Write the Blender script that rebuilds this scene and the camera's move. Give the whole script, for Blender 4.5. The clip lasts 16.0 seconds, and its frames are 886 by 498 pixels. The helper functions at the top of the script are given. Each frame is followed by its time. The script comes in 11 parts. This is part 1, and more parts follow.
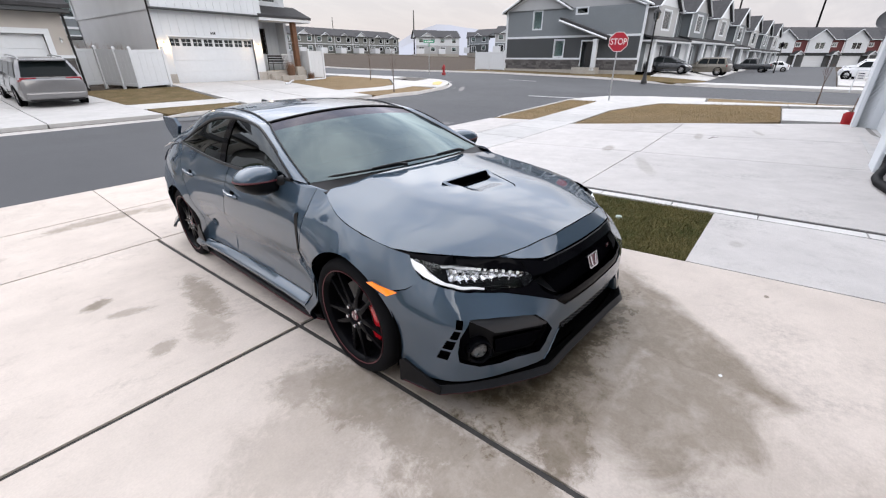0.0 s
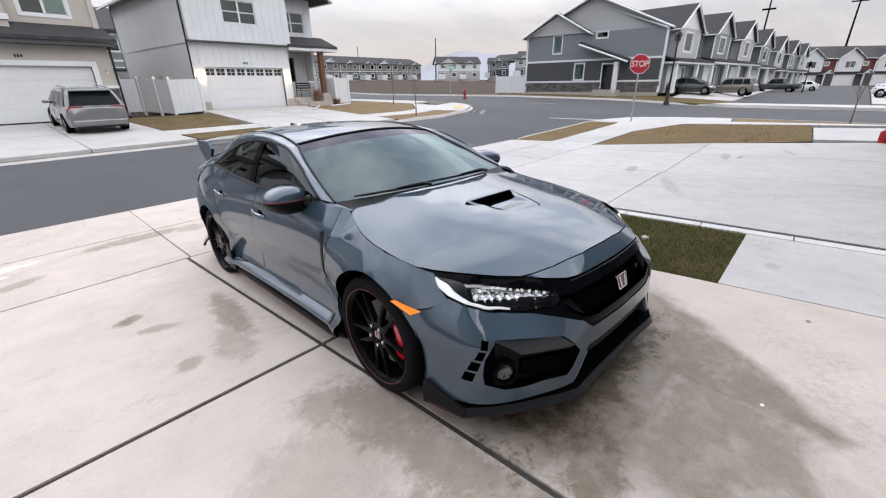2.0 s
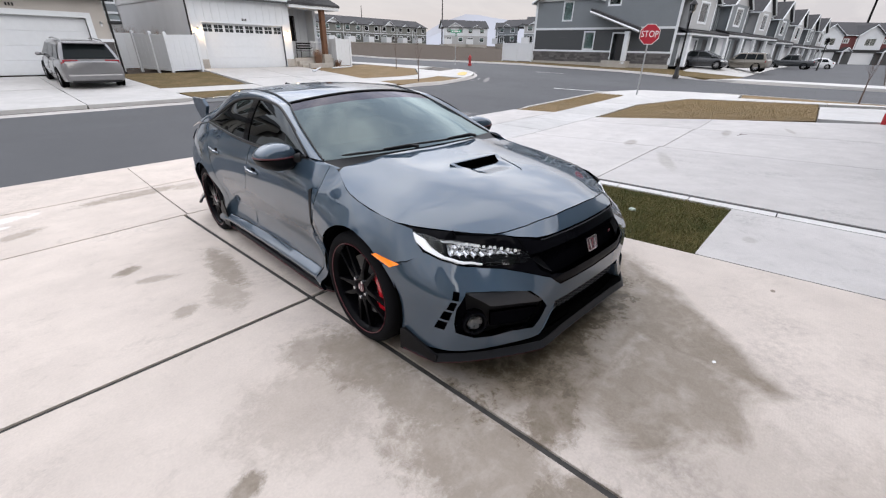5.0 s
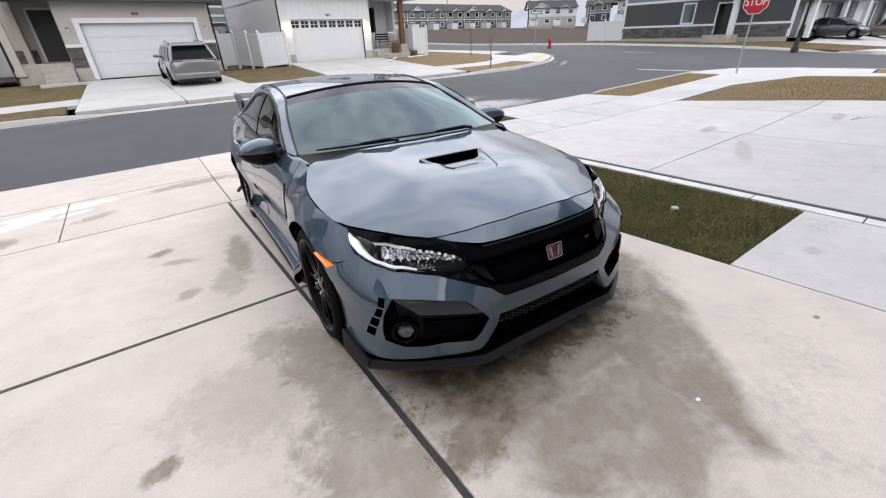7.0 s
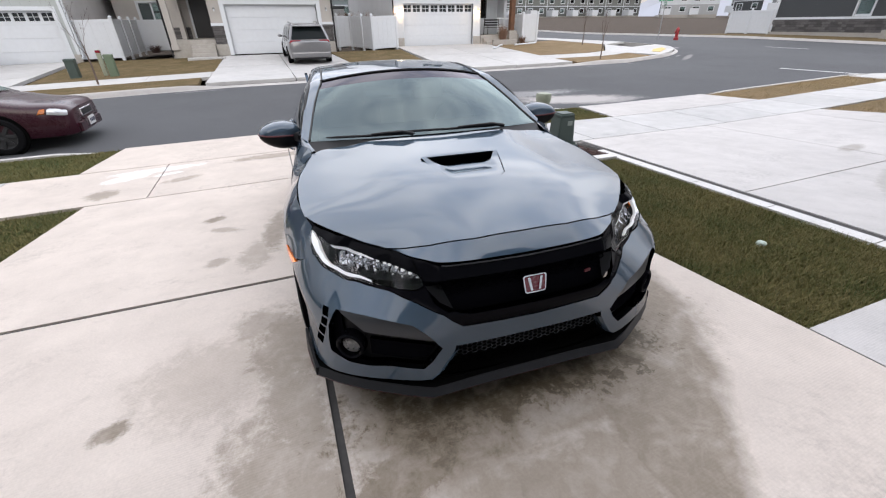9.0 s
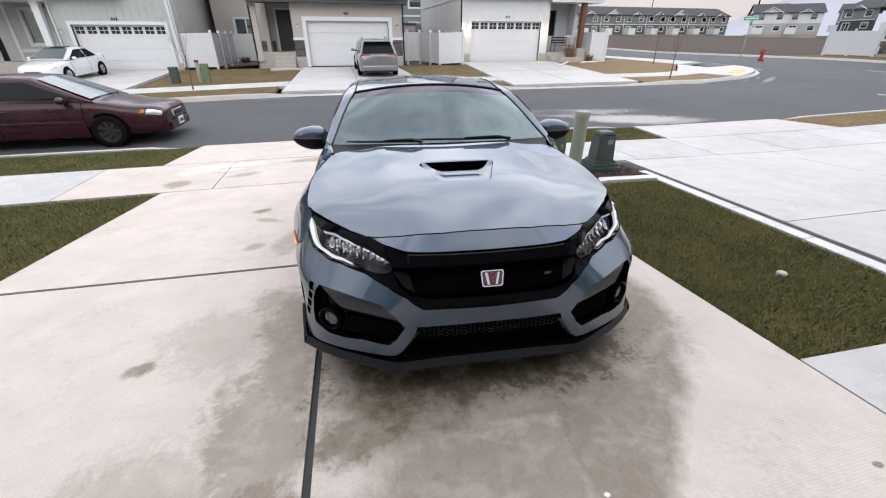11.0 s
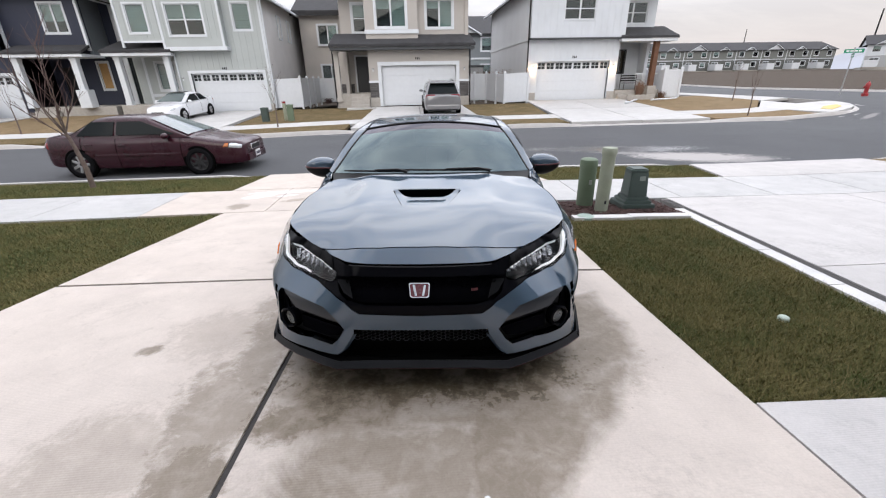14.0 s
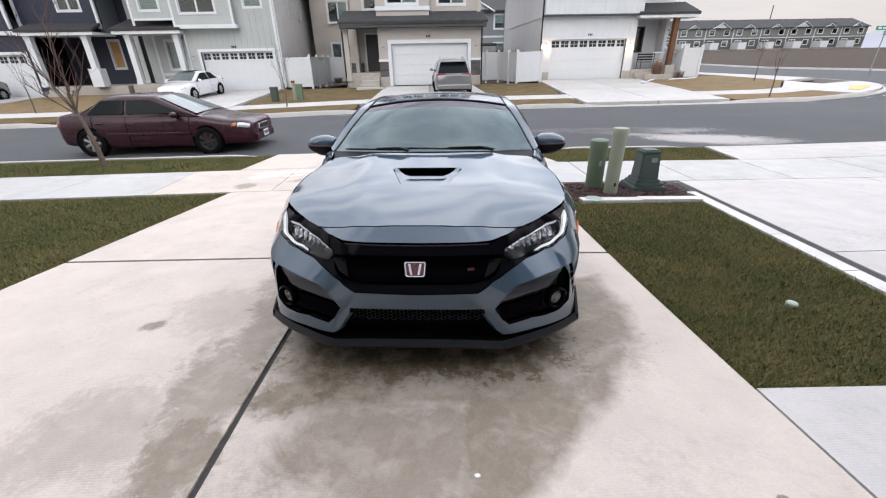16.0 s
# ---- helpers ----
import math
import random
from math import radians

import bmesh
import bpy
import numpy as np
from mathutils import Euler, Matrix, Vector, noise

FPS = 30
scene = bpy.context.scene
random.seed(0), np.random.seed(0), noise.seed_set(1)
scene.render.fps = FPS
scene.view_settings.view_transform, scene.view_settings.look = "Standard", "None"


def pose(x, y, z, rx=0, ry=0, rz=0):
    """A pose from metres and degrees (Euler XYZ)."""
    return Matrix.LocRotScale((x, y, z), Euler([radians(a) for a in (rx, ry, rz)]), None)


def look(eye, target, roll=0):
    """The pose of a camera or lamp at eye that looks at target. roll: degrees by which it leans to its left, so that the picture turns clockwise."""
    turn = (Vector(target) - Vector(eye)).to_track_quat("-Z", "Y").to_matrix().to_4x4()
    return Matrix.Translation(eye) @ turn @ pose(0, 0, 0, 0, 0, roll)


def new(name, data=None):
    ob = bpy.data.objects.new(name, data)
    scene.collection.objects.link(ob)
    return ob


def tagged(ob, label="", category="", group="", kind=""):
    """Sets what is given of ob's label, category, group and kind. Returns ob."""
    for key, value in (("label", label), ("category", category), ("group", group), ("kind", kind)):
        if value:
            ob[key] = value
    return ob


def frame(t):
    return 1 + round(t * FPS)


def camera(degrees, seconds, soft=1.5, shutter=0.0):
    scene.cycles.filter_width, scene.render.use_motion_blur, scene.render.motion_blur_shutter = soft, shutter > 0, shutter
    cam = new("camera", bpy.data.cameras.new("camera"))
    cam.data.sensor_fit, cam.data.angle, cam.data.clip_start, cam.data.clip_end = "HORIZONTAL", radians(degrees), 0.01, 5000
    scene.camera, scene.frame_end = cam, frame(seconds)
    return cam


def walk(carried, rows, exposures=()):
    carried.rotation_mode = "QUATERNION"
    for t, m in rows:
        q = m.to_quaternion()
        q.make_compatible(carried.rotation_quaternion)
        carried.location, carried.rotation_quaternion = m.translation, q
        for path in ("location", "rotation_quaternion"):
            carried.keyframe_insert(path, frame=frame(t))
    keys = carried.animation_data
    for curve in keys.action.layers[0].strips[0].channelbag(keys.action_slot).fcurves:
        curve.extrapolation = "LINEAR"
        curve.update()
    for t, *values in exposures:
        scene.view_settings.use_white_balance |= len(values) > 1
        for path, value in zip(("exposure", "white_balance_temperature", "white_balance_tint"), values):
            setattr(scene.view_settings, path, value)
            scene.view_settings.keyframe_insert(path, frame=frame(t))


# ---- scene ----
cam = camera(95.5, 16.0, soft=1.2)
PATH = [
    (0, (0.126, 0.129, 1.52), (1.566, 1.221, 0.662), 0.1),
    (0.5, (0.153, 0.118, 1.525), (1.492, 1.341, 0.683), -2.1),
    (1, (0.168, 0.11, 1.529), (1.497, 1.356, 0.705), -2.7),
    (1.5, (0.158, 0.119, 1.522), (1.468, 1.394, 0.71), -2.9),
    (2, (0.119, 0.151, 1.505), (1.53, 1.346, 0.743), -0.8),
    (2.5, (-0.002, 0.235, 1.471), (1.498, 1.287, 0.669), -0.2),
    (3, (-0.056, 0.287, 1.465), (1.488, 1.258, 0.646), 0.1),
    (3.5, (-0.047, 0.301, 1.458), (1.511, 1.26, 0.652), 0.4),
    (4, (-0.033, 0.284, 1.465), (1.512, 1.259, 0.652), 0.8),
    (4.5, (-0.01, 0.191, 1.479), (1.463, 1.226, 0.607), 1.4),
    (5, (0.088, -0.012, 1.49), (1.454, 1.144, 0.597), 1.1),
    (5.2, (0.12, -0.063, 1.496), (1.474, 1.106, 0.601), 0.6),
    (7.3, (0.721, -0.415, 1.493), (1.767, 1.008, 0.554), -2.2),
    (7.5, (0.763, -0.443, 1.495), (1.797, 0.99, 0.559), -2.2),
    (8, (0.91, -0.421, 1.475), (1.881, 1.045, 0.522), -1.8),
    (8.5, (1.067, -0.376, 1.48), (1.937, 1.135, 0.5), -1.5),
    (8.7, (1.135, -0.386, 1.477), (1.919, 1.168, 0.491), -1.4),
    (10.8, (1.408, -0.75, 1.5), (1.925, 0.939, 0.561), 0.3),
    (11, (1.473, -0.752, 1.501), (1.93, 0.962, 0.578), -0.0),
    (11.5, (1.672, -0.77, 1.49), (1.946, 1.004, 0.607), -1.0),
    (12, (1.762, -0.875, 1.5), (1.928, 0.927, 0.648), -1.4),
    (12.5, (1.851, -1.058, 1.496), (2.025, 0.74, 0.636), -0.6),
    (13, (1.913, -1.101, 1.522), (2.114, 0.708, 0.693), -0.4),
    (13.5, (1.987, -1.098, 1.519), (2.177, 0.728, 0.727), -0.5),
    (14, (2.04, -1.093, 1.517), (2.19, 0.746, 0.746), -1.1),
    (14.5, (2.068, -1.085, 1.515), (2.196, 0.747, 0.724), -1.6),
    (15, (2.089, -1.084, 1.501), (2.201, 0.738, 0.682), -1.4),
    (15.5, (2.1, -1.078, 1.492), (2.203, 0.735, 0.655), -1.2),
    (16, (2.108, -1.08, 1.489), (2.204, 0.729, 0.64), -1.1),
]
walk(cam, [(t, look(eye, target, roll)) for t, eye, target, roll in PATH], [(0, -0.18), (0.5, -0.31), (2.5, -0.32), (4, -0.33), (5.2, -0.31), (8, -0.28), (10.8, -0.22), (12, -0.20), (16, -0.18)])

# ---- daylight: bright overcast dusk, glow low in the east-north-east ----
world = bpy.data.worlds.new("overcast_sky")
scene.world = world
world.use_nodes = True
wt = world.node_tree
wt.nodes.clear()


def wnode(kind, **sets):
    n = wt.nodes.new(kind)
    for k, v in sets.items():
        if k in n.inputs:
            n.inputs[k].default_value = v
    return n


SUN_AZ, SUN_EL = 196.0, 36.0         # degrees from +y towards +x, and up: behind cloud over our own house
GLOW_AZ = 52.0                       # the pink band low over the side street
w_sky = wt.nodes.new("ShaderNodeTexSky")
w_sky.sky_type, w_sky.sun_disc = "NISHITA", False
w_sky.sun_elevation, w_sky.sun_rotation = radians(SUN_EL), radians(SUN_AZ)
w_sky.air_density, w_sky.dust_density = 1.5, 3.0
w_co = wt.nodes.new("ShaderNodeTexCoord")
w_map = wt.nodes.new("ShaderNodeMapping")
w_map.inputs["Scale"].default_value = (0.7, 1.5, 0.6)
w_noise = wnode("ShaderNodeTexNoise", Scale=2.4, Detail=8.0, Roughness=0.60, Distortion=0.4)
w_ramp = wt.nodes.new("ShaderNodeValToRGB")
w_ramp.color_ramp.elements[0].position, w_ramp.color_ramp.elements[0].color = 0.40, (0.72, 0.75, 0.87, 1)
w_ramp.color_ramp.elements[1].position, w_ramp.color_ramp.elements[1].color = 0.60, (1.36, 1.335, 1.37, 1)
w_sep = wt.nodes.new("ShaderNodeSeparateXYZ")
w_dot = wt.nodes.new("ShaderNodeVectorMath")
w_dot.operation = "DOT_PRODUCT"
w_dot.inputs[1].default_value = (math.sin(radians(GLOW_AZ)), math.cos(radians(GLOW_AZ)), 0.12)
w_glow = wnode("ShaderNodeMapRange", **{"From Min": 0.55, "From Max": 1.0, "To Min": 0.0, "To Max": 0.85})
w_low = wnode("ShaderNodeMapRange", **{"From Min": 0.02, "From Max": 0.32, "To Min": 1.0, "To Max": 0.0})
w_gl = wt.nodes.new("ShaderNodeMath")
w_gl.operation = "MULTIPLY"
w_mix = wt.nodes.new("ShaderNodeMix")
w_mix.data_type = "RGBA"
w_mix.inputs[7].default_value = (1.24, 1.13, 1.13, 1)
w_add = wt.nodes.new("ShaderNodeMix")
w_add.data_type, w_add.blend_type = "RGBA", "ADD"
w_add.inputs[0].default_value = 1.0
w_scale = wt.nodes.new("ShaderNodeVectorMath")
w_scale.operation = "SCALE"
w_scale.inputs["Scale"].default_value = 0.035
w_bg = wnode("ShaderNodeBackground", Strength=0.70)
w_out = wt.nodes.new("ShaderNodeOutputWorld")
wl = wt.links.new
w_up = wnode("ShaderNodeMath")                   # the cloud deck as a level sheet
w_up.operation = "MAXIMUM"
w_off = wnode("ShaderNodeMath")
w_off.operation = "ADD"
w_off.inputs[1].default_value = 0.20
w_inv = wnode("ShaderNodeMath")
w_inv.operation = "DIVIDE"
w_inv.inputs[0].default_value = 1.0
w_deck = wt.nodes.new("ShaderNodeVectorMath")
w_deck.operation = "SCALE"
w_up.inputs[1].default_value = 0.0
wl(w_sep.outputs["Z"], w_up.inputs[0])
wl(w_up.outputs[0], w_off.inputs[0])
wl(w_off.outputs[0], w_inv.inputs[1])
wl(w_co.outputs["Generated"], w_deck.inputs[0])
wl(w_inv.outputs[0], w_deck.inputs["Scale"])
wl(w_deck.outputs["Vector"], w_map.inputs["Vector"])
wl(w_map.outputs["Vector"], w_noise.inputs["Vector"])
wl(w_noise.outputs["Fac"], w_ramp.inputs["Fac"])
wl(w_co.outputs["Generated"], w_sep.inputs[0])
wl(w_co.outputs["Generated"], w_dot.inputs[0])
wl(w_dot.outputs["Value"], w_glow.inputs["Value"])
wl(w_sep.outputs["Z"], w_low.inputs["Value"])
wl(w_glow.outputs[0], w_gl.inputs[0])
wl(w_low.outputs[0], w_gl.inputs[1])
wl(w_gl.outputs[0], w_mix.inputs[0])
w_calm = wt.nodes.new("ShaderNodeMix")           # thin even cloud low down
w_calm.data_type = "RGBA"
w_calm.inputs[7].default_value = (1.20, 1.17, 1.26, 1)
w_deep = wnode("ShaderNodeMapRange", **{"From Min": 0.08, "From Max": 0.34, "To Min": 0.68, "To Max": 0.0})
wl(w_sep.outputs["Z"], w_deep.inputs["Value"])
wl(w_deep.outputs[0], w_calm.inputs[0])
wl(w_ramp.outputs["Color"], w_calm.inputs[6])
wl(w_calm.outputs[2], w_mix.inputs[6])
wl(w_mix.outputs[2], w_add.inputs[6])
wl(w_sky.outputs["Color"], w_scale.inputs[0])
wl(w_scale.outputs["Vector"], w_add.inputs[7])
w_zen = wnode("ShaderNodeMapRange", **{"From Min": 0.12, "From Max": 0.40, "To Min": 1.0, "To Max": 2.1})
w_top = wt.nodes.new("ShaderNodeVectorMath")
w_top.operation = "SCALE"
w_aim = wt.nodes.new("ShaderNodeVectorMath")      # thinner, brighter cloud high ahead, down the street
w_aim.operation = "DOT_PRODUCT"
w_aim.inputs[1].default_value = (math.sin(radians(38.0)) * 0.77, math.cos(radians(38.0)) * 0.77, 0.64)
w_thin = wnode("ShaderNodeMapRange", **{"From Min": -0.1, "From Max": 0.95, "To Min": 0.90, "To Max": 1.80})
w_mul = wt.nodes.new("ShaderNodeMath")
w_mul.operation = "MULTIPLY"
wl(w_co.outputs["Generated"], w_aim.inputs[0])
wl(w_aim.outputs["Value"], w_thin.inputs["Value"])
wl(w_sep.outputs["Z"], w_zen.inputs["Value"])
wl(w_add.outputs[2], w_top.inputs[0])
wl(w_zen.outputs[0], w_mul.inputs[0])
w_fade = wnode("ShaderNodeMapRange", **{"From Min": 0.10, "From Max": 0.36})   # only well above the roofs
w_part = wt.nodes.new("ShaderNodeMix")
w_part.inputs[2].default_value = 1.0
wl(w_sep.outputs["Z"], w_fade.inputs["Value"])
wl(w_fade.outputs[0], w_part.inputs[0])
wl(w_thin.outputs[0], w_part.inputs[3])
wl(w_part.outputs[0], w_mul.inputs[1])
wl(w_mul.outputs[0], w_top.inputs["Scale"])
wl(w_top.outputs["Vector"], w_bg.inputs["Color"])
wl(w_bg.outputs[0], w_out.inputs["Surface"])

sun = new("sun", bpy.data.lights.new("sun", "SUN"))
sun.data.energy, sun.data.angle, sun.data.color = 0.95, radians(50), (1.0, 0.96, 0.92)
sun.matrix_world = look((math.sin(radians(SUN_AZ)) * 50, math.cos(radians(SUN_AZ)) * 50, 50 * math.tan(radians(SUN_EL))), (0, 0, 0))


# ---- building helpers ----
def part(name, bm, material, parent=None, label="", smooth=0.0, m=None):
    """Links a bmesh as one mesh object under a thing or a part. smooth: degrees below which edges shade round."""
    me = bpy.data.meshes.new(name)
    if m is not None:
        bm.transform(m)
    bmesh.ops.recalc_face_normals(bm, faces=bm.faces)
    bm.to_mesh(me)
    bm.free()
    if smooth:
        me.polygons.foreach_set("use_smooth", [True] * len(me.polygons))
        me.set_sharp_from_angle(angle=radians(smooth))
    ob = new(name, me)
    me.materials.append(material)
    if parent is not None:
        ob.parent = parent
    if label:
        tagged(ob, label)
    return ob


def thing(name, label, category, at=None, group="", kind=""):
    """An empty at a thing's base, that parents its parts."""
    ob = new(name)
    ob.empty_display_size = 0.1
    if at is not None:
        ob.matrix_basis = at if isinstance(at, Matrix) else Matrix.Translation(at)
    return tagged(ob, label, category, group, kind)


def add_box(bm, a, b, bevel=0.0, m=None, seg=1):
    """An axis-aligned box from corner a to corner b."""
    a, b = Vector(a), Vector(b)
    r = bmesh.ops.create_cube(bm, size=1.0)
    vs = r["verts"]
    c, s = (a + b) / 2, b - a
    for v in vs:
        v.co = Vector((v.co.x * s.x, v.co.y * s.y, v.co.z * s.z)) + c
    if bevel:
        es = list({e for v in vs for e in v.link_edges})
        got = bmesh.ops.bevel(bm, geom=es, offset=bevel, segments=seg, affect="EDGES", profile=0.5)
        vs = list({v for f in got["faces"] for v in f.verts} | {v for v in vs if v.is_valid})
    if m is not None:
        bmesh.ops.transform(bm, matrix=m, verts=vs)
    return vs


def box(a, b, bevel=0.0, seg=1):
    bm = bmesh.new()
    add_box(bm, a, b, bevel, seg=seg)
    return bm


def add_tube(bm, pts, radii, seg=12, caps=True):
    """A tube through points, with a radius at each."""
    pts = [Vector(p) for p in pts]
    if not isinstance(radii, (list, tuple)):
        radii = [radii] * len(pts)
    rings, up = [], Vector((0, 0, 1))
    for i, p in enumerate(pts):
        d = (pts[min(i + 1, len(pts) - 1)] - pts[max(i - 1, 0)]).normalized()
        side = d.cross(up if abs(d.z) < 0.95 else Vector((1, 0, 0))).normalized()
        top = side.cross(d).normalized()
        rings.append([bm.verts.new(p + radii[i] * (side * math.cos(2 * math.pi * k / seg) + top * math.sin(2 * math.pi * k / seg))) for k in range(seg)])
    for r0, r1 in zip(rings, rings[1:]):
        for k in range(seg):
            bm.faces.new((r0[k], r0[(k + 1) % seg], r1[(k + 1) % seg], r1[k]))
    if caps:
        bm.faces.new(rings[0][::-1])
        bm.faces.new(rings[-1])
    return bm


def add_lathe(bm, profile, seg=48, axis="x", m=None):
    """Turns (radius, along) pairs round an axis."""
    rings = []
    for r, h in profile:
        ring = []
        for k in range(seg):
            a = 2 * math.pi * k / seg
            p = (h, r * math.cos(a), r * math.sin(a)) if axis == "x" else (r * math.cos(a), r * math.sin(a), h)
            ring.append(bm.verts.new(p if m is None else m @ Vector(p)))
        rings.append(ring)
    for r0, r1 in zip(rings, rings[1:]):
        for k in range(seg):
            bm.faces.new((r0[k], r0[(k + 1) % seg], r1[(k + 1) % seg], r1[k]))
    return bm


def fill(outline, holes=(), step=0.0, edge=0.0):
    """Triangles of a flat outline with holes: (points, faces, rim loops). step: spacing of inner points, edge: of points on the rim."""
    from mathutils import geometry
    loops = []
    for loop in (outline, *holes):
        pts = []
        for (x0, y0), (x1, y1) in zip(loop, [*loop[1:], loop[0]]):
            n = max(1, int(math.hypot(x1 - x0, y1 - y0) / edge + 0.5)) if edge else 1
            pts += [(x0 + (x1 - x0) * k / n, y0 + (y1 - y0) * k / n) for k in range(n)]
        loops.append(pts)
    co, edges = [], []
    for pts in loops:
        n0 = len(co)
        co += pts
        edges += [(n0 + k, n0 + (k + 1) % len(pts)) for k in range(len(pts))]

    def inside(p, loop):
        hit = False
        for (x0, y0), (x1, y1) in zip(loop, [*loop[1:], loop[0]]):
            if (y0 > p[1]) != (y1 > p[1]) and p[0] < (x1 - x0) * (p[1] - y0) / (y1 - y0) + x0:
                hit = not hit
        return hit

    def near(p, loop, d):
        for (x0, y0), (x1, y1) in zip(loop, [*loop[1:], loop[0]]):
            dx, dy = x1 - x0, y1 - y0
            q = max(0.0, min(1.0, ((p[0] - x0) * dx + (p[1] - y0) * dy) / (dx * dx + dy * dy + 1e-12)))
            if (p[0] - x0 - q * dx) ** 2 + (p[1] - y0 - q * dy) ** 2 < d * d:
                return True
        return False

    if step:
        xs, ys = [p[0] for p in outline], [p[1] for p in outline]
        row, y = 0, min(ys) + step / 2
        while y < max(ys):
            x = min(xs) + step * (0.5 if row % 2 else 0.99)
            while x < max(xs):
                p = (x, y)
                if inside(p, outline) and not any(inside(p, h) for h in holes) and not any(near(p, l, step * 0.45) for l in (outline, *holes)):
                    co.append(p)
                x += step
            y += step * 0.87
            row += 1
    out = geometry.delaunay_2d_cdt([Vector(p) for p in co], edges, [], 0, 1e-6)
    pts, tris = [(v.x, v.y) for v in out[0]], []
    for f in out[2]:
        c = (sum(pts[k][0] for k in f) / len(f), sum(pts[k][1] for k in f) / len(f))
        if inside(c, outline) and not any(inside(c, h) for h in holes):
            tris.append(list(f))
    return pts, tris


def plate(outline, holes=(), thick=0.1, step=0.0, place=None, edge=0.0, into=None, bm=None):
    """A solid sheet: a flat outline with holes, laid into space by place(u, v), and given depth along into(u, v) (default: local +y)."""
    pts, tris = fill(outline, holes, step, edge)
    bm = bm or bmesh.new()
    place = place or (lambda u, v: Vector((u, 0, v)))
    into = into or (lambda u, v: Vector((0, 1, 0)))
    front = [bm.verts.new(place(u, v)) for u, v in pts]
    back = [bm.verts.new(place(u, v) + into(u, v) * thick) for u, v in pts]
    count = {}
    for t in tris:
        bm.faces.new([front[k] for k in t])
        bm.faces.new([back[k] for k in reversed(t)])
        for a, b in zip(t, [*t[1:], t[0]]):
            key = (min(a, b), max(a, b))
            count[key] = None if key in count else (a, b)
    for e in count.values():
        if e:
            a, b = e
            bm.faces.new((front[b], front[a], back[a], back[b]))
    return bm


def rect(x0, x1, y0, y1):
    return [(x0, y0), (x1, y0), (x1, y1), (x0, y1)]


def curve(x, table):
    """Smooth interpolation through (x, value) pairs."""
    if x <= table[0][0]:
        return table[0][1]
    if x >= table[-1][0]:
        return table[-1][1]
    n = next(k for k in range(len(table) - 1) if table[k + 1][0] >= x)
    (x1, y1), (x2, y2) = table[n], table[n + 1]
    (x0, y0) = table[n - 1] if n else (2 * x1 - x2, 2 * y1 - y2)
    (x3, y3) = table[n + 2] if n + 2 < len(table) else (2 * x2 - x1, 2 * y2 - y1)
    h, q = x2 - x1, (x - x1) / (x2 - x1)
    d1, d2 = (y2 - y1) / h, 0
    s0, s1, s2 = (y1 - y0) / (x1 - x0), (y2 - y1) / h, (y3 - y2) / (x3 - x2)
    m1 = 0 if s0 * s1 <= 0 and n else 2 * s0 * s1 / (s0 + s1) if s0 * s1 > 0 else (s0 + s1) / 2
    m2 = 0 if s1 * s2 <= 0 and n + 2 < len(table) else 2 * s1 * s2 / (s1 + s2) if s1 * s2 > 0 else (s1 + s2) / 2
    return y1 * (2 * q**3 - 3 * q * q + 1) + h * m1 * (q**3 - 2 * q * q + q) + y2 * (3 * q * q - 2 * q**3) + h * m2 * (q**3 - q * q)


def line(x, table):
    return float(np.interp(x, [p[0] for p in table], [p[1] for p in table]))


def step01(x, a, b):
    q = max(0.0, min(1.0, (x - a) / (b - a)))
    return q * q * (3 - 2 * q)


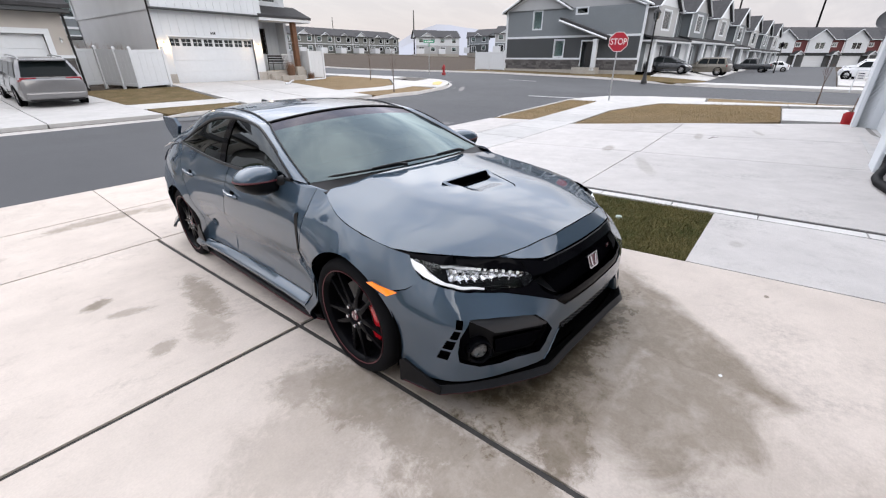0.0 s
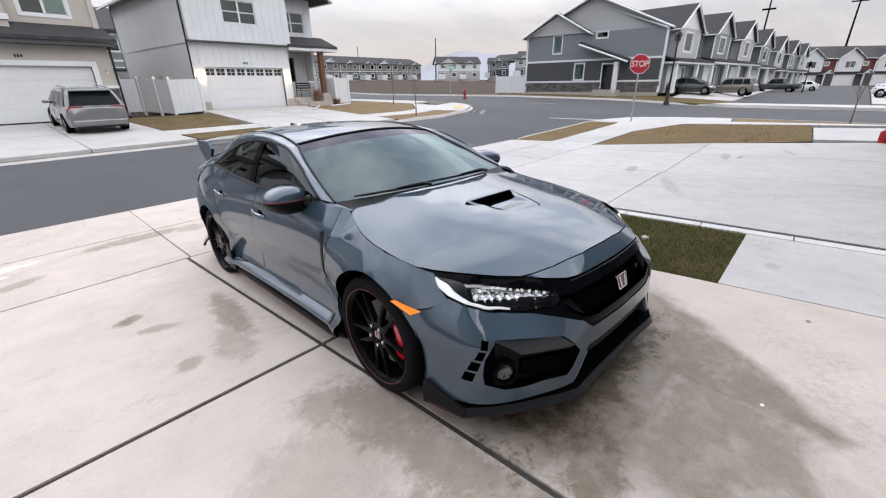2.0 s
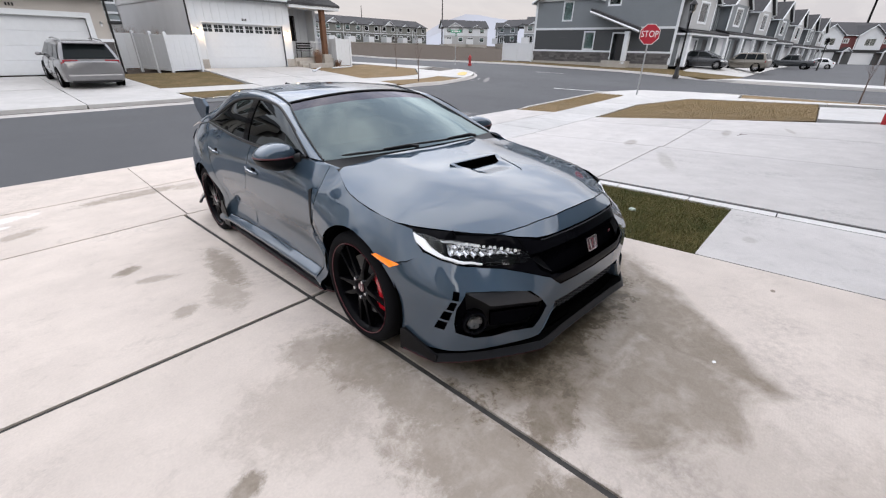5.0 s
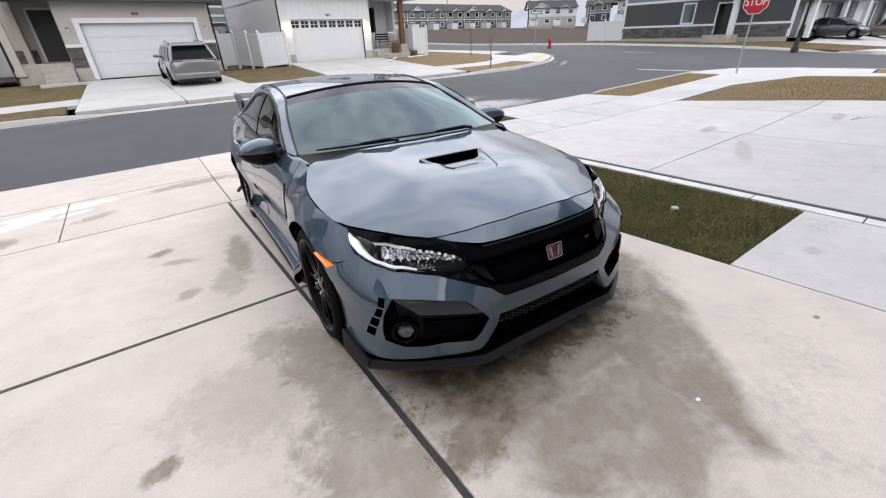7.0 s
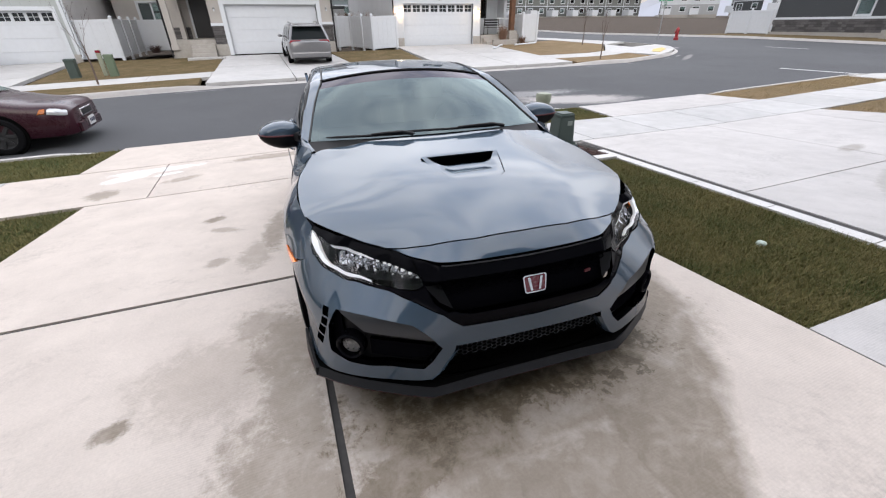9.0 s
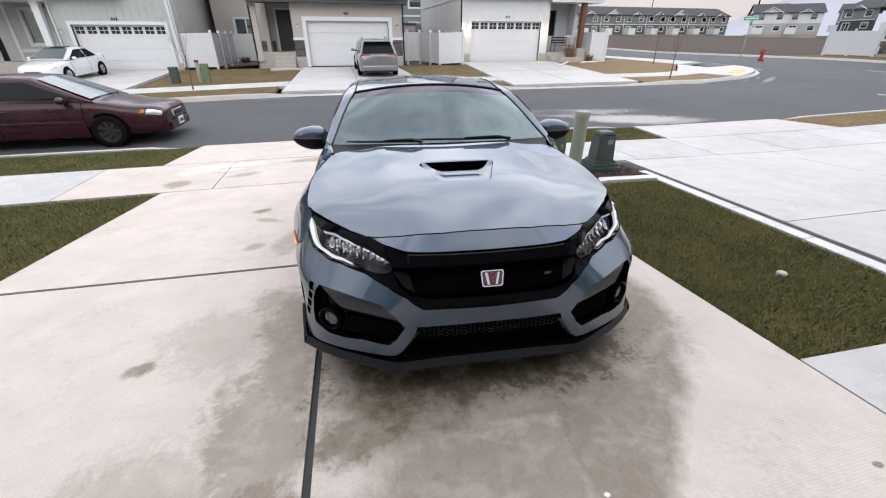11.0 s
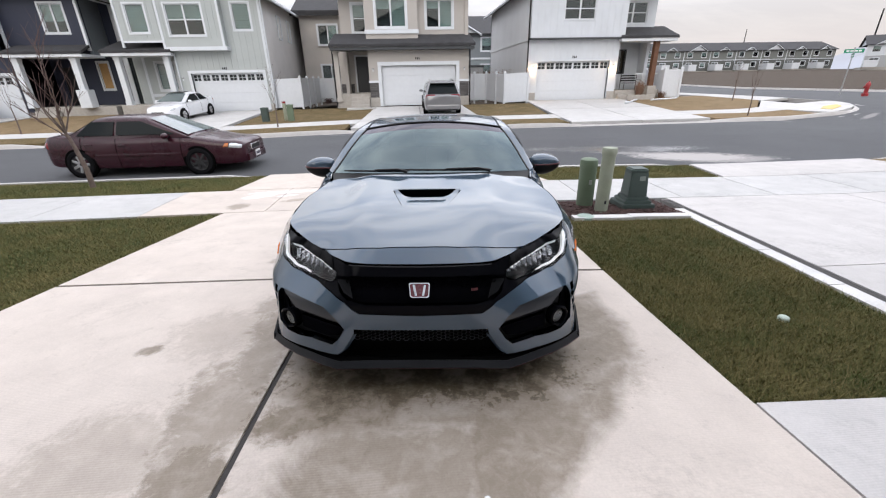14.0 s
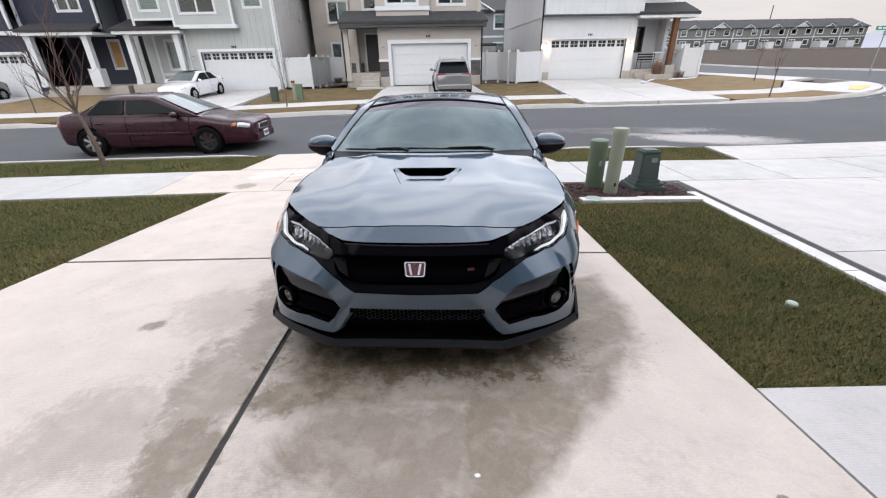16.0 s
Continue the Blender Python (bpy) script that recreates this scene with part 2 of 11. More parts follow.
# ---- materials ----
class Mat:
    """A node material: m.node(kind, ...), m.link, and a few mixtures."""

    def __init__(self, name):
        self.m = bpy.data.materials.new(name)
        self.m.use_nodes = True
        self.t = self.m.node_tree
        self.b = self.t.nodes["Principled BSDF"]

    def node(self, kind, ins=None, **props):
        n = self.t.nodes.new("ShaderNode" + kind)
        for k, v in props.items():
            if k == "operation":
                n.operation = v
            elif k == "blend_type":
                n.blend_type = v
            elif k == "data_type":
                n.data_type = v
            elif k == "vector_type":
                n.vector_type = v
        for k, v in (ins or {}).items():
            if hasattr(v, "is_linked"):
                self.t.links.new(v, n.inputs[k])
            else:
                n.inputs[k].default_value = v
        return n

    def math(self, op, a, b=0.0):
        return self.node("Math", {0: a, 1: b}, operation=op).outputs[0]

    def place(self, world=False):
        return self.node("NewGeometry").outputs["Position"] if world else self.node("TexCoord").outputs["Object"]

    def noise(self, scale, detail=4.0, rough=0.55, at=None, distort=0.0):
        return self.node("TexNoise", {"Vector": at if at is not None else self.place(), "Scale": scale, "Detail": detail, "Roughness": rough, "Distortion": distort}).outputs["Fac"]

    def ramp(self, fac, lo, hi, a=0.0, b=1.0):
        return self.node("MapRange", {"Value": fac, "From Min": lo, "From Max": hi, "To Min": a, "To Max": b}).outputs[0]

    def mix(self, fac, a, b, blend="MIX"):
        n = self.node("Mix", data_type="RGBA", blend_type=blend)
        for k, v in ((0, fac), (6, a), (7, b)):
            if hasattr(v, "is_linked"):
                self.t.links.new(v, n.inputs[k])
            else:
                n.inputs[k].default_value = (*v, 1) if isinstance(v, tuple) and len(v) == 3 else v
        return n.outputs[2]

    def set(self, **ins):
        names = {"color": "Base Color", "rough": "Roughness", "metal": "Metallic", "normal": "Normal", "coat": "Coat Weight", "coat_rough": "Coat Roughness",
                 "spec": "Specular IOR Level", "trans": "Transmission Weight", "ior": "IOR", "alpha": "Alpha", "emit": "Emission Color", "emit_power": "Emission Strength", "sheen": "Sheen Weight"}
        for k, v in ins.items():
            s = self.b.inputs[names[k]]
            if hasattr(v, "is_linked"):
                self.t.links.new(v, s)
            else:
                s.default_value = (*v, 1) if isinstance(v, tuple) and len(v) == 3 else v
        return self

    def bump(self, height, strength=0.3, distance=0.01):
        return self.node("Bump", {"Height": height, "Strength": strength, "Distance": distance}).outputs["Normal"]


def surface(name, color, rough=0.6, metal=0.0, var=0.12, scale=6.0, fine=60.0, bump=0.15, depth=0.004, world=False, each=0.0, **more):
    """A plain surface with variation at two scales and a fine relief."""
    m = Mat(name)
    at = m.place(world)
    big, small = m.noise(scale, 4.0, at=at), m.noise(fine, 3.0, at=at)
    both = m.math("ADD", m.math("MULTIPLY", big, 0.65), m.math("MULTIPLY", small, 0.35))
    gain = m.ramp(both, 0.3, 0.7, 1 - var, 1 + var)
    if each:
        gain = m.math("MULTIPLY", gain, m.ramp(m.node("ObjectInfo").outputs["Random"], 0, 1, 1 - each, 1 + each))
    c = m.node("VectorMath", {0: color}, operation="SCALE")
    m.t.links.new(gain, c.inputs["Scale"])
    m.set(color=c.outputs[0], metal=metal, rough=m.ramp(both, 0.3, 0.7, max(0.02, rough - 0.06), min(1.0, rough + 0.06)), **more)
    if bump:
        m.set(normal=m.bump(both, bump, depth))
    return m.m


def spot(m, at, warp, x, y, rx, ry, turn=0.0, soft=0.26):
    """A blot on the ground with a ragged rim: 1 inside, 0 outside."""
    mp = m.node("Mapping", {"Vector": at, "Location": (x, y, 0), "Rotation": (0, 0, radians(turn)), "Scale": (rx, ry, 1000)})
    mp.vector_type = "TEXTURE"
    d = m.node("VectorMath", {0: mp.outputs[0]}, operation="LENGTH").outputs["Value"]
    fine = m.math("ADD", m.math("MULTIPLY", m.noise(13.0, 6.0, 0.74, at, 0.4), 1.7), m.math("MULTIPLY", m.noise(42.0, 4.0, 0.7, at, 0.3), 0.5))
    return m.ramp(m.math("ADD", m.math("ADD", d, m.math("MULTIPLY", warp, 1.1)), fine), 1.0 - soft + 1.65, 1.0 + soft + 1.65, 1.0, 0.0)


def pool(m, at, warp, corners, soft, ragged):
    """A convex stain (corners anticlockwise) with a ragged rim: 1 inside, 0 outside."""
    d = None
    for (x0, y0), (x1, y1) in zip(corners, corners[1:] + corners[:1]):
        l = math.hypot(x1 - x0, y1 - y0)
        nx, ny = (y1 - y0) / l, (x0 - x1) / l
        e = m.math("SUBTRACT", m.node("VectorMath", {0: at, 1: (nx, ny, 0.0)}, operation="DOT_PRODUCT").outputs["Value"], nx * x0 + ny * y0)
        d = e if d is None else m.math("MAXIMUM", d, e)
    return m.ramp(m.math("ADD", d, m.math("MULTIPLY", m.math("SUBTRACT", warp, 0.5), ragged)), -soft, soft, 1.0, 0.0)


def concrete(name, color=(0.545, 0.480, 0.426), stains=(), each=0.04, pale=(), pools=()):
    m = Mat(name)
    at = m.place(True)
    big, mid, fine = m.noise(0.55, 5.0, 0.6, at), m.noise(3.2, 6.0, 0.62, at), m.noise(90.0, 3.0, 0.6, at)
    warp = m.noise(2.6, 7.0, 0.66, at, 0.6)
    gain = m.math("ADD", m.ramp(big, 0.3, 0.7, 0.90, 1.07), m.ramp(mid, 0.3, 0.7, -0.08, 0.06))
    gain = m.math("ADD", gain, m.ramp(fine, 0.3, 0.7, -0.05, 0.05))
    gain = m.math("MULTIPLY", gain, m.ramp(m.node("ObjectInfo").outputs["Random"], 0, 1, 1 - each, 1 + each))
    scuff = m.ramp(m.noise(7.0, 6.0, 0.7, at, 0.8), 0.58, 0.74)
    gain = m.math("SUBTRACT", gain, m.math("MULTIPLY", scuff, 0.14))
    grime = m.math("MULTIPLY", m.ramp(m.noise(1.1, 6.0, 0.66, at, 0.5), 0.52, 0.70), m.ramp(m.noise(24.0, 4.0, 0.7, at), 0.40, 0.62))
    gain = m.math("SUBTRACT", gain, m.math("MULTIPLY", grime, 0.24))
    c = m.node("VectorMath", {0: color}, operation="SCALE")
    m.t.links.new(gain, c.inputs["Scale"])
    col, rough = c.outputs[0], 0.82
    total = None
    for x, y, rx, ry, turn, amount in stains:
        s = m.math("MULTIPLY", spot(m, at, warp, x, y, rx, ry, turn), amount)
        total = s if total is None else m.math("MAXIMUM", total, s)
    for corners, amount, soft, ragged in pools:
        s = m.math("MULTIPLY", pool(m, at, warp, corners, soft, ragged), amount)
        total = s if total is None else m.math("MAXIMUM", total, s)
    if total is not None:
        blotch = m.math("MULTIPLY", m.ramp(m.noise(15.0, 6.0, 0.72, at, 0.5), 0.34, 0.58, 0.86, 1.0), m.ramp(m.noise(48.0, 4.0, 0.7, at, 0.3), 0.32, 0.60, 0.94, 1.0))
        total = m.math("MULTIPLY", m.math("MULTIPLY", total, blotch), m.ramp(m.noise(5.5, 6.0, 0.62, at, 0.4), 0.30, 0.52, 0.66, 1.0))
        col = m.mix(total, col, (0.118, 0.087, 0.048))
        col = m.mix(m.ramp(total, 0.80, 0.98, 0.0, 0.55), col, (0.050, 0.038, 0.022))     # deepest stain darkened again: shade under the car's nose painted in
        rough = m.ramp(total, 0, 1, 0.82, 0.6)
    light = None
    for x, y, rx, ry, turn, amount in pale:
        s = m.math("MULTIPLY", spot(m, at, warp, x, y, rx, ry, turn), amount)
        light = s if light is None else m.math("MAXIMUM", light, s)
    if light is not None:
        col = m.mix(light, col, (0.74, 0.74, 0.74))
    broom = m.node("TexWave", {"Vector": at, "Scale": 26.0, "Distortion": 1.5, "Detail": 2.0})
    broom.bands_direction = "Y"
    relief = m.math("ADD", m.math("MULTIPLY", fine, 0.5), m.math("MULTIPLY", broom.outputs["Fac"], 0.35))
    m.set(color=col, rough=rough, normal=m.bump(m.math("ADD", relief, mid), 0.25, 0.004))
    return m.m


# first blot also carries the painted shade under the car's nose
DRIVE_STAINS_AND_SHADE = [
    (2.15, 0.78, 0.95, 0.36, -4, 1.0), (1.45, 0.46, 0.26, 0.14, 10, 0.85), (1.95, -0.06, 0.42, 0.18, 10, 0.30), (1.66, 0.06, 0.20, 0.10, 30, 0.45), (1.62, -0.15, 0.42, 0.40, 0, 0.22),
    (1.00, 0.55, 0.22, 0.42, 8, 0.62), (1.10, 0.95, 0.14, 0.40, 4, 0.60), (1.12, 1.45, 0.20, 0.36, 0, 0.66), (0.98, 1.72, 0.16, 0.16, 30, 0.5), (1.06, 0.10, 0.17, 0.26, 0, 0.78), (0.72, 1.35, 0.30, 0.30, 20, 0.30), (0.35, 1.17, 0.075, 0.05, 10, 0.85),
    (0.62, 0.30, 0.34, 0.30, 0, 0.34), (0.60, 3.84, 0.11, 0.07, 20, 0.80), (0.70, 3.48, 0.14, 0.06, -30, 0.5), (1.14, 3.25, 0.10, 0.46, -8, 0.62), (0.95, 2.75, 0.12, 0.26, 0, 0.42), (0.68, 2.76, 0.09, 0.07, 30, 0.5),
    (1.25, 6.30, 0.55, 0.13, 2, 0.62), (-0.72, 5.42, 0.16, 0.16, 0, 0.6), (0.12, 5.68, 0.22, 0.09, 20, 0.5), (1.9, 6.2, 0.18, 0.14, 10, 0.45), (1.5, -0.75, 0.6, 0.4, 0, 0.25), (3.37, -0.22, 0.02, 0.012, 0, 0.9), (3.15, 0.85, 0.20, 0.35, 10, 0.4),
]
DRIVE_POOLS = [
    ([(1.28, 1.60), (1.30, 0.60), (1.42, 0.42), (2.00, 0.33), (2.45, 0.10), (2.75, 0.10), (3.02, 0.38), (3.22, 0.60), (3.42, 1.05), (3.44, 1.60)], 0.74, 0.05, 0.30),
    ([(1.26, 1.30), (1.30, 0.60), (1.40, 0.38), (1.58, 0.29), (1.90, 0.32), (2.12, 0.50), (2.30, 1.30)], 0.92, 0.11, 0.36),
    ([(2.16, -0.30), (2.24, -0.37), (2.51, -0.14), (2.77, 0.07), (2.97, 0.32), (3.24, 0.58), (3.47, 1.15), (3.40, 1.60), (2.50, 1.50), (2.22, 0.25)], 0.80, 0.05, 0.26),
    ([(1.42, 0.02), (1.84, -0.22), (2.22, -0.24), (2.40, 0.10), (2.30, 0.42), (1.55, 0.40)], 0.72, 0.10, 0.75),
]
M_concrete = concrete("driveway_concrete", stains=DRIVE_STAINS_AND_SHADE, pale=[(-0.25, 6.27, 0.50, 0.10, 4, 0.9), (-0.55, 6.05, 0.28, 0.12, 25, 0.8), (-0.1, 6.0, 0.16, 0.05, 12, 0.7), (2.28, -0.05, 0.011, 0.009, 0, 1.0)], pools=DRIVE_POOLS)
M_concrete_new = concrete("pale_concrete", (0.48, 0.458, 0.442), stains=[(9.3, 2.6, 0.35, 0.10, 10, 0.5), (11.5, 1.2, 0.5, 0.08, 5, 0.4), (7.6, 1.5, 0.8, 0.1, 20, 0.3), (4.35, 0.02, 0.09, 0.05, 0, 0.3), (12.5, 0.1, 0.4, 0.06, 15, 0.4)])
M_walk = concrete("pavement_concrete", (0.455, 0.447, 0.437))
M_saw = surface("saw_cut", (0.20, 0.19, 0.18), 0.9, var=0.3, scale=20)
M_joint = surface("joint_filler", (0.045, 0.042, 0.04), 0.9, var=0.3, scale=20)


def asphalt():
    m = Mat("asphalt")
    at = m.place(True)
    big, fine = m.noise(0.35, 6.0, 0.62, at), m.noise(160.0, 2.0, 0.5, at)
    gain = m.math("ADD", m.ramp(big, 0.3, 0.7, 0.86, 1.12), m.ramp(fine, 0.3, 0.7, -0.22, 0.22))
    c = m.node("VectorMath", {0: (0.058, 0.060, 0.065)}, operation="SCALE")
    m.t.links.new(gain, c.inputs["Scale"])
    warp = m.noise(1.6, 7.0, 0.68, at, 0.8)
    # pale blots: concrete dust, with the puddles' pale reflection painted in
    dust = None
    for x, y, rx, ry, turn, amount in ((9.7, 9.35, 1.5, 0.50, -14, 0.66), (8.2, 10.0, 0.9, 0.16, -10, 0.35), (10.5, 8.9, 1.2, 0.35, -6, 0.4), (21.0, 14.6, 0.9, 0.15, 30, 0.3)):
        s = m.math("MULTIPLY", spot(m, at, warp, x, y, rx, ry, turn, 0.25), amount)
        dust = s if dust is None else m.math("MAXIMUM", dust, s)
    col = m.mix(dust, c.outputs[0], (0.50, 0.47, 0.45))
    wet = m.math("MULTIPLY", spot(m, at, warp, 8.1, 10.55, 2.4, 0.42, -4, 0.2), 0.75)
    col = m.mix(wet, col, (0.040, 0.040, 0.043))
    m.set(color=col, rough=m.ramp(wet, 0.0, 0.75, 0.85, 0.30), normal=m.bump(fine, 0.5, 0.004))
    return m.m


M_asphalt = asphalt()
M_kerb = concrete("kerb_concrete", (0.46, 0.442, 0.426))


def turf(name, a, b, c):
    m = Mat(name)
    at = m.place(True)
    big, fine = m.noise(1.3, 6.0, 0.65, at), m.noise(45.0, 4.0, 0.7, at)
    col = m.mix(m.ramp(m.math("ADD", m.math("MULTIPLY", big, 0.55), m.math("MULTIPLY", m.noise(7.0, 6.0, 0.7, at, 0.6), 0.45)), 0.42, 0.60), a, b)
    col = m.mix(m.ramp(fine, 0.45, 0.75), col, c)
    m.set(color=col, rough=0.95, spec=0.1, normal=m.bump(fine, 0.9, 0.02))
    return m.m


M_lawn = turf("winter_lawn", (0.047, 0.060, 0.018), (0.108, 0.094, 0.036), (0.038, 0.044, 0.013))
M_strip = turf("dry_grass", (0.20, 0.145, 0.082), (0.27, 0.195, 0.118), (0.085, 0.068, 0.036))
M_olive = turf("olive_lawn", (0.112, 0.088, 0.042), (0.185, 0.132, 0.074), (0.060, 0.050, 0.022))
M_soil = turf("bare_soil", (0.070, 0.056, 0.045), (0.094, 0.075, 0.060), (0.048, 0.040, 0.033))
M_mulch = turf("dark_mulch", (0.035, 0.017, 0.016), (0.055, 0.026, 0.022), (0.015, 0.008, 0.008))


def blade(name, a, b, c):
    m = Mat(name)
    r = m.node("NewGeometry").outputs["Random Per Island"]
    big = m.noise(1.3, 6.0, 0.65, m.place(True))
    col = m.mix(m.ramp(big, 0.35, 0.65), a, b)
    col = m.mix(m.ramp(r, 0.45, 1.0, 0.0, 0.75), col, c)
    m.set(color=col, rough=0.8, spec=0.15)
    return m.m


M_blade = blade("grass_blades", (0.050, 0.067, 0.018), (0.125, 0.108, 0.039), (0.215, 0.166, 0.080))
M_blade_dry = blade("dry_blades", (0.22, 0.165, 0.085), (0.28, 0.21, 0.11), (0.34, 0.27, 0.15))


def cladding(name, color, **k):
    return surface(name, color, 0.62, var=0.06, scale=1.5, fine=40, bump=0.1, **k)


M_white = cladding("white_siding", (0.565, 0.595, 0.63))
M_trim = cladding("white_trim", (0.615, 0.645, 0.675))
M_vinyl = surface("white_vinyl", (0.60, 0.625, 0.655), 0.4, var=0.04, bump=0.03)
M_gray = cladding("pale_gray_siding", (0.39, 0.42, 0.415))
M_stucco = surface("beige_stucco", (0.42, 0.395, 0.368), 0.9, var=0.10, scale=0.8, fine=120, bump=0.4)
M_stucco_grey = surface("grey_stucco", (0.56, 0.545, 0.53), 0.9, var=0.10, scale=0.8, fine=120, bump=0.4)
M_navy = cladding("navy_siding", (0.017, 0.022, 0.043))
M_dkgray = cladding("dark_gray_siding", (0.045, 0.050, 0.054))
M_midgray = cladding("mid_gray_siding", (0.165, 0.185, 0.20))
M_ltgray = cladding("light_gray_siding", (0.36, 0.37, 0.38))
M_red = cladding("dark_red_siding", (0.10, 0.018, 0.02))
M_bluegray = cladding("blue_gray_siding", (0.20, 0.235, 0.245))
M_roof = surface("asphalt_shingles", (0.040, 0.040, 0.043), 0.95, var=0.35, scale=3, fine=14, bump=0.6, depth=0.02)
M_stone = surface("ledge_stone", (0.10, 0.095, 0.095), 0.9, var=0.45, scale=4, fine=12, bump=0.8, depth=0.03, each=0.35)
M_stucco_white = surface("pale_stucco", (0.62, 0.63, 0.64), 0.9, var=0.06, scale=0.8, fine=120, bump=0.2)
M_found = surface("foundation_concrete", (0.36, 0.34, 0.31), 0.9, var=0.15)
M_door_dark = surface("dark_door_paint", (0.018, 0.018, 0.02), 0.4, var=0.1)
M_wood = surface("stained_wood", (0.12, 0.055, 0.028), 0.7, var=0.3, scale=4, fine=40, bump=0.3)
M_black = surface("black_metal", (0.012, 0.012, 0.013), 0.45, spec=0.3, var=0.15)
M_plastic = surface("black_plastic", (0.010, 0.010, 0.011), 0.5, spec=0.25, var=0.12, fine=200, bump=0.08)
M_rubber = surface("tyre_rubber", (0.007, 0.007, 0.008), 0.85, spec=0.08, var=0.2, fine=90, bump=0.15)
M_steel = surface("galvanised_steel", (0.42, 0.43, 0.44), 0.42, 0.9, var=0.12)
M_chrome = surface("chrome", (0.75, 0.76, 0.78), 0.12, 1.0, var=0.04, bump=0.0)
M_blind = surface("window_blind", (0.60, 0.71, 0.71), 0.7, var=0.05)
# near-black for unlit rooms, their shade put into the colour
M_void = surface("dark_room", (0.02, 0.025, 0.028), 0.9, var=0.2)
M_lampglow = Mat("lamp_glow").set(color=(0.9, 0.7, 0.4), emit=(1.0, 0.66, 0.3), emit_power=2.5).m


def pane_glass(name="window_glass", tint=(0.85, 0.93, 0.92), shade=0.75, sheen=(1, 1, 1), ior=1.5):
    """Thin glass: clear with a gloss that grows towards grazing angles."""
    m = Mat(name)
    out = m.t.nodes["Material Output"]
    clear = m.node("BsdfTransparent", {"Color": (*(c * shade for c in tint), 1)})
    gloss = m.node("BsdfGlossy", {"Color": (*sheen, 1), "Roughness": 0.02})
    fres = m.node("Fresnel", {"IOR": ior})
    mx = m.node("MixShader", {0: m.math("ADD", fres.outputs[0], 0.03), 1: clear.outputs[0], 2: gloss.outputs[0]})
    m.t.links.new(mx.outputs[0], out.inputs["Surface"])
    return m.m


M_glass = pane_glass()
# ---- lie of the land ----
LAND_Y = [(-8, 0.36), (4.7, -0.165), (7.5, -0.183), (15.6, -0.18), (18.4, -0.10), (26, 0.22), (60, 0.35)]
FAR_Y = [(-30, -0.3), (-10, -0.2), (5, -0.12), (8, 0.0), (12, 0.16), (22, 0.34), (40, 0.38), (80, 1.3), (115, 2.3)]


def blend_x(x):
    return step01(x, 18, 24)


def cross_fall(x, y):
    near = line(x, [(3, 0), (9, -0.11), (13, -0.11), (20, 0)])
    far = line(x, [(-30, -0.35), (-8, -0.2), (0, 0), (20, 0.02)])
    q = step01(y, 8, 15)
    return near * (1 - q) + far * q


def far_land(x, y):
    lane_side = step01(y, 3.4, 7.5)        # the lane itself lies flat, the parking rises to the doors
    return line(y, FAR_Y) * (1 - step01(x, 40, 60) * (1 - lane_side)) + (0.015 * max(0.0, min(x, 70) - 45) + 0.42 * step01(x, 37.5, 46) * (1 - step01(y, 9, 14))) * lane_side


def land(x, y):
    w = blend_x(x)
    return (line(y, LAND_Y) + cross_fall(x, y)) * (1 - w) + far_land(x, y) * w


def road_z(x, y):
    w = blend_x(x)
    near = line(y, [(7.4, -0.325), (11.5, -0.26), (15.6, -0.325)]) + cross_fall(x, y)
    return near * (1 - w) + (far_land(x, y) - 0.14) * w


# stretch along the mean eye's rays, by place along the driveway
VIEW_STRETCH = [(0.5, 1.0), (1.46, 1.008), (3.9, 1.06), (4.7, 1.075), (7.5, 1.07), (11.5, 1.035), (15.6, 1.0)]


def fit_to_view(x, y, z):
    """Slides plan points along rays from a mean eye to fit the camera's view; past the car the driveway and street dip
    more steeply.
    """
    k = 1 + (line(y, VIEW_STRETCH) - 1) * (1 - step01(x, 9, 16))
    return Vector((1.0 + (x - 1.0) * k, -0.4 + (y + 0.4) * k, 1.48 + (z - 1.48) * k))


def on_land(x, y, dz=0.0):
    p = fit_to_view(x, y, land(x, y))
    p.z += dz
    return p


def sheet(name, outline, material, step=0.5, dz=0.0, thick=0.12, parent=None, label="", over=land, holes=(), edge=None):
    bm = plate(outline, holes, thick, step, lambda u, v: fit_to_view(u, v, over(u, v) + dz), edge or step, lambda u, v: Vector((0, 0, -1)))
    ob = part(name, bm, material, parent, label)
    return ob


def arc(cx, cy, r, a0, a1, n=10):
    return [(cx + r * math.cos(radians(a0 + (a1 - a0) * k / n)), cy + r * math.sin(radians(a0 + (a1 - a0) * k / n))) for k in range(n + 1)]


# the one wide sheet of ground: low under paving, at its own height on open land
xs = [-260, -160, -90, -50, -30, -20, -12, -6, 0, 6, 12, 18, 24, 30, 35.4, 37.2, 40, 46, 55, 70, 90, 115, 150, 220, 340, 600, 1200, 2400]
ys = [-260, -160, -90, -50, -30, -20, -12, -6, 0, 3, 4.4, 6, 8, 12, 17, 22, 27, 32, 40, 50, 62, 78, 95, 115, 150, 220, 340, 600, 1200, 2400]
bm = bmesh.new()
grid = [[bm.verts.new((x, y, far_land(min(x, 150), min(y, 120)) - 0.06 if x > 36.5 else land(x, y) - 0.6)) for x in xs] for y in ys]
for j in range(len(ys) - 1):
    for i in range(len(xs) - 1):
        bm.faces.new((grid[j][i], grid[j][i + 1], grid[j + 1][i + 1], grid[j + 1][i]))
tagged(part("ground", bm, M_soil, smooth=60), "bare brown soil of open land reaching the horizon", "ground", kind="structure")

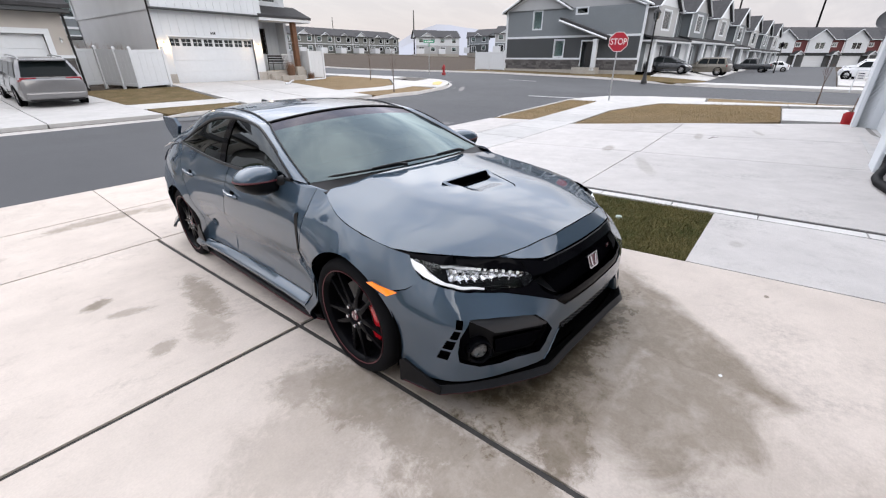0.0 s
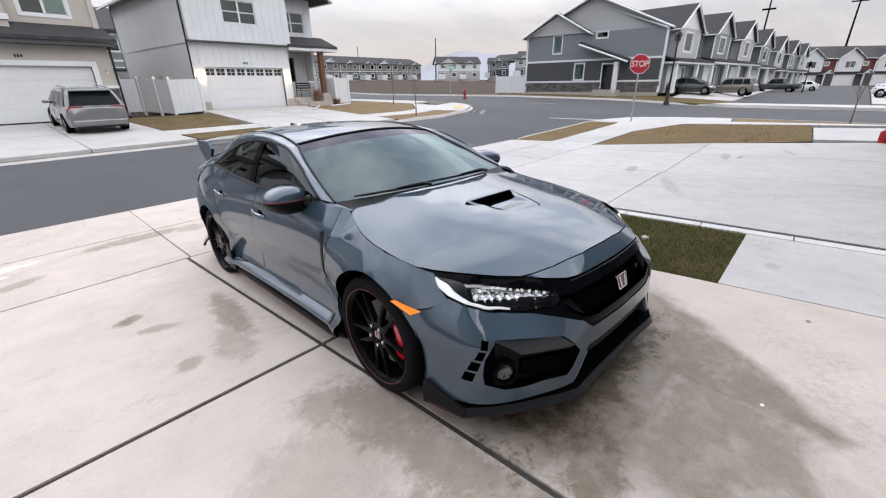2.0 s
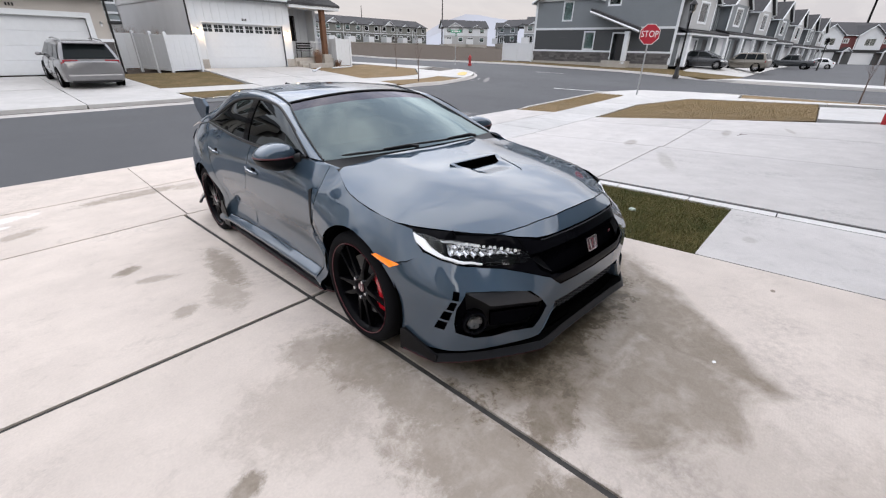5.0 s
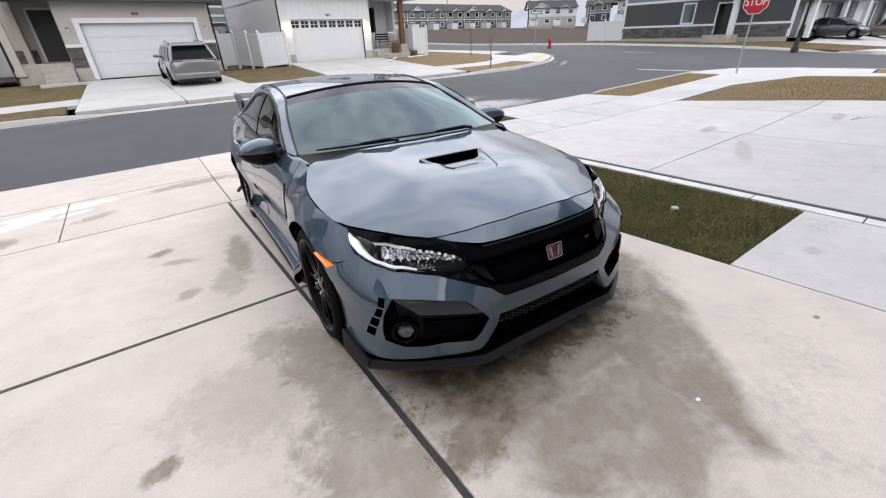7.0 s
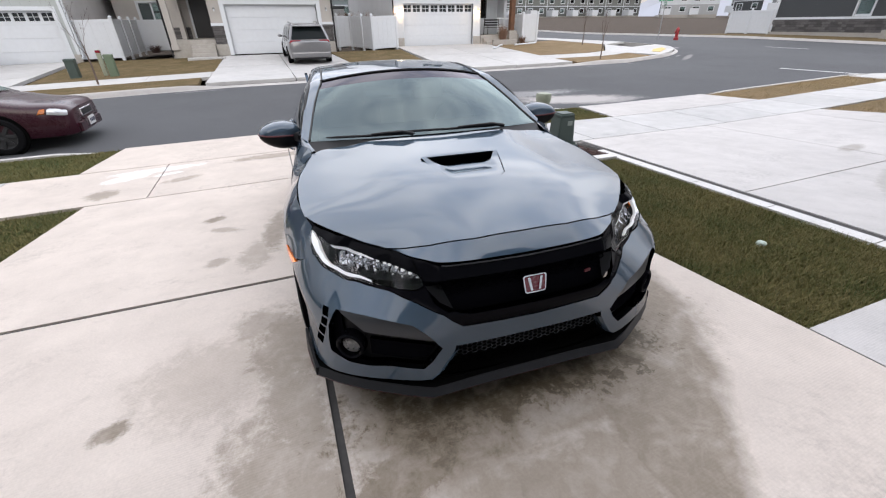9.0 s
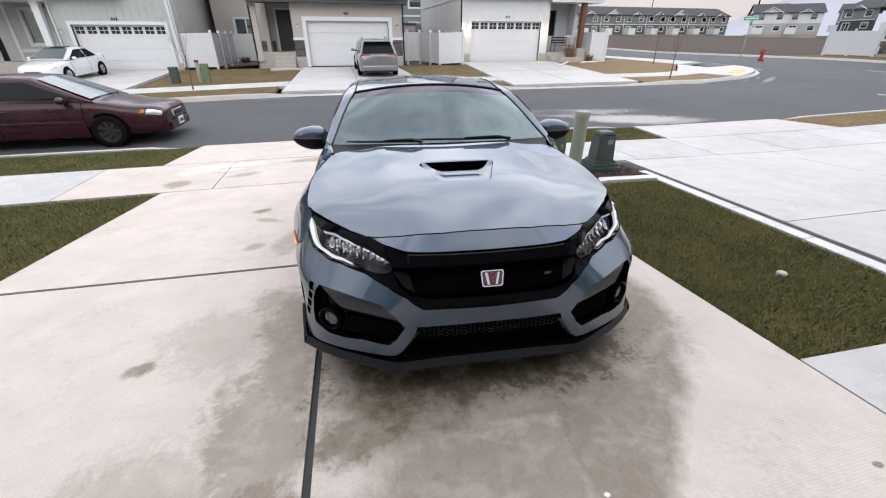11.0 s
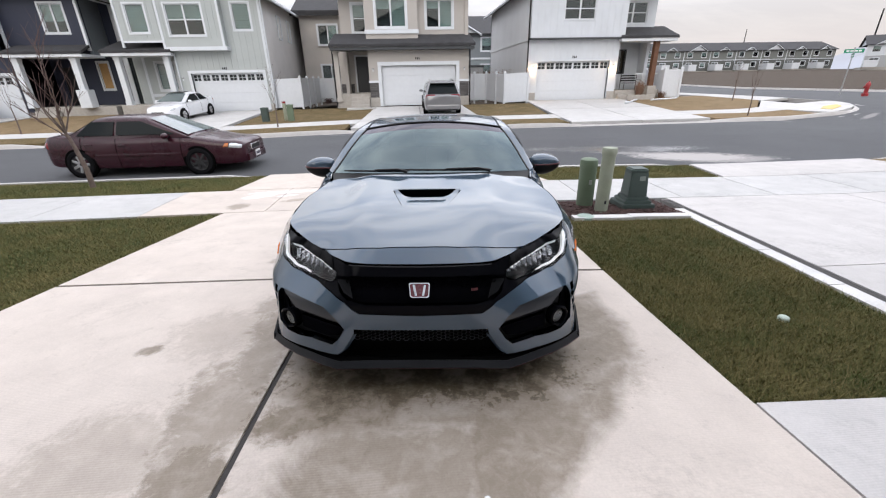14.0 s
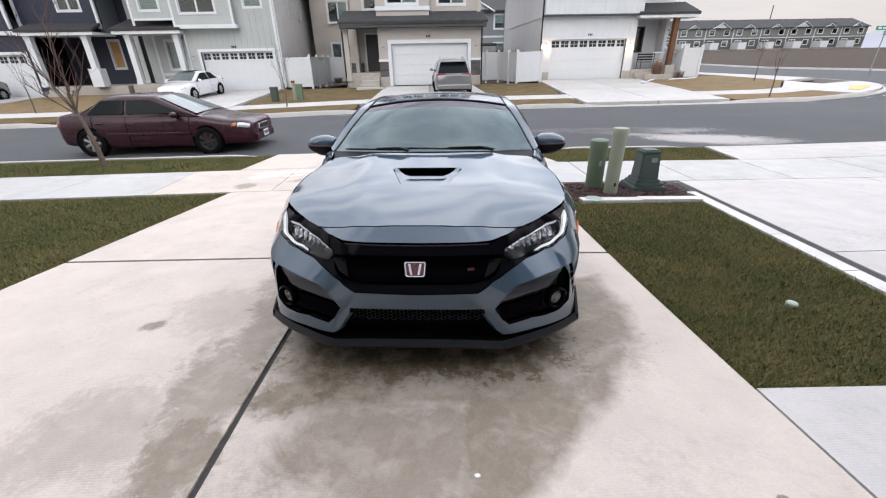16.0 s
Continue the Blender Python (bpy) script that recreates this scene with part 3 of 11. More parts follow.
# roads
road = thing("road", "dark grey asphalt street with a side street crossing it", "road", kind="structure")
main = [(-90, 7.5), (18.4, 7.5), *arc(18.4, 2.5, 5.0, 90, 0)[1:], (23.4, -60), (34.6, -60), (34.6, -20), (34.8, 4), (36.0, 10), (36.4, 24), (36.0, 45), (36.0, 95),
        (23.6, 95), (23.4, 30), *arc(20.4, 18.6, 3.0, 0, -90)[0:], (-90, 15.6)]
sheet("asphalt", main, M_asphalt, 2.2, 0.0, 0.2, road, "worn grey asphalt with concrete dust and painted puddle shine", road_z)
lane = [(37.4, 4.3), (114, 3.0), (119, -9.0), (38.0, -3.2)]
sheet("lane_asphalt", lane, M_asphalt, 4.0, 0.02, 0.2, road, over=far_land)
M_paint = surface("road_paint", (0.55, 0.55, 0.54), 0.7, var=0.2)
for a, b, w in (((20.2, 9.9), (20.9, 6.9), 0.11), ((28.4, 15.5), (28.6, 13.5), 0.1)):
    d = (Vector(b) - Vector(a)).normalized()
    n = Vector((-d.y, d.x)) * w / 2
    sheet("painted_line", [tuple(Vector(a) + n), tuple(Vector(a) - n), tuple(Vector(b) - n), tuple(Vector(b) + n)], M_paint, 1.0, 0.006, 0.004, road, over=road_z)


def kerb(name, path, low=(), side=1, label="pale concrete kerb and gutter"):
    """A kerb with its gutter swept along a path; side: where the land lies. low: stretches (x0, x1) of dropped kerb."""
    bm = bmesh.new()
    pts = []
    for a, b in zip(path, path[1:]):
        n = max(1, int(math.dist(a, b) / 1.0))
        pts += [(a[0] + (b[0] - a[0]) * k / n, a[1] + (b[1] - a[1]) * k / n) for k in range(n)]
    pts.append(path[-1])
    rings = []
    for i, p in enumerate(pts):
        q0, q1 = pts[max(0, i - 1)], pts[min(len(pts) - 1, i + 1)]
        d = Vector((q1[0] - q0[0], q1[1] - q0[1])).normalized()
        n = Vector((-d.y, d.x)) * side
        rz, lz = road_z(*p), land(p[0] + n.x * 0.2, p[1] + n.y * 0.2)
        for x0, x1 in low:
            f = step01(p[0], x0 - 0.7, x0) * (1 - step01(p[0], x1, x1 + 0.7))
            lz = lz * (1 - f) + (rz + 0.045) * f
        prof = [(-0.46, rz + 0.006), (-0.05, rz - 0.012), (0.0, rz + 0.01), (0.035, lz - 0.02), (0.055, lz + 0.004), (0.16, lz + 0.006), (0.165, lz - 0.25)]
        rings.append([bm.verts.new(fit_to_view(p[0] + n.x * o, p[1] + n.y * o, z)) for o, z in prof])
    for r0, r1 in zip(rings, rings[1:]):
        for k in range(len(r0) - 1):
            bm.faces.new((r0[k], r0[k + 1], r1[k + 1], r1[k]))
    return tagged(part(name, bm, M_kerb, smooth=30), label, "kerb", kind="structure")


kerb("kerb_near", [(-60, 7.5), (18.4, 7.5), *arc(18.4, 2.5, 5.0, 90, 0)[1:], (23.4, -55)], [(-0.7, 4.4), (8.4, 12.2), (20.5, 22.8)], -1)
kerb("kerb_far", [(-60, 15.6), (20.4, 15.6), *arc(20.4, 18.6, 3.0, -90, 0)[1:], (23.4, 30), (23.6, 92)], [(-25, -20), (-11.6, -6.3), (-0.2, 5.6), (8.9, 15.0), (21.3, 22.9)], 1)
kerb("kerb_side_street", [(34.6, -55), (34.8, 4), (36.0, 10), (36.4, 24), (36.0, 45), (36.0, 92)], [], -1)

# ---- our driveway: slabs with tooled joints ----
driveway = thing("driveway", "stained pale concrete driveway of large slabs", "driveway", kind="structure")


def edge_l(y):
    return -1.07 + 0.165 * (y - 2.29)


def edge_m(y):
    return 1.205 + 0.045 * y


def edge_r(y):
    return 3.70 + 0.0 * y


def yc(x):
    return 2.24 - 0.055 * x


G = 0.017
sheet("joint_bed", [(edge_l(-2.6) + 0.03, -2.6), (3.67, -2.6), (3.67, 4.66), (edge_l(4.66) + 0.03, 4.66)], M_joint, 0.6, -0.012, 0.1, driveway)


def slab(name, outline, material, parent, dz=0.0, step=0.35):
    """A slab with worn, rounded edges."""
    ob = sheet(name, outline, material, step, dz, 0.11, parent)
    return ob


slab("slab", [(edge_l(-2.6), -2.6), (edge_m(-2.6) - G, -2.6), (edge_m(2.17) - G, yc(1.3) - G), (edge_l(2.29), yc(-1.07) - G)], M_concrete, driveway)
slab("slab", [(edge_m(-2.6) + G, -2.6), (3.7, -2.6), (3.7, yc(3.7) - G), (edge_m(2.17) + G, yc(1.3) - G)], M_concrete, driveway)
slab("slab", [(edge_l(2.29), yc(-1.07) + G), (edge_m(2.17) - G, yc(1.3) + G), (edge_m(4.68) - G, 4.68), (edge_l(4.68), 4.68)], M_concrete, driveway)
slab("slab", [(edge_m(2.17) + G, yc(1.3) + G), (3.7, yc(3.7) + G), (3.72, 4.68), (edge_m(4.68) + G, 4.68)], M_concrete, driveway)
slab("apron_slab", [(-1.08, 6.07), (1.5, 6.07), (1.56, 7.36), (-0.82, 7.36)], M_concrete, driveway)
slab("apron_slab", [(1.51, 6.07), (4.5, 6.07), (4.1, 7.36), (1.57, 7.36)], M_concrete, driveway)

slab("slab", [(edge_l(-2.6) - 0.3, -4.75), (3.7, -4.75), (3.7, -2.62), (edge_l(-2.6), -2.62)], M_concrete, driveway)

# pavements
pavement = thing("pavement", "pale concrete pavement in square slabs", "pavement", kind="structure")
sheet("joint_bed", [(-40, 4.72), (19, 4.72), (19, 6.04), (-40, 6.04)], M_saw, 1.2, -0.014, 0.1, pavement)
SAW = 0.008
cuts = [-40, -30, -22, -15, -11, -8.2, -6.6, -5.0, -3.4, -1.85, -0.12, 1.45, 3.05, 4.65, 6.2, 7.8, 9.5, 11.2, 12.9, 14.6, 16.3]
for a, b in zip(cuts, cuts[1:]):
    slab("slab", [(a + SAW, 4.70), (b - SAW, 4.70), (b + 0.05 - SAW, 6.05), (a + 0.05 + SAW, 6.05)], M_concrete if -2 < a < 3 else M_walk, pavement)
slab("slab", [(16.32, 4.70), (19.3, 3.6), (20.9, 5.0), (19.2, 6.05), (16.37, 6.05)], M_walk, pavement)
slab("ramp_slab", [(19.3, 3.6), (20.75, 2.2), (23.2, 2.4), (22.9, 4.6), (21.6, 6.3), (20.9, 5.0)], M_walk, pavement, -0.02)
slab("ramp_slab", [(19.2, 6.05), (20.9, 5.0), (21.6, 6.3), (20.2, 7.1), (19.2, 7.33)], M_walk, pavement, -0.02)
for y0, y1 in ((3.55, 1.5), (1.48, -0.5), (-0.52, -2.5), (-2.52, -12), (-12.02, -40)):
    slab("slab", [(19.3, y0), (19.3, y1), (20.75, y1), (20.75, min(y0, 2.2))], M_walk, pavement)
far_cuts = [-60, -40, -28, -20, -14, -11.5, -8.8, -6.2, -4.2, -2.2, -0.1, 1.7, 3.5, 5.4, 7.1, 8.8, 10.8, 12.9, 15.0, 16.8, 18.6]
for a, b in zip(far_cuts, far_cuts[1:]):
    slab("slab", [(a + SAW, 17.45), (b - SAW, 17.45), (b - SAW, 18.9), (a + SAW, 18.9)], M_walk, pavement)
slab("slab", [(18.62, 17.45), (20.0, 17.45), (21.6, 18.8), (21.6, 20.9), (19.8, 18.9), (18.62, 18.9)], M_walk, pavement)
slab("ramp_slab", [(20.0, 17.45), (20.4, 15.8), *arc(20.4, 18.6, 2.8, -90, 0, 6)[1:], (21.6, 18.8)], M_walk, pavement, -0.01)
M_tactile = surface("yellow_tactile_paving", (0.55, 0.42, 0.16), 0.8, var=0.15)
slab("tactile_slab", [(21.0, 16.25), (21.9, 16.7), (22.2, 17.2), (21.5, 17.2), (20.9, 16.7)], M_tactile, pavement, 0.006)
for y0, y1 in ((20.92, 24), (24.02, 30), (30.02, 40), (40.02, 60)):
    slab("slab", [(21.6, y0), (23.2, y0), (23.2, y1), (21.6, y1)], M_walk, pavement)

# the walkway beside the house and the neighbour's pour
side_walk = thing("walkway", "new pale concrete walkway with a handprint pressed into it", "walkway", kind="structure")


def mow(y):
    return 5.42 + 0.085 * y


slab("slab", [(3.715, -2.6), (mow(-2.6) - 0.16, -2.6), (mow(0.27) - 0.16, 0.27), (3.715, 0.325)], M_concrete_new, side_walk)
drive_2 = thing("neighbour_driveway", "wide pale new concrete driveway with saw-cut joints", "driveway", kind="structure")
sheet("joint_bed", [(mow(-2) + 0.004, -2.0), (14.6, -2.0), (12.6, 4.66), (mow(4.6) + 0.004, 4.66)], M_saw, 1.0, -0.014, 0.1, drive_2)
sheet("edge_gap", [(mow(-2) + 0.006, -2.0), (mow(-2) + 0.13, -2.0), (mow(4.6) + 0.13, 4.6), (mow(4.6) + 0.006, 4.6)], M_joint, 1.0, -0.009, 0.1, drive_2)
yj = 1.98
for x0, x1 in ((None, 8.9), (8.9, 11.7), (11.7, None)):
    la, lb = (mow(-1.9) + 0.105, mow(yj) + 0.105) if x0 is None else (x0 + SAW, x0 + SAW)
    ra, rb = (14.85, 13.75) if x1 is None else (x1 - SAW, x1 - SAW)
    slab("slab", [(la, -1.9), (ra, -1.9), (rb, 1.9 - 0.015 * rb + 0.15), (lb, yj - 0.012 * lb)], M_concrete_new, drive_2)
    lc, ld = (mow(yj) + 0.105, mow(4.66) + 0.105) if x0 is None else (x0 + SAW, x0 + SAW)
    rc, rd = (13.75, 12.55) if x1 is None else (x1 - SAW, x1 - SAW)
    slab("slab", [(lc, yj + 0.014 - 0.012 * lc), (rc, 1.92 - 0.015 * rc + 0.15), (rd, 4.68), (ld, 4.68)], M_concrete_new, drive_2)
slab("apron_slab", [(7.95, 6.07), (12.7, 6.07), (12.35, 7.36), (8.15, 7.36)], M_concrete_new, drive_2)
slab("pad", [(14.87, -0.33), (17.9, -0.33), (17.9, -1.9), (14.87, -1.9)], M_walk, drive_2, 0.03)

# concrete mow strips
M_mow = concrete("mow_strip_concrete", (0.60, 0.585, 0.57))
strip_thing = thing("mow_strip", "narrow raised concrete edging round the lawn", "edging", kind="structure")
for k in range(8):
    y0, y1 = -2.6 + k * 0.83, -2.6 + (k + 1) * 0.83 - 0.012
    sheet("edging_piece", [(mow(y0) - 0.15, y0), (mow(y0), y0), (mow(y1), y1), (mow(y1) - 0.15, y1)], M_mow, 0.4, 0.004, 0.2, strip_thing)
for a, b in ((4.05, 4.8), (4.81, 5.58)):
    sheet("edging_piece", [(a, 3.62), (b, 3.58), (b, 3.73), (a, 3.77)], M_mow, 0.4, 0.025, 0.2, strip_thing)

# planted ground
def lawn(name, outline, label, dry=False, dz=-0.02, step=0.4, olive=False):
    return tagged(sheet(name, outline, M_olive if olive else M_strip if dry else M_lawn, step, dz, 0.12), label, "lawn", kind="structure")


LAWN_R = [(3.715, 0.335), (mow(0.28) - 0.16, 0.28), (mow(3.58) - 0.16, 3.57), (4.04, 3.61), (4.04, 4.66), (3.735, 4.66)]
LAWN_L = [(edge_l(0.2) - 0.015, 0.2), (edge_l(4.66) - 0.015, 4.66), (-12, 4.66), (-12, 0.2)]
STRIP_L = [(-1.12, 6.09), (-0.86, 7.33), (-12, 7.33), (-12, 6.09)]
STRIP_R = [(4.55, 6.09), (7.9, 6.09), (8.1, 7.33), (4.15, 7.33)]
lawn("lawn_right", LAWN_R, "short green-brown winter lawn beside the driveway")
lawn("lawn_left", LAWN_L, "short green-brown winter lawn beside the driveway")
lawn("verge_left", STRIP_L, "strip of short winter grass along the kerb")
lawn("verge_right", STRIP_R, "strip of short winter grass along the kerb")
C1 = [(12.75, 6.09), (16.4, 6.09), (19.15, 6.09), (19.15, 7.3), (18.3, 7.33), (12.4, 7.33)]
C2 = [(12.7, 4.66), (16.3, 4.66), (19.25, 3.55), (19.25, -0.3), (14.9, -0.3), (13.85, 1.7)]
lawn("verge_corner", C1, "strip of dry brown grass at the street corner", True)
lawn("lawn_corner", C2, "patch of dry brown grass on the corner plot", True)
lawn("verge_side_street", [(20.8, 2.1), (23.2, 2.3), (23.2, -40), (20.8, -40)], "dry brown grass along the side street", True, step=2)
FAR_LAWNS = [
    [(-5.9, 18.95), (0.1, 18.95), (0.2, 24.4), (-5.9, 25.6)], [(5.5, 18.95), (8.9, 18.95), (9.6, 24.5), (5.5, 24.5)],
    [(-19.6, 18.95), (-11.7, 18.95), (-11.3, 26.1), (-19.9, 26.1)], [(15.2, 18.95), (19.75, 18.95), (21.55, 21.0), (21.55, 26.0), (16.2, 26.0)],
]
for k, o in enumerate(FAR_LAWNS):
    lawn("lawn_far", o, "patchy brown winter lawn before a house" if k == 3 else "patchy olive winter lawn before a house", True, 0.0, 0.8, k < 2)
for x0, x1 in ((-19.8, -11.8), (-6.2, -0.4), (5.7, 8.8), (15.2, 19.9)):
    lawn("verge_far", rect(x0, x1, 15.8, 17.43), "strip of dry winter grass along the kerb", True, 0.0, 0.8, x0 < 10)
lawn("verge_townhouse", [(35.05, 4.2), (40.9, 4.2), (40.9, 27.0), (36.7, 27.0), (36.6, 12), (35.2, 6)], "olive winter grass beside the corner townhouse", True, 0.02, 1.5, True)
tagged(sheet("planting_bed", [(4.05, 3.76), (mow(3.7) - 0.16, 3.74), (mow(4.66) - 0.16, 4.66), (4.05, 4.66)], M_mulch, 0.2, -0.015, 0.1), "bed of dark red-brown bark mulch", "bed", kind="structure")

# far driveways
for n, o in (("driveway_grey_house", [(-11.5, 15.8), (-6.3, 15.8), (-6.2, 26.15), (-11.2, 26.15)]), ("driveway_beige_house", [(-0.2, 15.8), (5.6, 15.8), (5.4, 24.4), (0.3, 24.4)]),
             ("driveway_white_house", [(8.9, 15.8), (15.0, 15.8), (16.0, 26.1), (9.8, 26.1)]), ("driveway_navy_house", [(-25, 15.8), (-20, 15.8), (-20, 26.1), (-25, 26.1)])):
    d = thing(n, "pale concrete driveway with saw-cut joints", "driveway", kind="structure")
    (ax, ay), (bx, by), (cx, cy), (dx, dy) = o
    for j in range(2):
        for i in range(2):
            def at(u, v):
                return (ax + (bx - ax) * u) * (1 - v) + (dx + (cx - dx) * u) * v, ay + (dy - ay) * v
            e = 0.003
            slab("slab", [at(i / 2 + e, j / 2 + e), at(i / 2 + 0.5 - e, j / 2 + e), at(i / 2 + 0.5 - e, j / 2 + 0.5 - e), at(i / 2 + e, j / 2 + 0.5 - e)], M_walk, d, 0.012, 0.9)
sheet("lane_apron", [(34.9, 5.2), (37.4, 4.35), (38.0, -3.25), (38.2, -4.4), (34.7, -5.0)], M_walk, 1.0, 0.03, 0.2, pavement)
for k in range(9):
    sheet("parking_slab", [(40.2 + k * 4.1, 4.33 - 0.07 * k), (44.2 + k * 4.1, 4.26 - 0.07 * k), (44.2 + k * 4.1, 8.6), (40.2 + k * 4.1, 8.6)], M_walk, 1.5, 0.035, 0.2, pavement)
    sheet("parking_slab", [(40.2 + k * 4.1, -9.6 - 0.3 * k), (44.2 + k * 4.1, -9.9 - 0.3 * k), (44.2 + k * 4.1, -3.75 - 0.3 * k), (40.2 + k * 4.1, -3.45 - 0.3 * k)], M_walk, 1.5, 0.035, 0.2, pavement)


def grass(name, outline, per_m2, material, label, tall=0.035, seed=1):
    """Many single blades over an outline, as one object."""
    rng = np.random.default_rng(seed)
    xs_, ys_ = [p[0] for p in outline], [p[1] for p in outline]
    n = int((max(xs_) - min(xs_)) * (max(ys_) - min(ys_)) * per_m2)
    p = np.stack([rng.uniform(min(xs_), max(xs_), n), rng.uniform(min(ys_), max(ys_), n)], 1)
    keep = np.zeros(n, bool)
    for (x0, y0), (x1, y1) in zip(outline, [*outline[1:], outline[0]]):
        with np.errstate(divide="ignore", invalid="ignore"):
            keep ^= ((y0 > p[:, 1]) != (y1 > p[:, 1])) & (p[:, 0] < (x1 - x0) * (p[:, 1] - y0) / (y1 - y0 + 1e-12) + x0)
    p = p[keep]
    n = len(p)
    base = np.array([land(x, y) for x, y in p]) - 0.022
    ang, lean, hgt = rng.uniform(0, 6.28, n), rng.uniform(0.3, 1.5, n), tall * rng.uniform(0.5, 1.2, n)
    wid = rng.uniform(0.002, 0.0045, n)
    dx, dy = np.cos(ang), np.sin(ang)
    # blades slide along the mean eye's rays, as the paving does
    k = 1 + (np.interp(p[:, 1], [q[0] for q in VIEW_STRETCH], [q[1] for q in VIEW_STRETCH]) - 1) * (1 - np.clip((p[:, 0] - 9) / 7, 0, 1))
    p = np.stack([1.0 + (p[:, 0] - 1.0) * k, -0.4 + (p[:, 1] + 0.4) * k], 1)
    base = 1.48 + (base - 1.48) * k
    co = np.zeros((n, 3, 3))
    co[:, 0] = np.stack([p[:, 0] - dy * wid, p[:, 1] + dx * wid, base], 1)
    co[:, 1] = np.stack([p[:, 0] + dy * wid, p[:, 1] - dx * wid, base], 1)
    co[:, 2] = np.stack([p[:, 0] + dx * lean * hgt, p[:, 1] + dy * lean * hgt, base + hgt], 1)
    me = bpy.data.meshes.new(name)
    me.from_pydata(co.reshape(-1, 3).tolist(), [], np.arange(3 * n).reshape(-1, 3).tolist())
    me.materials.append(material)
    return tagged(new(name, me), label, "grass", kind="stuff")


grass("grass", LAWN_R, 14000, M_blade, "short green-brown winter grass of the lawn", 0.034, 1)
grass("grass", [(edge_l(0.9) - 0.015, 0.9), (edge_l(4.66) - 0.015, 4.66), (-5.5, 4.66), (-5.5, 0.9)], 5500, M_blade, "short green-brown winter grass of the lawn", 0.036, 2)
grass("grass", [(-1.12, 6.09), (-0.86, 7.33), (-7, 7.33), (-7, 6.09)], 2500, M_blade, "short winter grass of the kerbside verge", 0.04, 3)
grass("grass", STRIP_R, 3500, M_blade, "short winter grass of the kerbside verge", 0.04, 4)
grass("grass", C1, 900, M_blade_dry, "dry brown grass of the corner verge", 0.06, 5)
grass("grass", C2, 900, M_blade_dry, "dry brown grass of the corner plot", 0.06, 6)
# ---- houses ----
def facing(x, y, z, turn):
    """A wall's frame: x along the wall to the viewer's right, y into the house, z up. turn: 0 faces -y, -90 faces -x, 90 faces +x, 180 faces +y."""
    return pose(x, y, z, 0, 0, turn)


def ring_frame(x0, x1, z0, z1, w, y0, y1, bottom=None):
    bm = bmesh.new()
    b = w if bottom is None else bottom
    add_box(bm, (x0 - w, y0, z1), (x1 + w, y1, z1 + w))
    if b:
        add_box(bm, (x0 - w, y0, z0 - b), (x1 + w, y1, z0))
    add_box(bm, (x0 - w, y0, z0), (x0, y1, z1))
    add_box(bm, (x1, y0, z0), (x1 + w, y1, z1))
    return bm


def window(parent, m, x0, x1, z0, z1, sashes=1, blind=0.0, mid=False, trim=0.09, frame_mat=None, trim_mat=None, boarded=None):
    """A window set into a wall's opening: trim boards, sash frame, panes, and blinds behind."""
    w = part("window", ring_frame(x0, x1, z0, z1, 0.045, 0.03, 0.10, None) if not trim else ring_frame(x0, x1, z0, z1, trim, -0.025, 0.02), trim_mat or M_trim, parent, "white-trimmed window", m=m)
    bm = bmesh.new()
    n = sashes
    for k in range(n):
        a, b = x0 + (x1 - x0) * k / n, x0 + (x1 - x0) * (k + 1) / n
        for p, q in (((a, 0.03, z0), (a + 0.045, 0.09, z1)), ((b - 0.045, 0.03, z0), (b, 0.09, z1)), ((a, 0.03, z0), (b, 0.09, z0 + 0.045)), ((a, 0.03, z1 - 0.045), (b, 0.09, z1))):
            add_box(bm, p, q)
        if mid:
            add_box(bm, (a, 0.028, (z0 + z1) / 2 - 0.025), (b, 0.09, (z0 + z1) / 2 + 0.025))
    part("sash_frame", bm, frame_mat or M_trim, w, m=m)
    for k in range(n):
        a, b = x0 + (x1 - x0) * k / n, x0 + (x1 - x0) * (k + 1) / n
        ob = part("pane", box((a + 0.045, 0.055, z0 + 0.045), (b - 0.045, 0.061, z1 - 0.045)), M_glass, w, m=m)
        ob.visible_shadow = False
    cover = blind if isinstance(blind, (list, tuple)) else [blind] * n
    for k in range(n):
        a, b = x0 + (x1 - x0) * k / n, x0 + (x1 - x0) * (k + 1) / n
        if cover[k]:
            bm = bmesh.new()
            zb = z1 - (z1 - z0) * cover[k]
            rows = 1 if boarded else max(2, int((z1 - zb) / 0.12))
            for r in range(rows):
                za, zc = zb + (z1 - zb) * r / rows, zb + (z1 - zb) * (r + 1) / rows
                add_box(bm, (a + 0.02, 0.036 if boarded else 0.11, za), (b - 0.02, 0.048 if boarded else 0.122, zc - (0.002 if boarded else 0.012)))
            part("board_cover" if boarded else "blind", bm, boarded or M_blind, w, "pale wood board over the pane" if boarded else "lowered pale blind", m=m)
    # solid near-black box behind the panes, for the unlit room's shade
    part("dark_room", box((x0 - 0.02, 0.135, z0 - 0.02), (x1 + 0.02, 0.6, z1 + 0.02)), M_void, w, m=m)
    return w


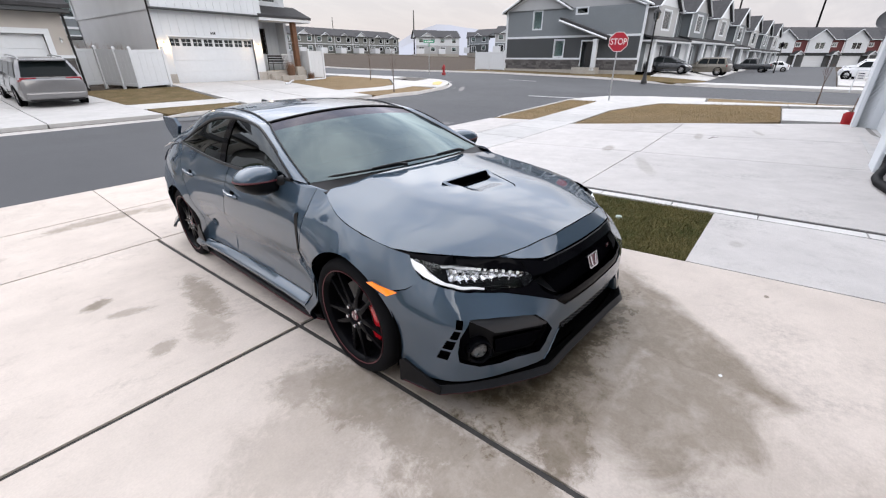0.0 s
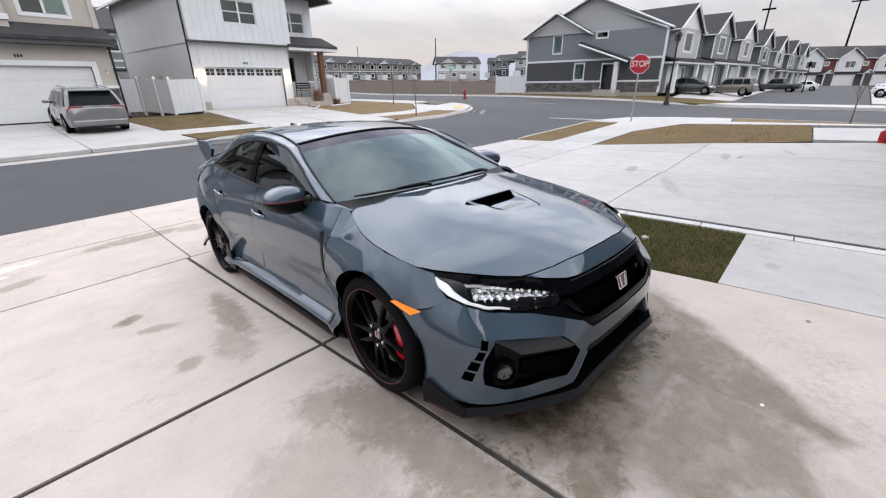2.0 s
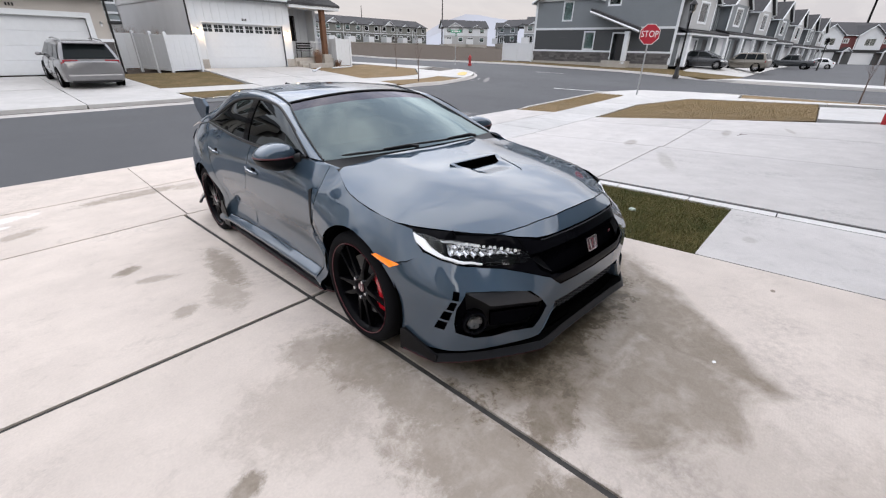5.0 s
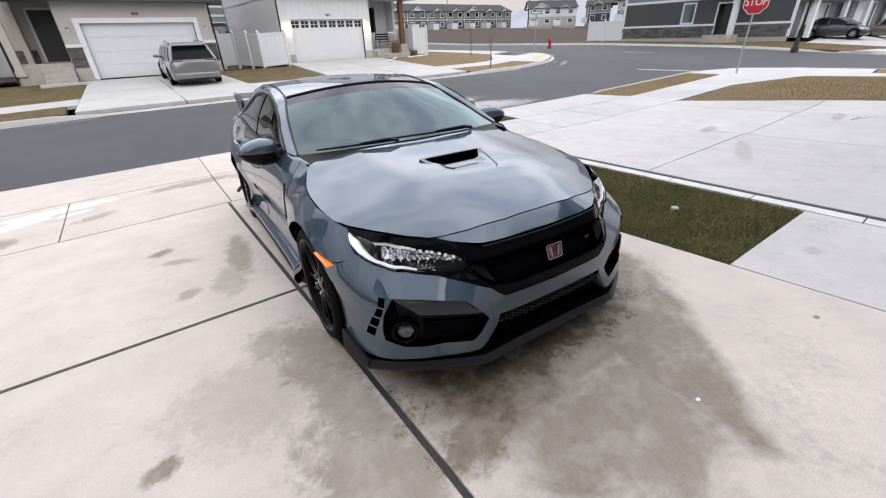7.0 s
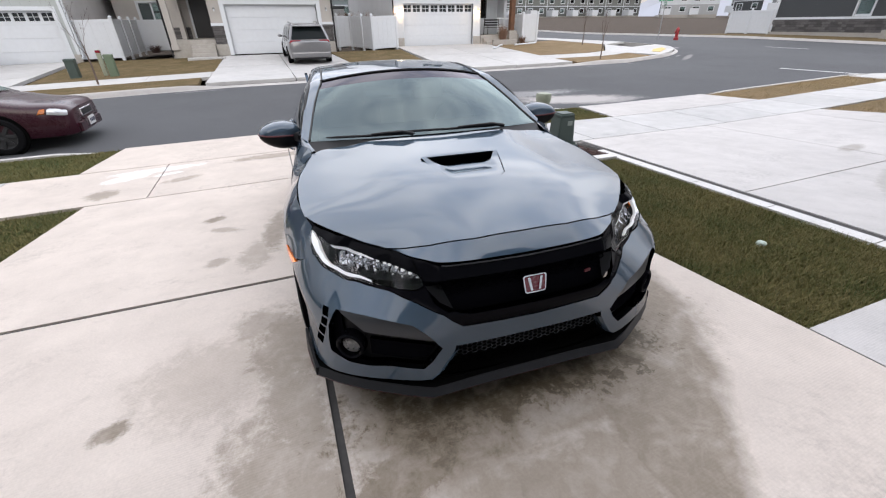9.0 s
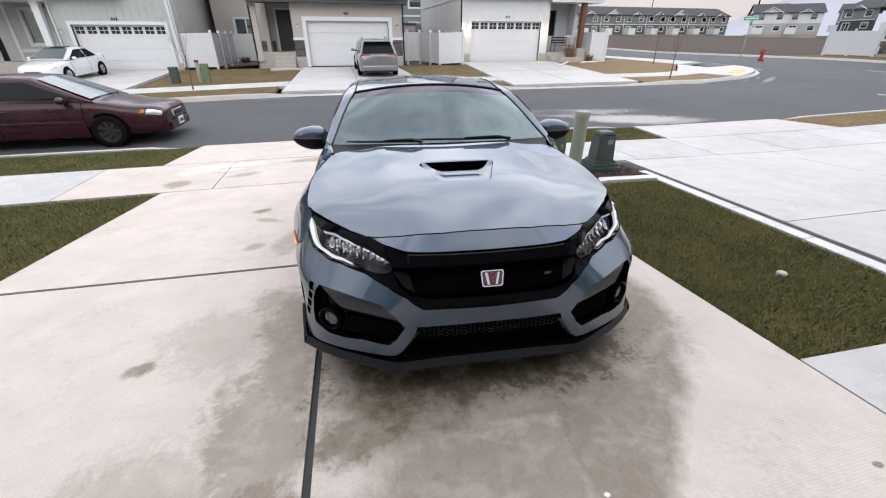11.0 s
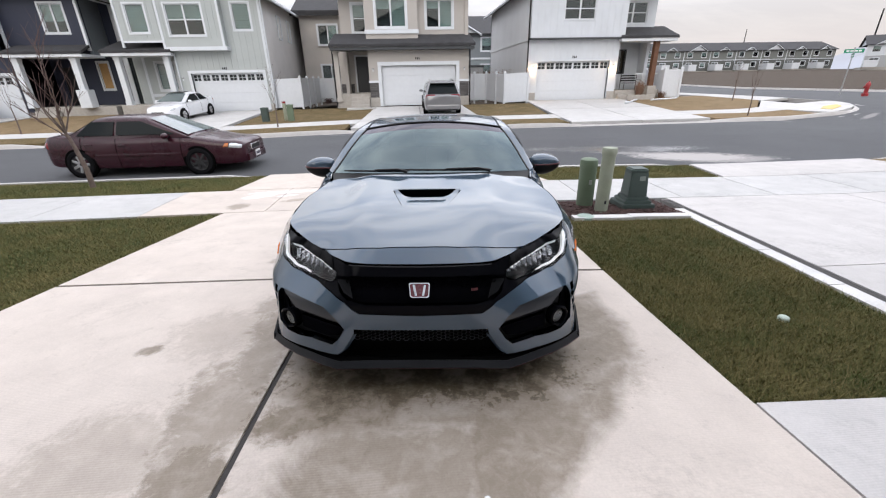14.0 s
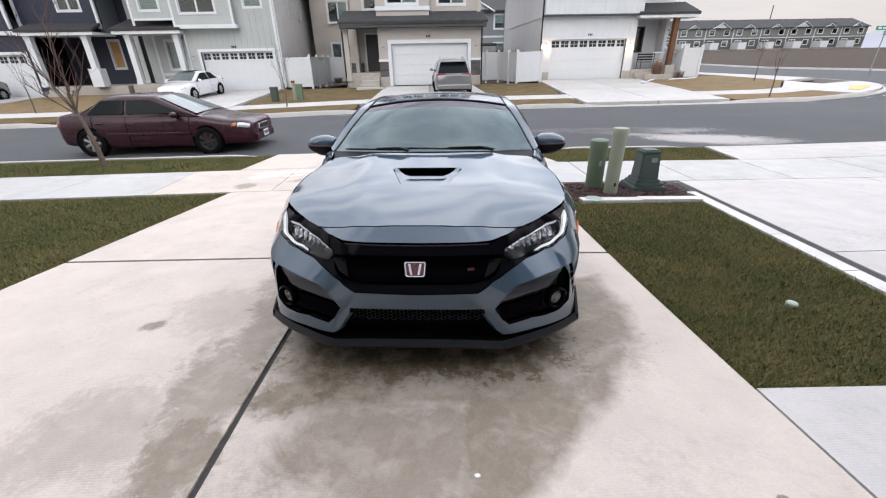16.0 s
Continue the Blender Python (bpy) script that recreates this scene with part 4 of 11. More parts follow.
def garage_door(parent, m, x0, x1, z0, z1, lights=8, mat=None, rows=4):
    """A sectional door: rows of panels with recessed joints and a top row of small windows."""
    door = part("garage_door", box((x0, 0.16, z0), (x1, 0.20, z1)), mat or M_vinyl, parent, "white sectional garage door", m=m)
    for r in range(rows):
        za, zb = z0 + (z1 - z0) * r / rows + 0.002, z0 + (z1 - z0) * (r + 1) / rows - 0.002
        if r == rows - 1 and lights:
            holes, w = [], (x1 - x0) / lights
            for k in range(lights):
                holes.append(rect(x0 + w * k + 0.06, x0 + w * (k + 1) - 0.06, za + 0.14, zb - 0.08))
            part("panel", plate(rect(x0 + 0.01, x1 - 0.01, za, zb), holes, 0.05, place=lambda u, v: Vector((u, 0.12, v))), mat or M_vinyl, door, m=m)
            for h in holes:
                (a, c), (b, _), (_, d), _ = h
                bm = box(((a + b) / 2 - 0.012, 0.13, c), ((a + b) / 2 + 0.012, 0.15, d))
                add_box(bm, (a, 0.13, (c + d) / 2 - 0.012), (b, 0.15, (c + d) / 2 + 0.012))
                part("muntin", bm, mat or M_vinyl, door, m=m)
                # opaque near-black pane, coloured for the unlit garage behind
                part("pane", box((a, 0.152, c), (b, 0.156, d)), M_void, door, "dark glazed light", m=m)
        else:
            part("panel", box((x0 + 0.01, 0.12, za), (x1 - 0.01, 0.17, zb), 0.006), mat or M_vinyl, door, m=m)
    return door


def wall(parent, m, x0, x1, z0, z1, holes, material, thick=0.13, name="wall", outline=None, label=""):
    return part(name, plate(outline or rect(x0, x1, z0, z1), [rect(*h) for h in holes], thick), material, parent, label, m=m)


def battens(parent, m, x0, x1, z0, z1, gap, material, skip=()):
    n = int((x1 - x0) / gap)
    for k in range(1, n + 1):
        x = x0 + (x1 - x0) * k / (n + 1)
        spans = [(z0, z1)]
        for a, b, c, d in skip:
            if a - 0.12 < x < b + 0.12:
                spans = [s for p, q in spans for s in ((p, min(q, c - 0.1)), (max(p, d + 0.1), q)) if s[1] - s[0] > 0.05]
        for p, q in spans:
            part("batten", box((x - 0.025, -0.02, p), (x + 0.025, 0.005, q)), material, parent, m=m)


def laps(parent, m, x0, x1, z0, z1, gap, material, skip=(), name="lap_siding"):
    """Overlapping boards, each tilted out at its foot."""
    bm = bmesh.new()
    n = max(1, int((z1 - z0) / gap))
    for k in range(n):
        a, b = z0 + (z1 - z0) * k / n, z0 + (z1 - z0) * (k + 1) / n
        spans = [(x0, x1)]
        for c, d, e, f in skip:
            if a < f + 0.08 and b > e - 0.08:
                spans = [s for p, q in spans for s in ((p, min(q, c - 0.09)), (max(p, d + 0.09), q)) if s[1] - s[0] > 0.03]
        for p, q in spans:
            v = [bm.verts.new(c) for c in ((p, -0.022, a), (q, -0.022, a), (q, -0.004, b), (p, -0.004, b), (p, 0.01, a), (q, 0.01, a))]
            bm.faces.new((v[0], v[1], v[2], v[3]))
            bm.faces.new((v[4], v[5], v[1], v[0]))
    return part(name, bm, material, parent, m=m)


def gable_roof(parent, m, x0, x1, y0, y1, z, rise, over=0.4, along="y", name="roof", material=None, gable=None, trim=True):
    """Two thick slopes with a ridge along y (into the house) or x, fascia boards and closed gables."""
    bm = bmesh.new()
    t = 0.16
    if along == "y":
        xm, run = (x0 + x1) / 2, (x1 - x0) / 2
        k = rise / run
        for s, xa in ((1, x0), (-1, x1)):
            a = [(xa - s * over, y0 - over, z - k * over), (xm, y0 - over, z + rise), (xm, y1 + over, z + rise), (xa - s * over, y1 + over, z - k * over)]
            lo = [bm.verts.new(p) for p in a]
            hi = [bm.verts.new((p[0], p[1], p[2] + t)) for p in a]
            bm.faces.new(lo), bm.faces.new(hi)
            for i in range(4):
                bm.faces.new((lo[i], lo[(i + 1) % 4], hi[(i + 1) % 4], hi[i]))
        ends = [[(x0, yy, z), (x1, yy, z), (xm, yy, z + rise)] for yy in (y0 + 0.02, y1 - 0.02)]
    else:
        ym, run = (y0 + y1) / 2, (y1 - y0) / 2
        k = rise / run
        for s, ya in ((1, y0), (-1, y1)):
            a = [(x0 - over, ya - s * over, z - k * over), (x0 - over, ym, z + rise), (x1 + over, ym, z + rise), (x1 + over, ya - s * over, z - k * over)]
            lo = [bm.verts.new(p) for p in a]
            hi = [bm.verts.new((p[0], p[1], p[2] + t)) for p in a]
            bm.faces.new(lo), bm.faces.new(hi)
            for i in range(4):
                bm.faces.new((lo[i], lo[(i + 1) % 4], hi[(i + 1) % 4], hi[i]))
        ends = [[(xx, y0, z), (xx, y1, z), (xx, ym, z + rise)] for xx in (x0 + 0.02, x1 - 0.02)]
    roof = part(name, bm, material or M_roof, parent, "dark shingled roof", m=m)
    for e in ends:
        bm = bmesh.new()
        f = bm.faces.new([bm.verts.new(p) for p in e])
        r = bmesh.ops.extrude_face_region(bm, geom=[f])
        d = Vector((0, 0.04, 0)) if along == "y" else Vector((0.04, 0, 0))
        for v in r["geom"]:
            if isinstance(v, bmesh.types.BMVert):
                v.co += d
        part("gable", bm, gable or M_white, parent, m=m)
    if trim:
        if along == "y":
            for s, xa in ((1, x0), (-1, x1)):
                xa2 = xa - s * over
                part("fascia", add_tube(bmesh.new(), [(xa2, y0 - over, z - k * over + 0.05), (xa2, y1 + over, z - k * over + 0.05)], 0.075, 6), M_trim, parent, m=m)
                part("fascia", add_tube(bmesh.new(), [(xa2, y0 - over - 0.02, z - k * over + 0.06), ((x0 + x1) / 2, y0 - over - 0.02, z + rise + 0.06)], 0.09, 4), M_trim, parent, m=m)
        else:
            for s, ya in ((1, y0), (-1, y1)):
                ya2 = ya - s * over
                part("fascia", add_tube(bmesh.new(), [(x0 - over, ya2, z - k * over + 0.05), (x1 + over, ya2, z - k * over + 0.05)], 0.075, 6), M_trim, parent, m=m)
                part("fascia", add_tube(bmesh.new(), [(x0 - over - 0.02, ya2, z - k * over + 0.06), (x0 - over - 0.02, (y0 + y1) / 2, z + rise + 0.06)], 0.09, 4), M_trim, parent, m=m)
    return roof


def shed_roof(parent, m, x0, x1, y0, y1, z0, z1, name="porch_roof", t=0.14, trim=None):
    """A lean-to slope from its eave (y0, z0) up to the wall (y1, z1), with mitred ends and a fascia."""
    bm = bmesh.new()
    a = [(x0, y0, z0), (x1, y0, z0), (x1 - 0.25, y1, z1), (x0 + 0.25, y1, z1)]
    lo, hi = [bm.verts.new(p) for p in a], [bm.verts.new((p[0], p[1], p[2] + t)) for p in a]
    bm.faces.new(lo), bm.faces.new(hi)
    for i in range(4):
        bm.faces.new((lo[i], lo[(i + 1) % 4], hi[(i + 1) % 4], hi[i]))
    r = part(name, bm, M_roof, parent, "dark shingled lean-to roof", m=m)
    part("soffit", box((x0 + 0.05, y0 + 0.04, z0 - 0.16), (x1 - 0.05, y1, z0 - 0.01)), trim or M_trim, parent, m=m)
    return r


def post(parent, m, x, y, z0, z1, w, material, name="porch_post", base=0.0):
    bm = box((x - w / 2, y - w / 2, z0), (x + w / 2, y + w / 2, z1), 0.012)
    if base:
        add_box(bm, (x - w / 2 - base, y - w / 2 - base, z0), (x + w / 2 + base, y + w / 2 + base, z0 + 0.22))
        add_box(bm, (x - w / 2 - base, y - w / 2 - base, z1 - 0.2), (x + w / 2 + base, y + w / 2 + base, z1))
    return part(name, bm, material, parent, m=m)


def downspout(parent, m, x, y, z0, z1, material, elbow=0.25):
    bm = add_tube(bmesh.new(), [(x, y, z1), (x, y, z0 + 0.2), (x, y - 0.08, z0 + 0.08), (x, y - elbow, z0 + 0.04)], 0.045, 8)
    return part("downspout", bm, material, parent, m=m)


def wall_lamp(parent, m, x, z, lit, y=0.0):
    lamp = part("wall_lamp", add_tube(bmesh.new(), [(x, y - 0.02, z + 0.12), (x, y - 0.12, z + 0.14), (x, y - 0.14, z + 0.06)], [0.02, 0.015, 0.07], 10), M_steel, parent, "lantern wall lamp", m=m)
    part("bulb", add_tube(bmesh.new(), [(x, y - 0.14, z + 0.05), (x, y - 0.14, z - 0.05)], [0.035, 0.03], 10), M_lampglow if lit else M_trim, lamp, m=m)
    if lit:
        lt = new("wall_lamp_light", bpy.data.lights.new("wall_lamp_light", "POINT"))
        lt.data.energy, lt.data.color, lt.data.shadow_soft_size = 30.0, (1.0, 0.62, 0.28), 0.06
        lt.matrix_world = parent.matrix_basis @ m @ Matrix.Translation((x, y - 0.16, z - 0.08))


def stones(parent, m, x0, x1, z0, z1, row=0.13, seed=1):
    """Courses of ledge stone of uneven length and depth."""
    rng = random.Random(seed)
    z = z0
    data = None
    while z < z1 - 0.03:
        h = min(row, z1 - z)
        x = x0
        while x < x1 - 0.02:
            w = min(rng.uniform(0.22, 0.55), x1 - x)
            if data is None:
                bm = box((0, 0, 0), (1, 1, 1))
                data = bpy.data.meshes.new("stone")
                bm.to_mesh(data)
                bm.free()
                data.materials.append(M_stone)
            ob = new("stone", data)
            ob.parent = parent
            d = rng.uniform(0.02, 0.06)
            ob.matrix_basis = m @ Matrix.Translation((x + 0.006, -d, z + 0.006)) @ Matrix.Diagonal((w - 0.012, d + 0.02, h - 0.012, 1))
            x += w
        z += h


def number_bars(parent, m, x, z, y=-0.03, n=3, h=0.12):
    bm = bmesh.new()
    for k in range(n):
        add_box(bm, (x + k * h * 0.85, y, z), (x + k * h * 0.85 + h * 0.5, y + 0.02, z + h))
    return part("number_plate", bm, M_black, parent, m=m)


# ---- white house on the corner ----
def white_house():
    h = thing("white_house", "white two-storey house with a double garage and brown porch post", "house", (9.85, 26.2, 0.2))
    m = Matrix.Identity(4)
    gx0, gx1 = 0.62, 5.32
    part(
        "wall", plate([(0, 0), (gx0, 0), (gx0, 2.32), (gx1, 2.32), (gx1, 0), (5.87, 0), (5.87, 3.62), (0, 3.62)], (), 0.2), M_white, h, m=m)
    battens(h, m, 0, 5.87, 2.45, 3.6, 0.42, M_white)
    part("foundation", box((-0.03, -0.04, -0.4), (gx0 - 0.04, 0.16, 0.5), 0.01), M_found, h, m=m)
    part("foundation", box((gx1 + 0.04, -0.04, -0.4), (5.9, 0.16, 0.5), 0.01), M_found, h, m=m)
    garage_door(h, m, gx0, gx1, 0.02, 2.32, 8)
    part("garage_trim", ring_frame(gx0, gx1, 0, 2.32, 0.07, -0.02, 0.12, 0), M_trim, h, m=m)
    for x in (0.3, 5.6):
        wall_lamp(h, m, x, 1.95, True)
    number_bars(h, m, 2.85, 2.5)
    up = pose(0, -0.35, 0)
    w1, w2 = (2.0, 3.9, 4.6, 5.75), (6.0, 7.85, 4.5, 5.7)
    wall(h, up, 0, 5.95, 3.62, 6.5, [w1], M_white, 0.2)
    battens(h, up, 0, 5.95, 3.7, 6.5, 0.42, M_white, [w1])
    part("drip_board", box((-0.02, -0.03, 3.55), (6.0, 0.38, 3.63)), M_dkgray, h, m=up)
    window(h, up, *w1, 2, 0.0, True, 0.06, trim_mat=M_white)
    up2 = pose(0, 0.9, 0)
    wall(h, up2, 5.95, 8.45, 3.62, 6.5, [w2], M_white, 0.2)
    battens(h, up2, 5.95, 8.45, 4.0, 6.5, 0.42, M_white, [w2])
    window(h, up2, *w2, 2, 0.0, True, 0.06, trim_mat=M_white)
    back = pose(0, 1.9, 0)
    wd = (6.5, 7.3, 1.6, 3.0)
    wall(h, back, 5.87, 8.45, 0.5, 3.7, [wd], M_white, 0.2)
    battens(h, back, 5.87, 8.45, 0.6, 3.6, 0.4, M_white, [wd])
    window(h, back, *wd, 1, 0.0, False, 0.06, M_black, M_black)
    part("porch_floor", box((5.9, -0.1, -0.3), (9.1, 1.9, 0.55), 0.015), M_found, h, "raised concrete porch floor", m=m)
    for k in range(3):
        part("step", box((6.0, -0.1 - 0.32 * (k + 1), -0.4), (7.5, -0.1 - 0.32 * k, 0.55 - 0.18 * (k + 1)), 0.012), M_found, h, m=m)
    part("step_wall", box((6.2, -1.25, -0.4), (8.0, -1.05, 0.28), 0.012), M_found, h, m=m)
    shed_roof(h, m, 5.7, 9.45, -0.45, 1.0, 3.55, 4.2, trim=M_trim)
    post(h, m, 8.25, -0.05, 0.75, 3.42, 0.3, M_wood, "porch_post")
    part("post_base", box((7.95, -0.35, -0.4), (8.55, 0.25, 0.78), 0.02), M_found, h, "concrete-capped post base", m=m)
    bm = bmesh.new()
    for k in range(14):
        add_box(bm, (7.35 + k * 0.11, 0.25, 0.6), (7.37 + k * 0.11, 0.27, 1.5))
    add_box(bm, (7.3, 0.23, 1.48), (8.9, 0.29, 1.54))
    part("railing", bm, M_trim, h, m=m)
    # side walls, back and roof
    part("wall", plate([(0.2, 0), (12, 0), (12, 6.5), (0, 6.5), (0, 3.63), (0.2, 3.63)], (), 0.2, place=lambda u, v: Vector((0, u, v)), into=lambda u, v: Vector((1, 0, 0))), M_stucco_white, h, m=m)
    part("wall", box((8.25, 1.0, 0), (8.45, 12, 6.5)), M_white, h, m=m)
    part("wall", box((0, 11.8, 0), (8.45, 12, 6.5)), M_white, h, m=m)
    part("wall", box((0.0, -0.15, 3.63), (0.2, 0.0, 6.5)), M_stucco_white, h, m=m)
    part("soffit", box((0.0, -0.34, 3.56), (5.95, 0.0, 3.62)), M_white, h, m=m)
    part("band", box((-0.035, -0.02, 3.52), (0.0, 12, 3.66)), M_stucco_white, h, m=m)
    gable_roof(h, m, 0, 8.45, -0.35, 12, 6.5, 2.2, 0.55, "y", gable=M_white)
    downspout(h, m, -0.05, -0.06, 0.0, 6.3, M_black)
    downspout(h, m, 8.5, 0.2, 0.6, 3.4, M_black)
    return h


# ---- beige stucco house ----
def beige_house():
    h = thing("beige_house", "beige stucco two-storey house with stone bases and a white garage door", "house", (0.04, 24.5, 0.18))
    m = Matrix.Identity(4)
    gx0, gx1 = 0.72, 5.05
    part("wall", plate([(0, 0), (gx0, 0), (gx0, 2.2), (gx1, 2.2), (gx1, 0), (5.8, 0), (5.8, 3.35), (0, 3.35)], (), 0.25), M_stucco, h, m=m)
    part("garage_trim", ring_frame(gx0, gx1, 0, 2.2, 0.2, -0.05, 0.1, 0), M_trim, h, "broad cream trim", m=m)
    garage_door(h, m, gx0, gx1, 0.02, 2.2, 0)
    for a, b in ((0.0, gx0 - 0.2), (gx1 + 0.2, 5.8)):
        part("foundation", box((a - 0.02, -0.06, -0.3), (b + 0.02, 0.1, 0.5), 0.01), M_found, h, m=m)
        st = part("stone_base", box((a, -0.02, 0.5), (b, 0.05, 1.3)), M_joint, h, "dark ledge stone", m=m)
        stones(st, m, a, b, 0.5, 1.3, 0.1, 3)
        part("stone_cap", box((a - 0.03, -0.09, 1.3), (b + 0.03, 0.06, 1.42)), M_trim, h, m=m)
        wall_lamp(h, m, (a + b) / 2, 1.95, False)
    number_bars(h, m, 2.7, 2.5, -0.03, 3, 0.11)
    shed_roof(h, m, -2.05, 6.1, -0.55, 0.5, 3.15, 3.75, "skirt_roof", trim=M_dkgray)
    # porch
    back = pose(0, 2.0, 0)
    dr = (-0.95, -0.02, 0.75, 2.85)
    wall(h, back, -1.9, 0.0, 0.5, 3.3, [dr], M_stucco, 0.2)
    part("door", box((dr[0] + 0.06, 0.05, dr[2]), (dr[1] - 0.06, 0.1, dr[3] - 0.06), 0.01), M_door_dark, h, "dark front door", m=back)
    part("door_frame", ring_frame(dr[0] + 0.06, dr[1] - 0.06, dr[2], dr[3] - 0.06, 0.09, -0.02, 0.05, 0), M_trim, h, m=back)
    st = part("stone_base", box((-1.9, -0.02, 0.5), (-1.1, 0.03, 1.25)), M_joint, h, m=back)
    stones(st, back, -1.9, -1.1, 0.5, 1.25, 0.11, 4)
    part("wall", box((-0.01, 0.25, 0.0), (0.2, 2.0, 3.3)), M_stucco, h, m=m)
    part("porch_floor", box((-2.0, 0.1, -0.3), (0.0, 2.0, 0.72), 0.015), M_found, h, m=m)
    for k in range(3):
        part("step", box((-1.1, 0.1 - 0.3 * (k + 1), -0.3), (-0.05, 0.1 - 0.3 * k, 0.72 - 0.19 * (k + 1)), 0.012), M_found, h, m=m)
    part("path_slab", box((-1.3, -1.3, -0.3), (0.3, -0.8, 0.0), 0.01), M_walk, h, m=m)
    post(h, m, -1.8, 0.15, 0.3, 3.05, 0.26, M_stucco, base=0.03)
    # upper floor
    for (x0, x1, y, holes, bl) in ((-1.49, 0.0, 0.9, [(-0.75, -0.05, 4.0, 5.4)], [(1, 0.45, True)]), (0.0, 2.9, -0.05, [(0.62, 2.25, 4.15, 5.5)], [(2, [0.35, 1.0], False)]), (2.9, 5.63, 0.35, [(3.42, 4.88, 4.15, 5.5)], [(2, [0.3, 1.0], False)])):
        mm = pose(0, y, 0)
        wall(h, mm, x0, x1, 3.2, 6.1, holes, M_stucco, 0.2)
        for ho, (n, b, mid) in zip(holes, bl):
            window(h, mm, *ho, n, b, mid, 0.11)
    part("band", box((-0.05, -0.12, 3.82), (2.95, 0.0, 4.02)), M_trim, h, m=m)
    part("wall", box((0.0, 0.15, 3.36), (0.2, 1.0, 6.1)), M_stucco, h, m=m)
    part("wall", box((2.7, 0.15, 3.36), (2.9, 0.35, 6.1)), M_stucco, h, m=m)
    part("wall", box((-1.5, 1.1, 0.5), (-1.3, 11.8, 6.1)), M_stucco, h, m=m)
    part("wall", box((5.6, 0.25, 0.0), (5.8, 11.8, 6.1)), M_stucco, h, m=m)
    part("wall", box((-1.5, 11.8, 0), (5.8, 12, 6.1)), M_stucco, h, m=m)
    gable_roof(h, m, -1.49, 5.8, 0.35, 12, 6.1, 1.9, 0.5, "x", gable=M_stucco)
    shed_roof(h, m, -1.75, 0.25, 0.3, 1.2, 5.95, 6.3, "upper_roof", trim=M_dkgray)
    downspout(h, m, 5.86, -0.05, 0.0, 3.2, M_black)
    downspout(h, m, -1.98, 0.1, 0.0, 3.1, M_black)
    part("rear_wing", box((-5.5, 9.0, 0.0), (-1.5, 16, 6.0)), M_stucco, h, "rear house wall beyond", m=m)
    for z0 in (1.3, 4.0):
        window(h, pose(0, 8.84, 0), -4.2, -2.8, z0, z0 + 1.3, 2, [0.0, 1.0], False, 0.09)
    part("rear_roof", box((-6.0, 8.5, 6.0), (-1.0, 16, 6.2)), M_roof, h, m=m)
    gable_roof(h, m, -5.5, -1.5, 9.0, 16, 6.1, 1.6, 0.5, "x", name="rear_roof", gable=M_stucco, trim=False)
    return h


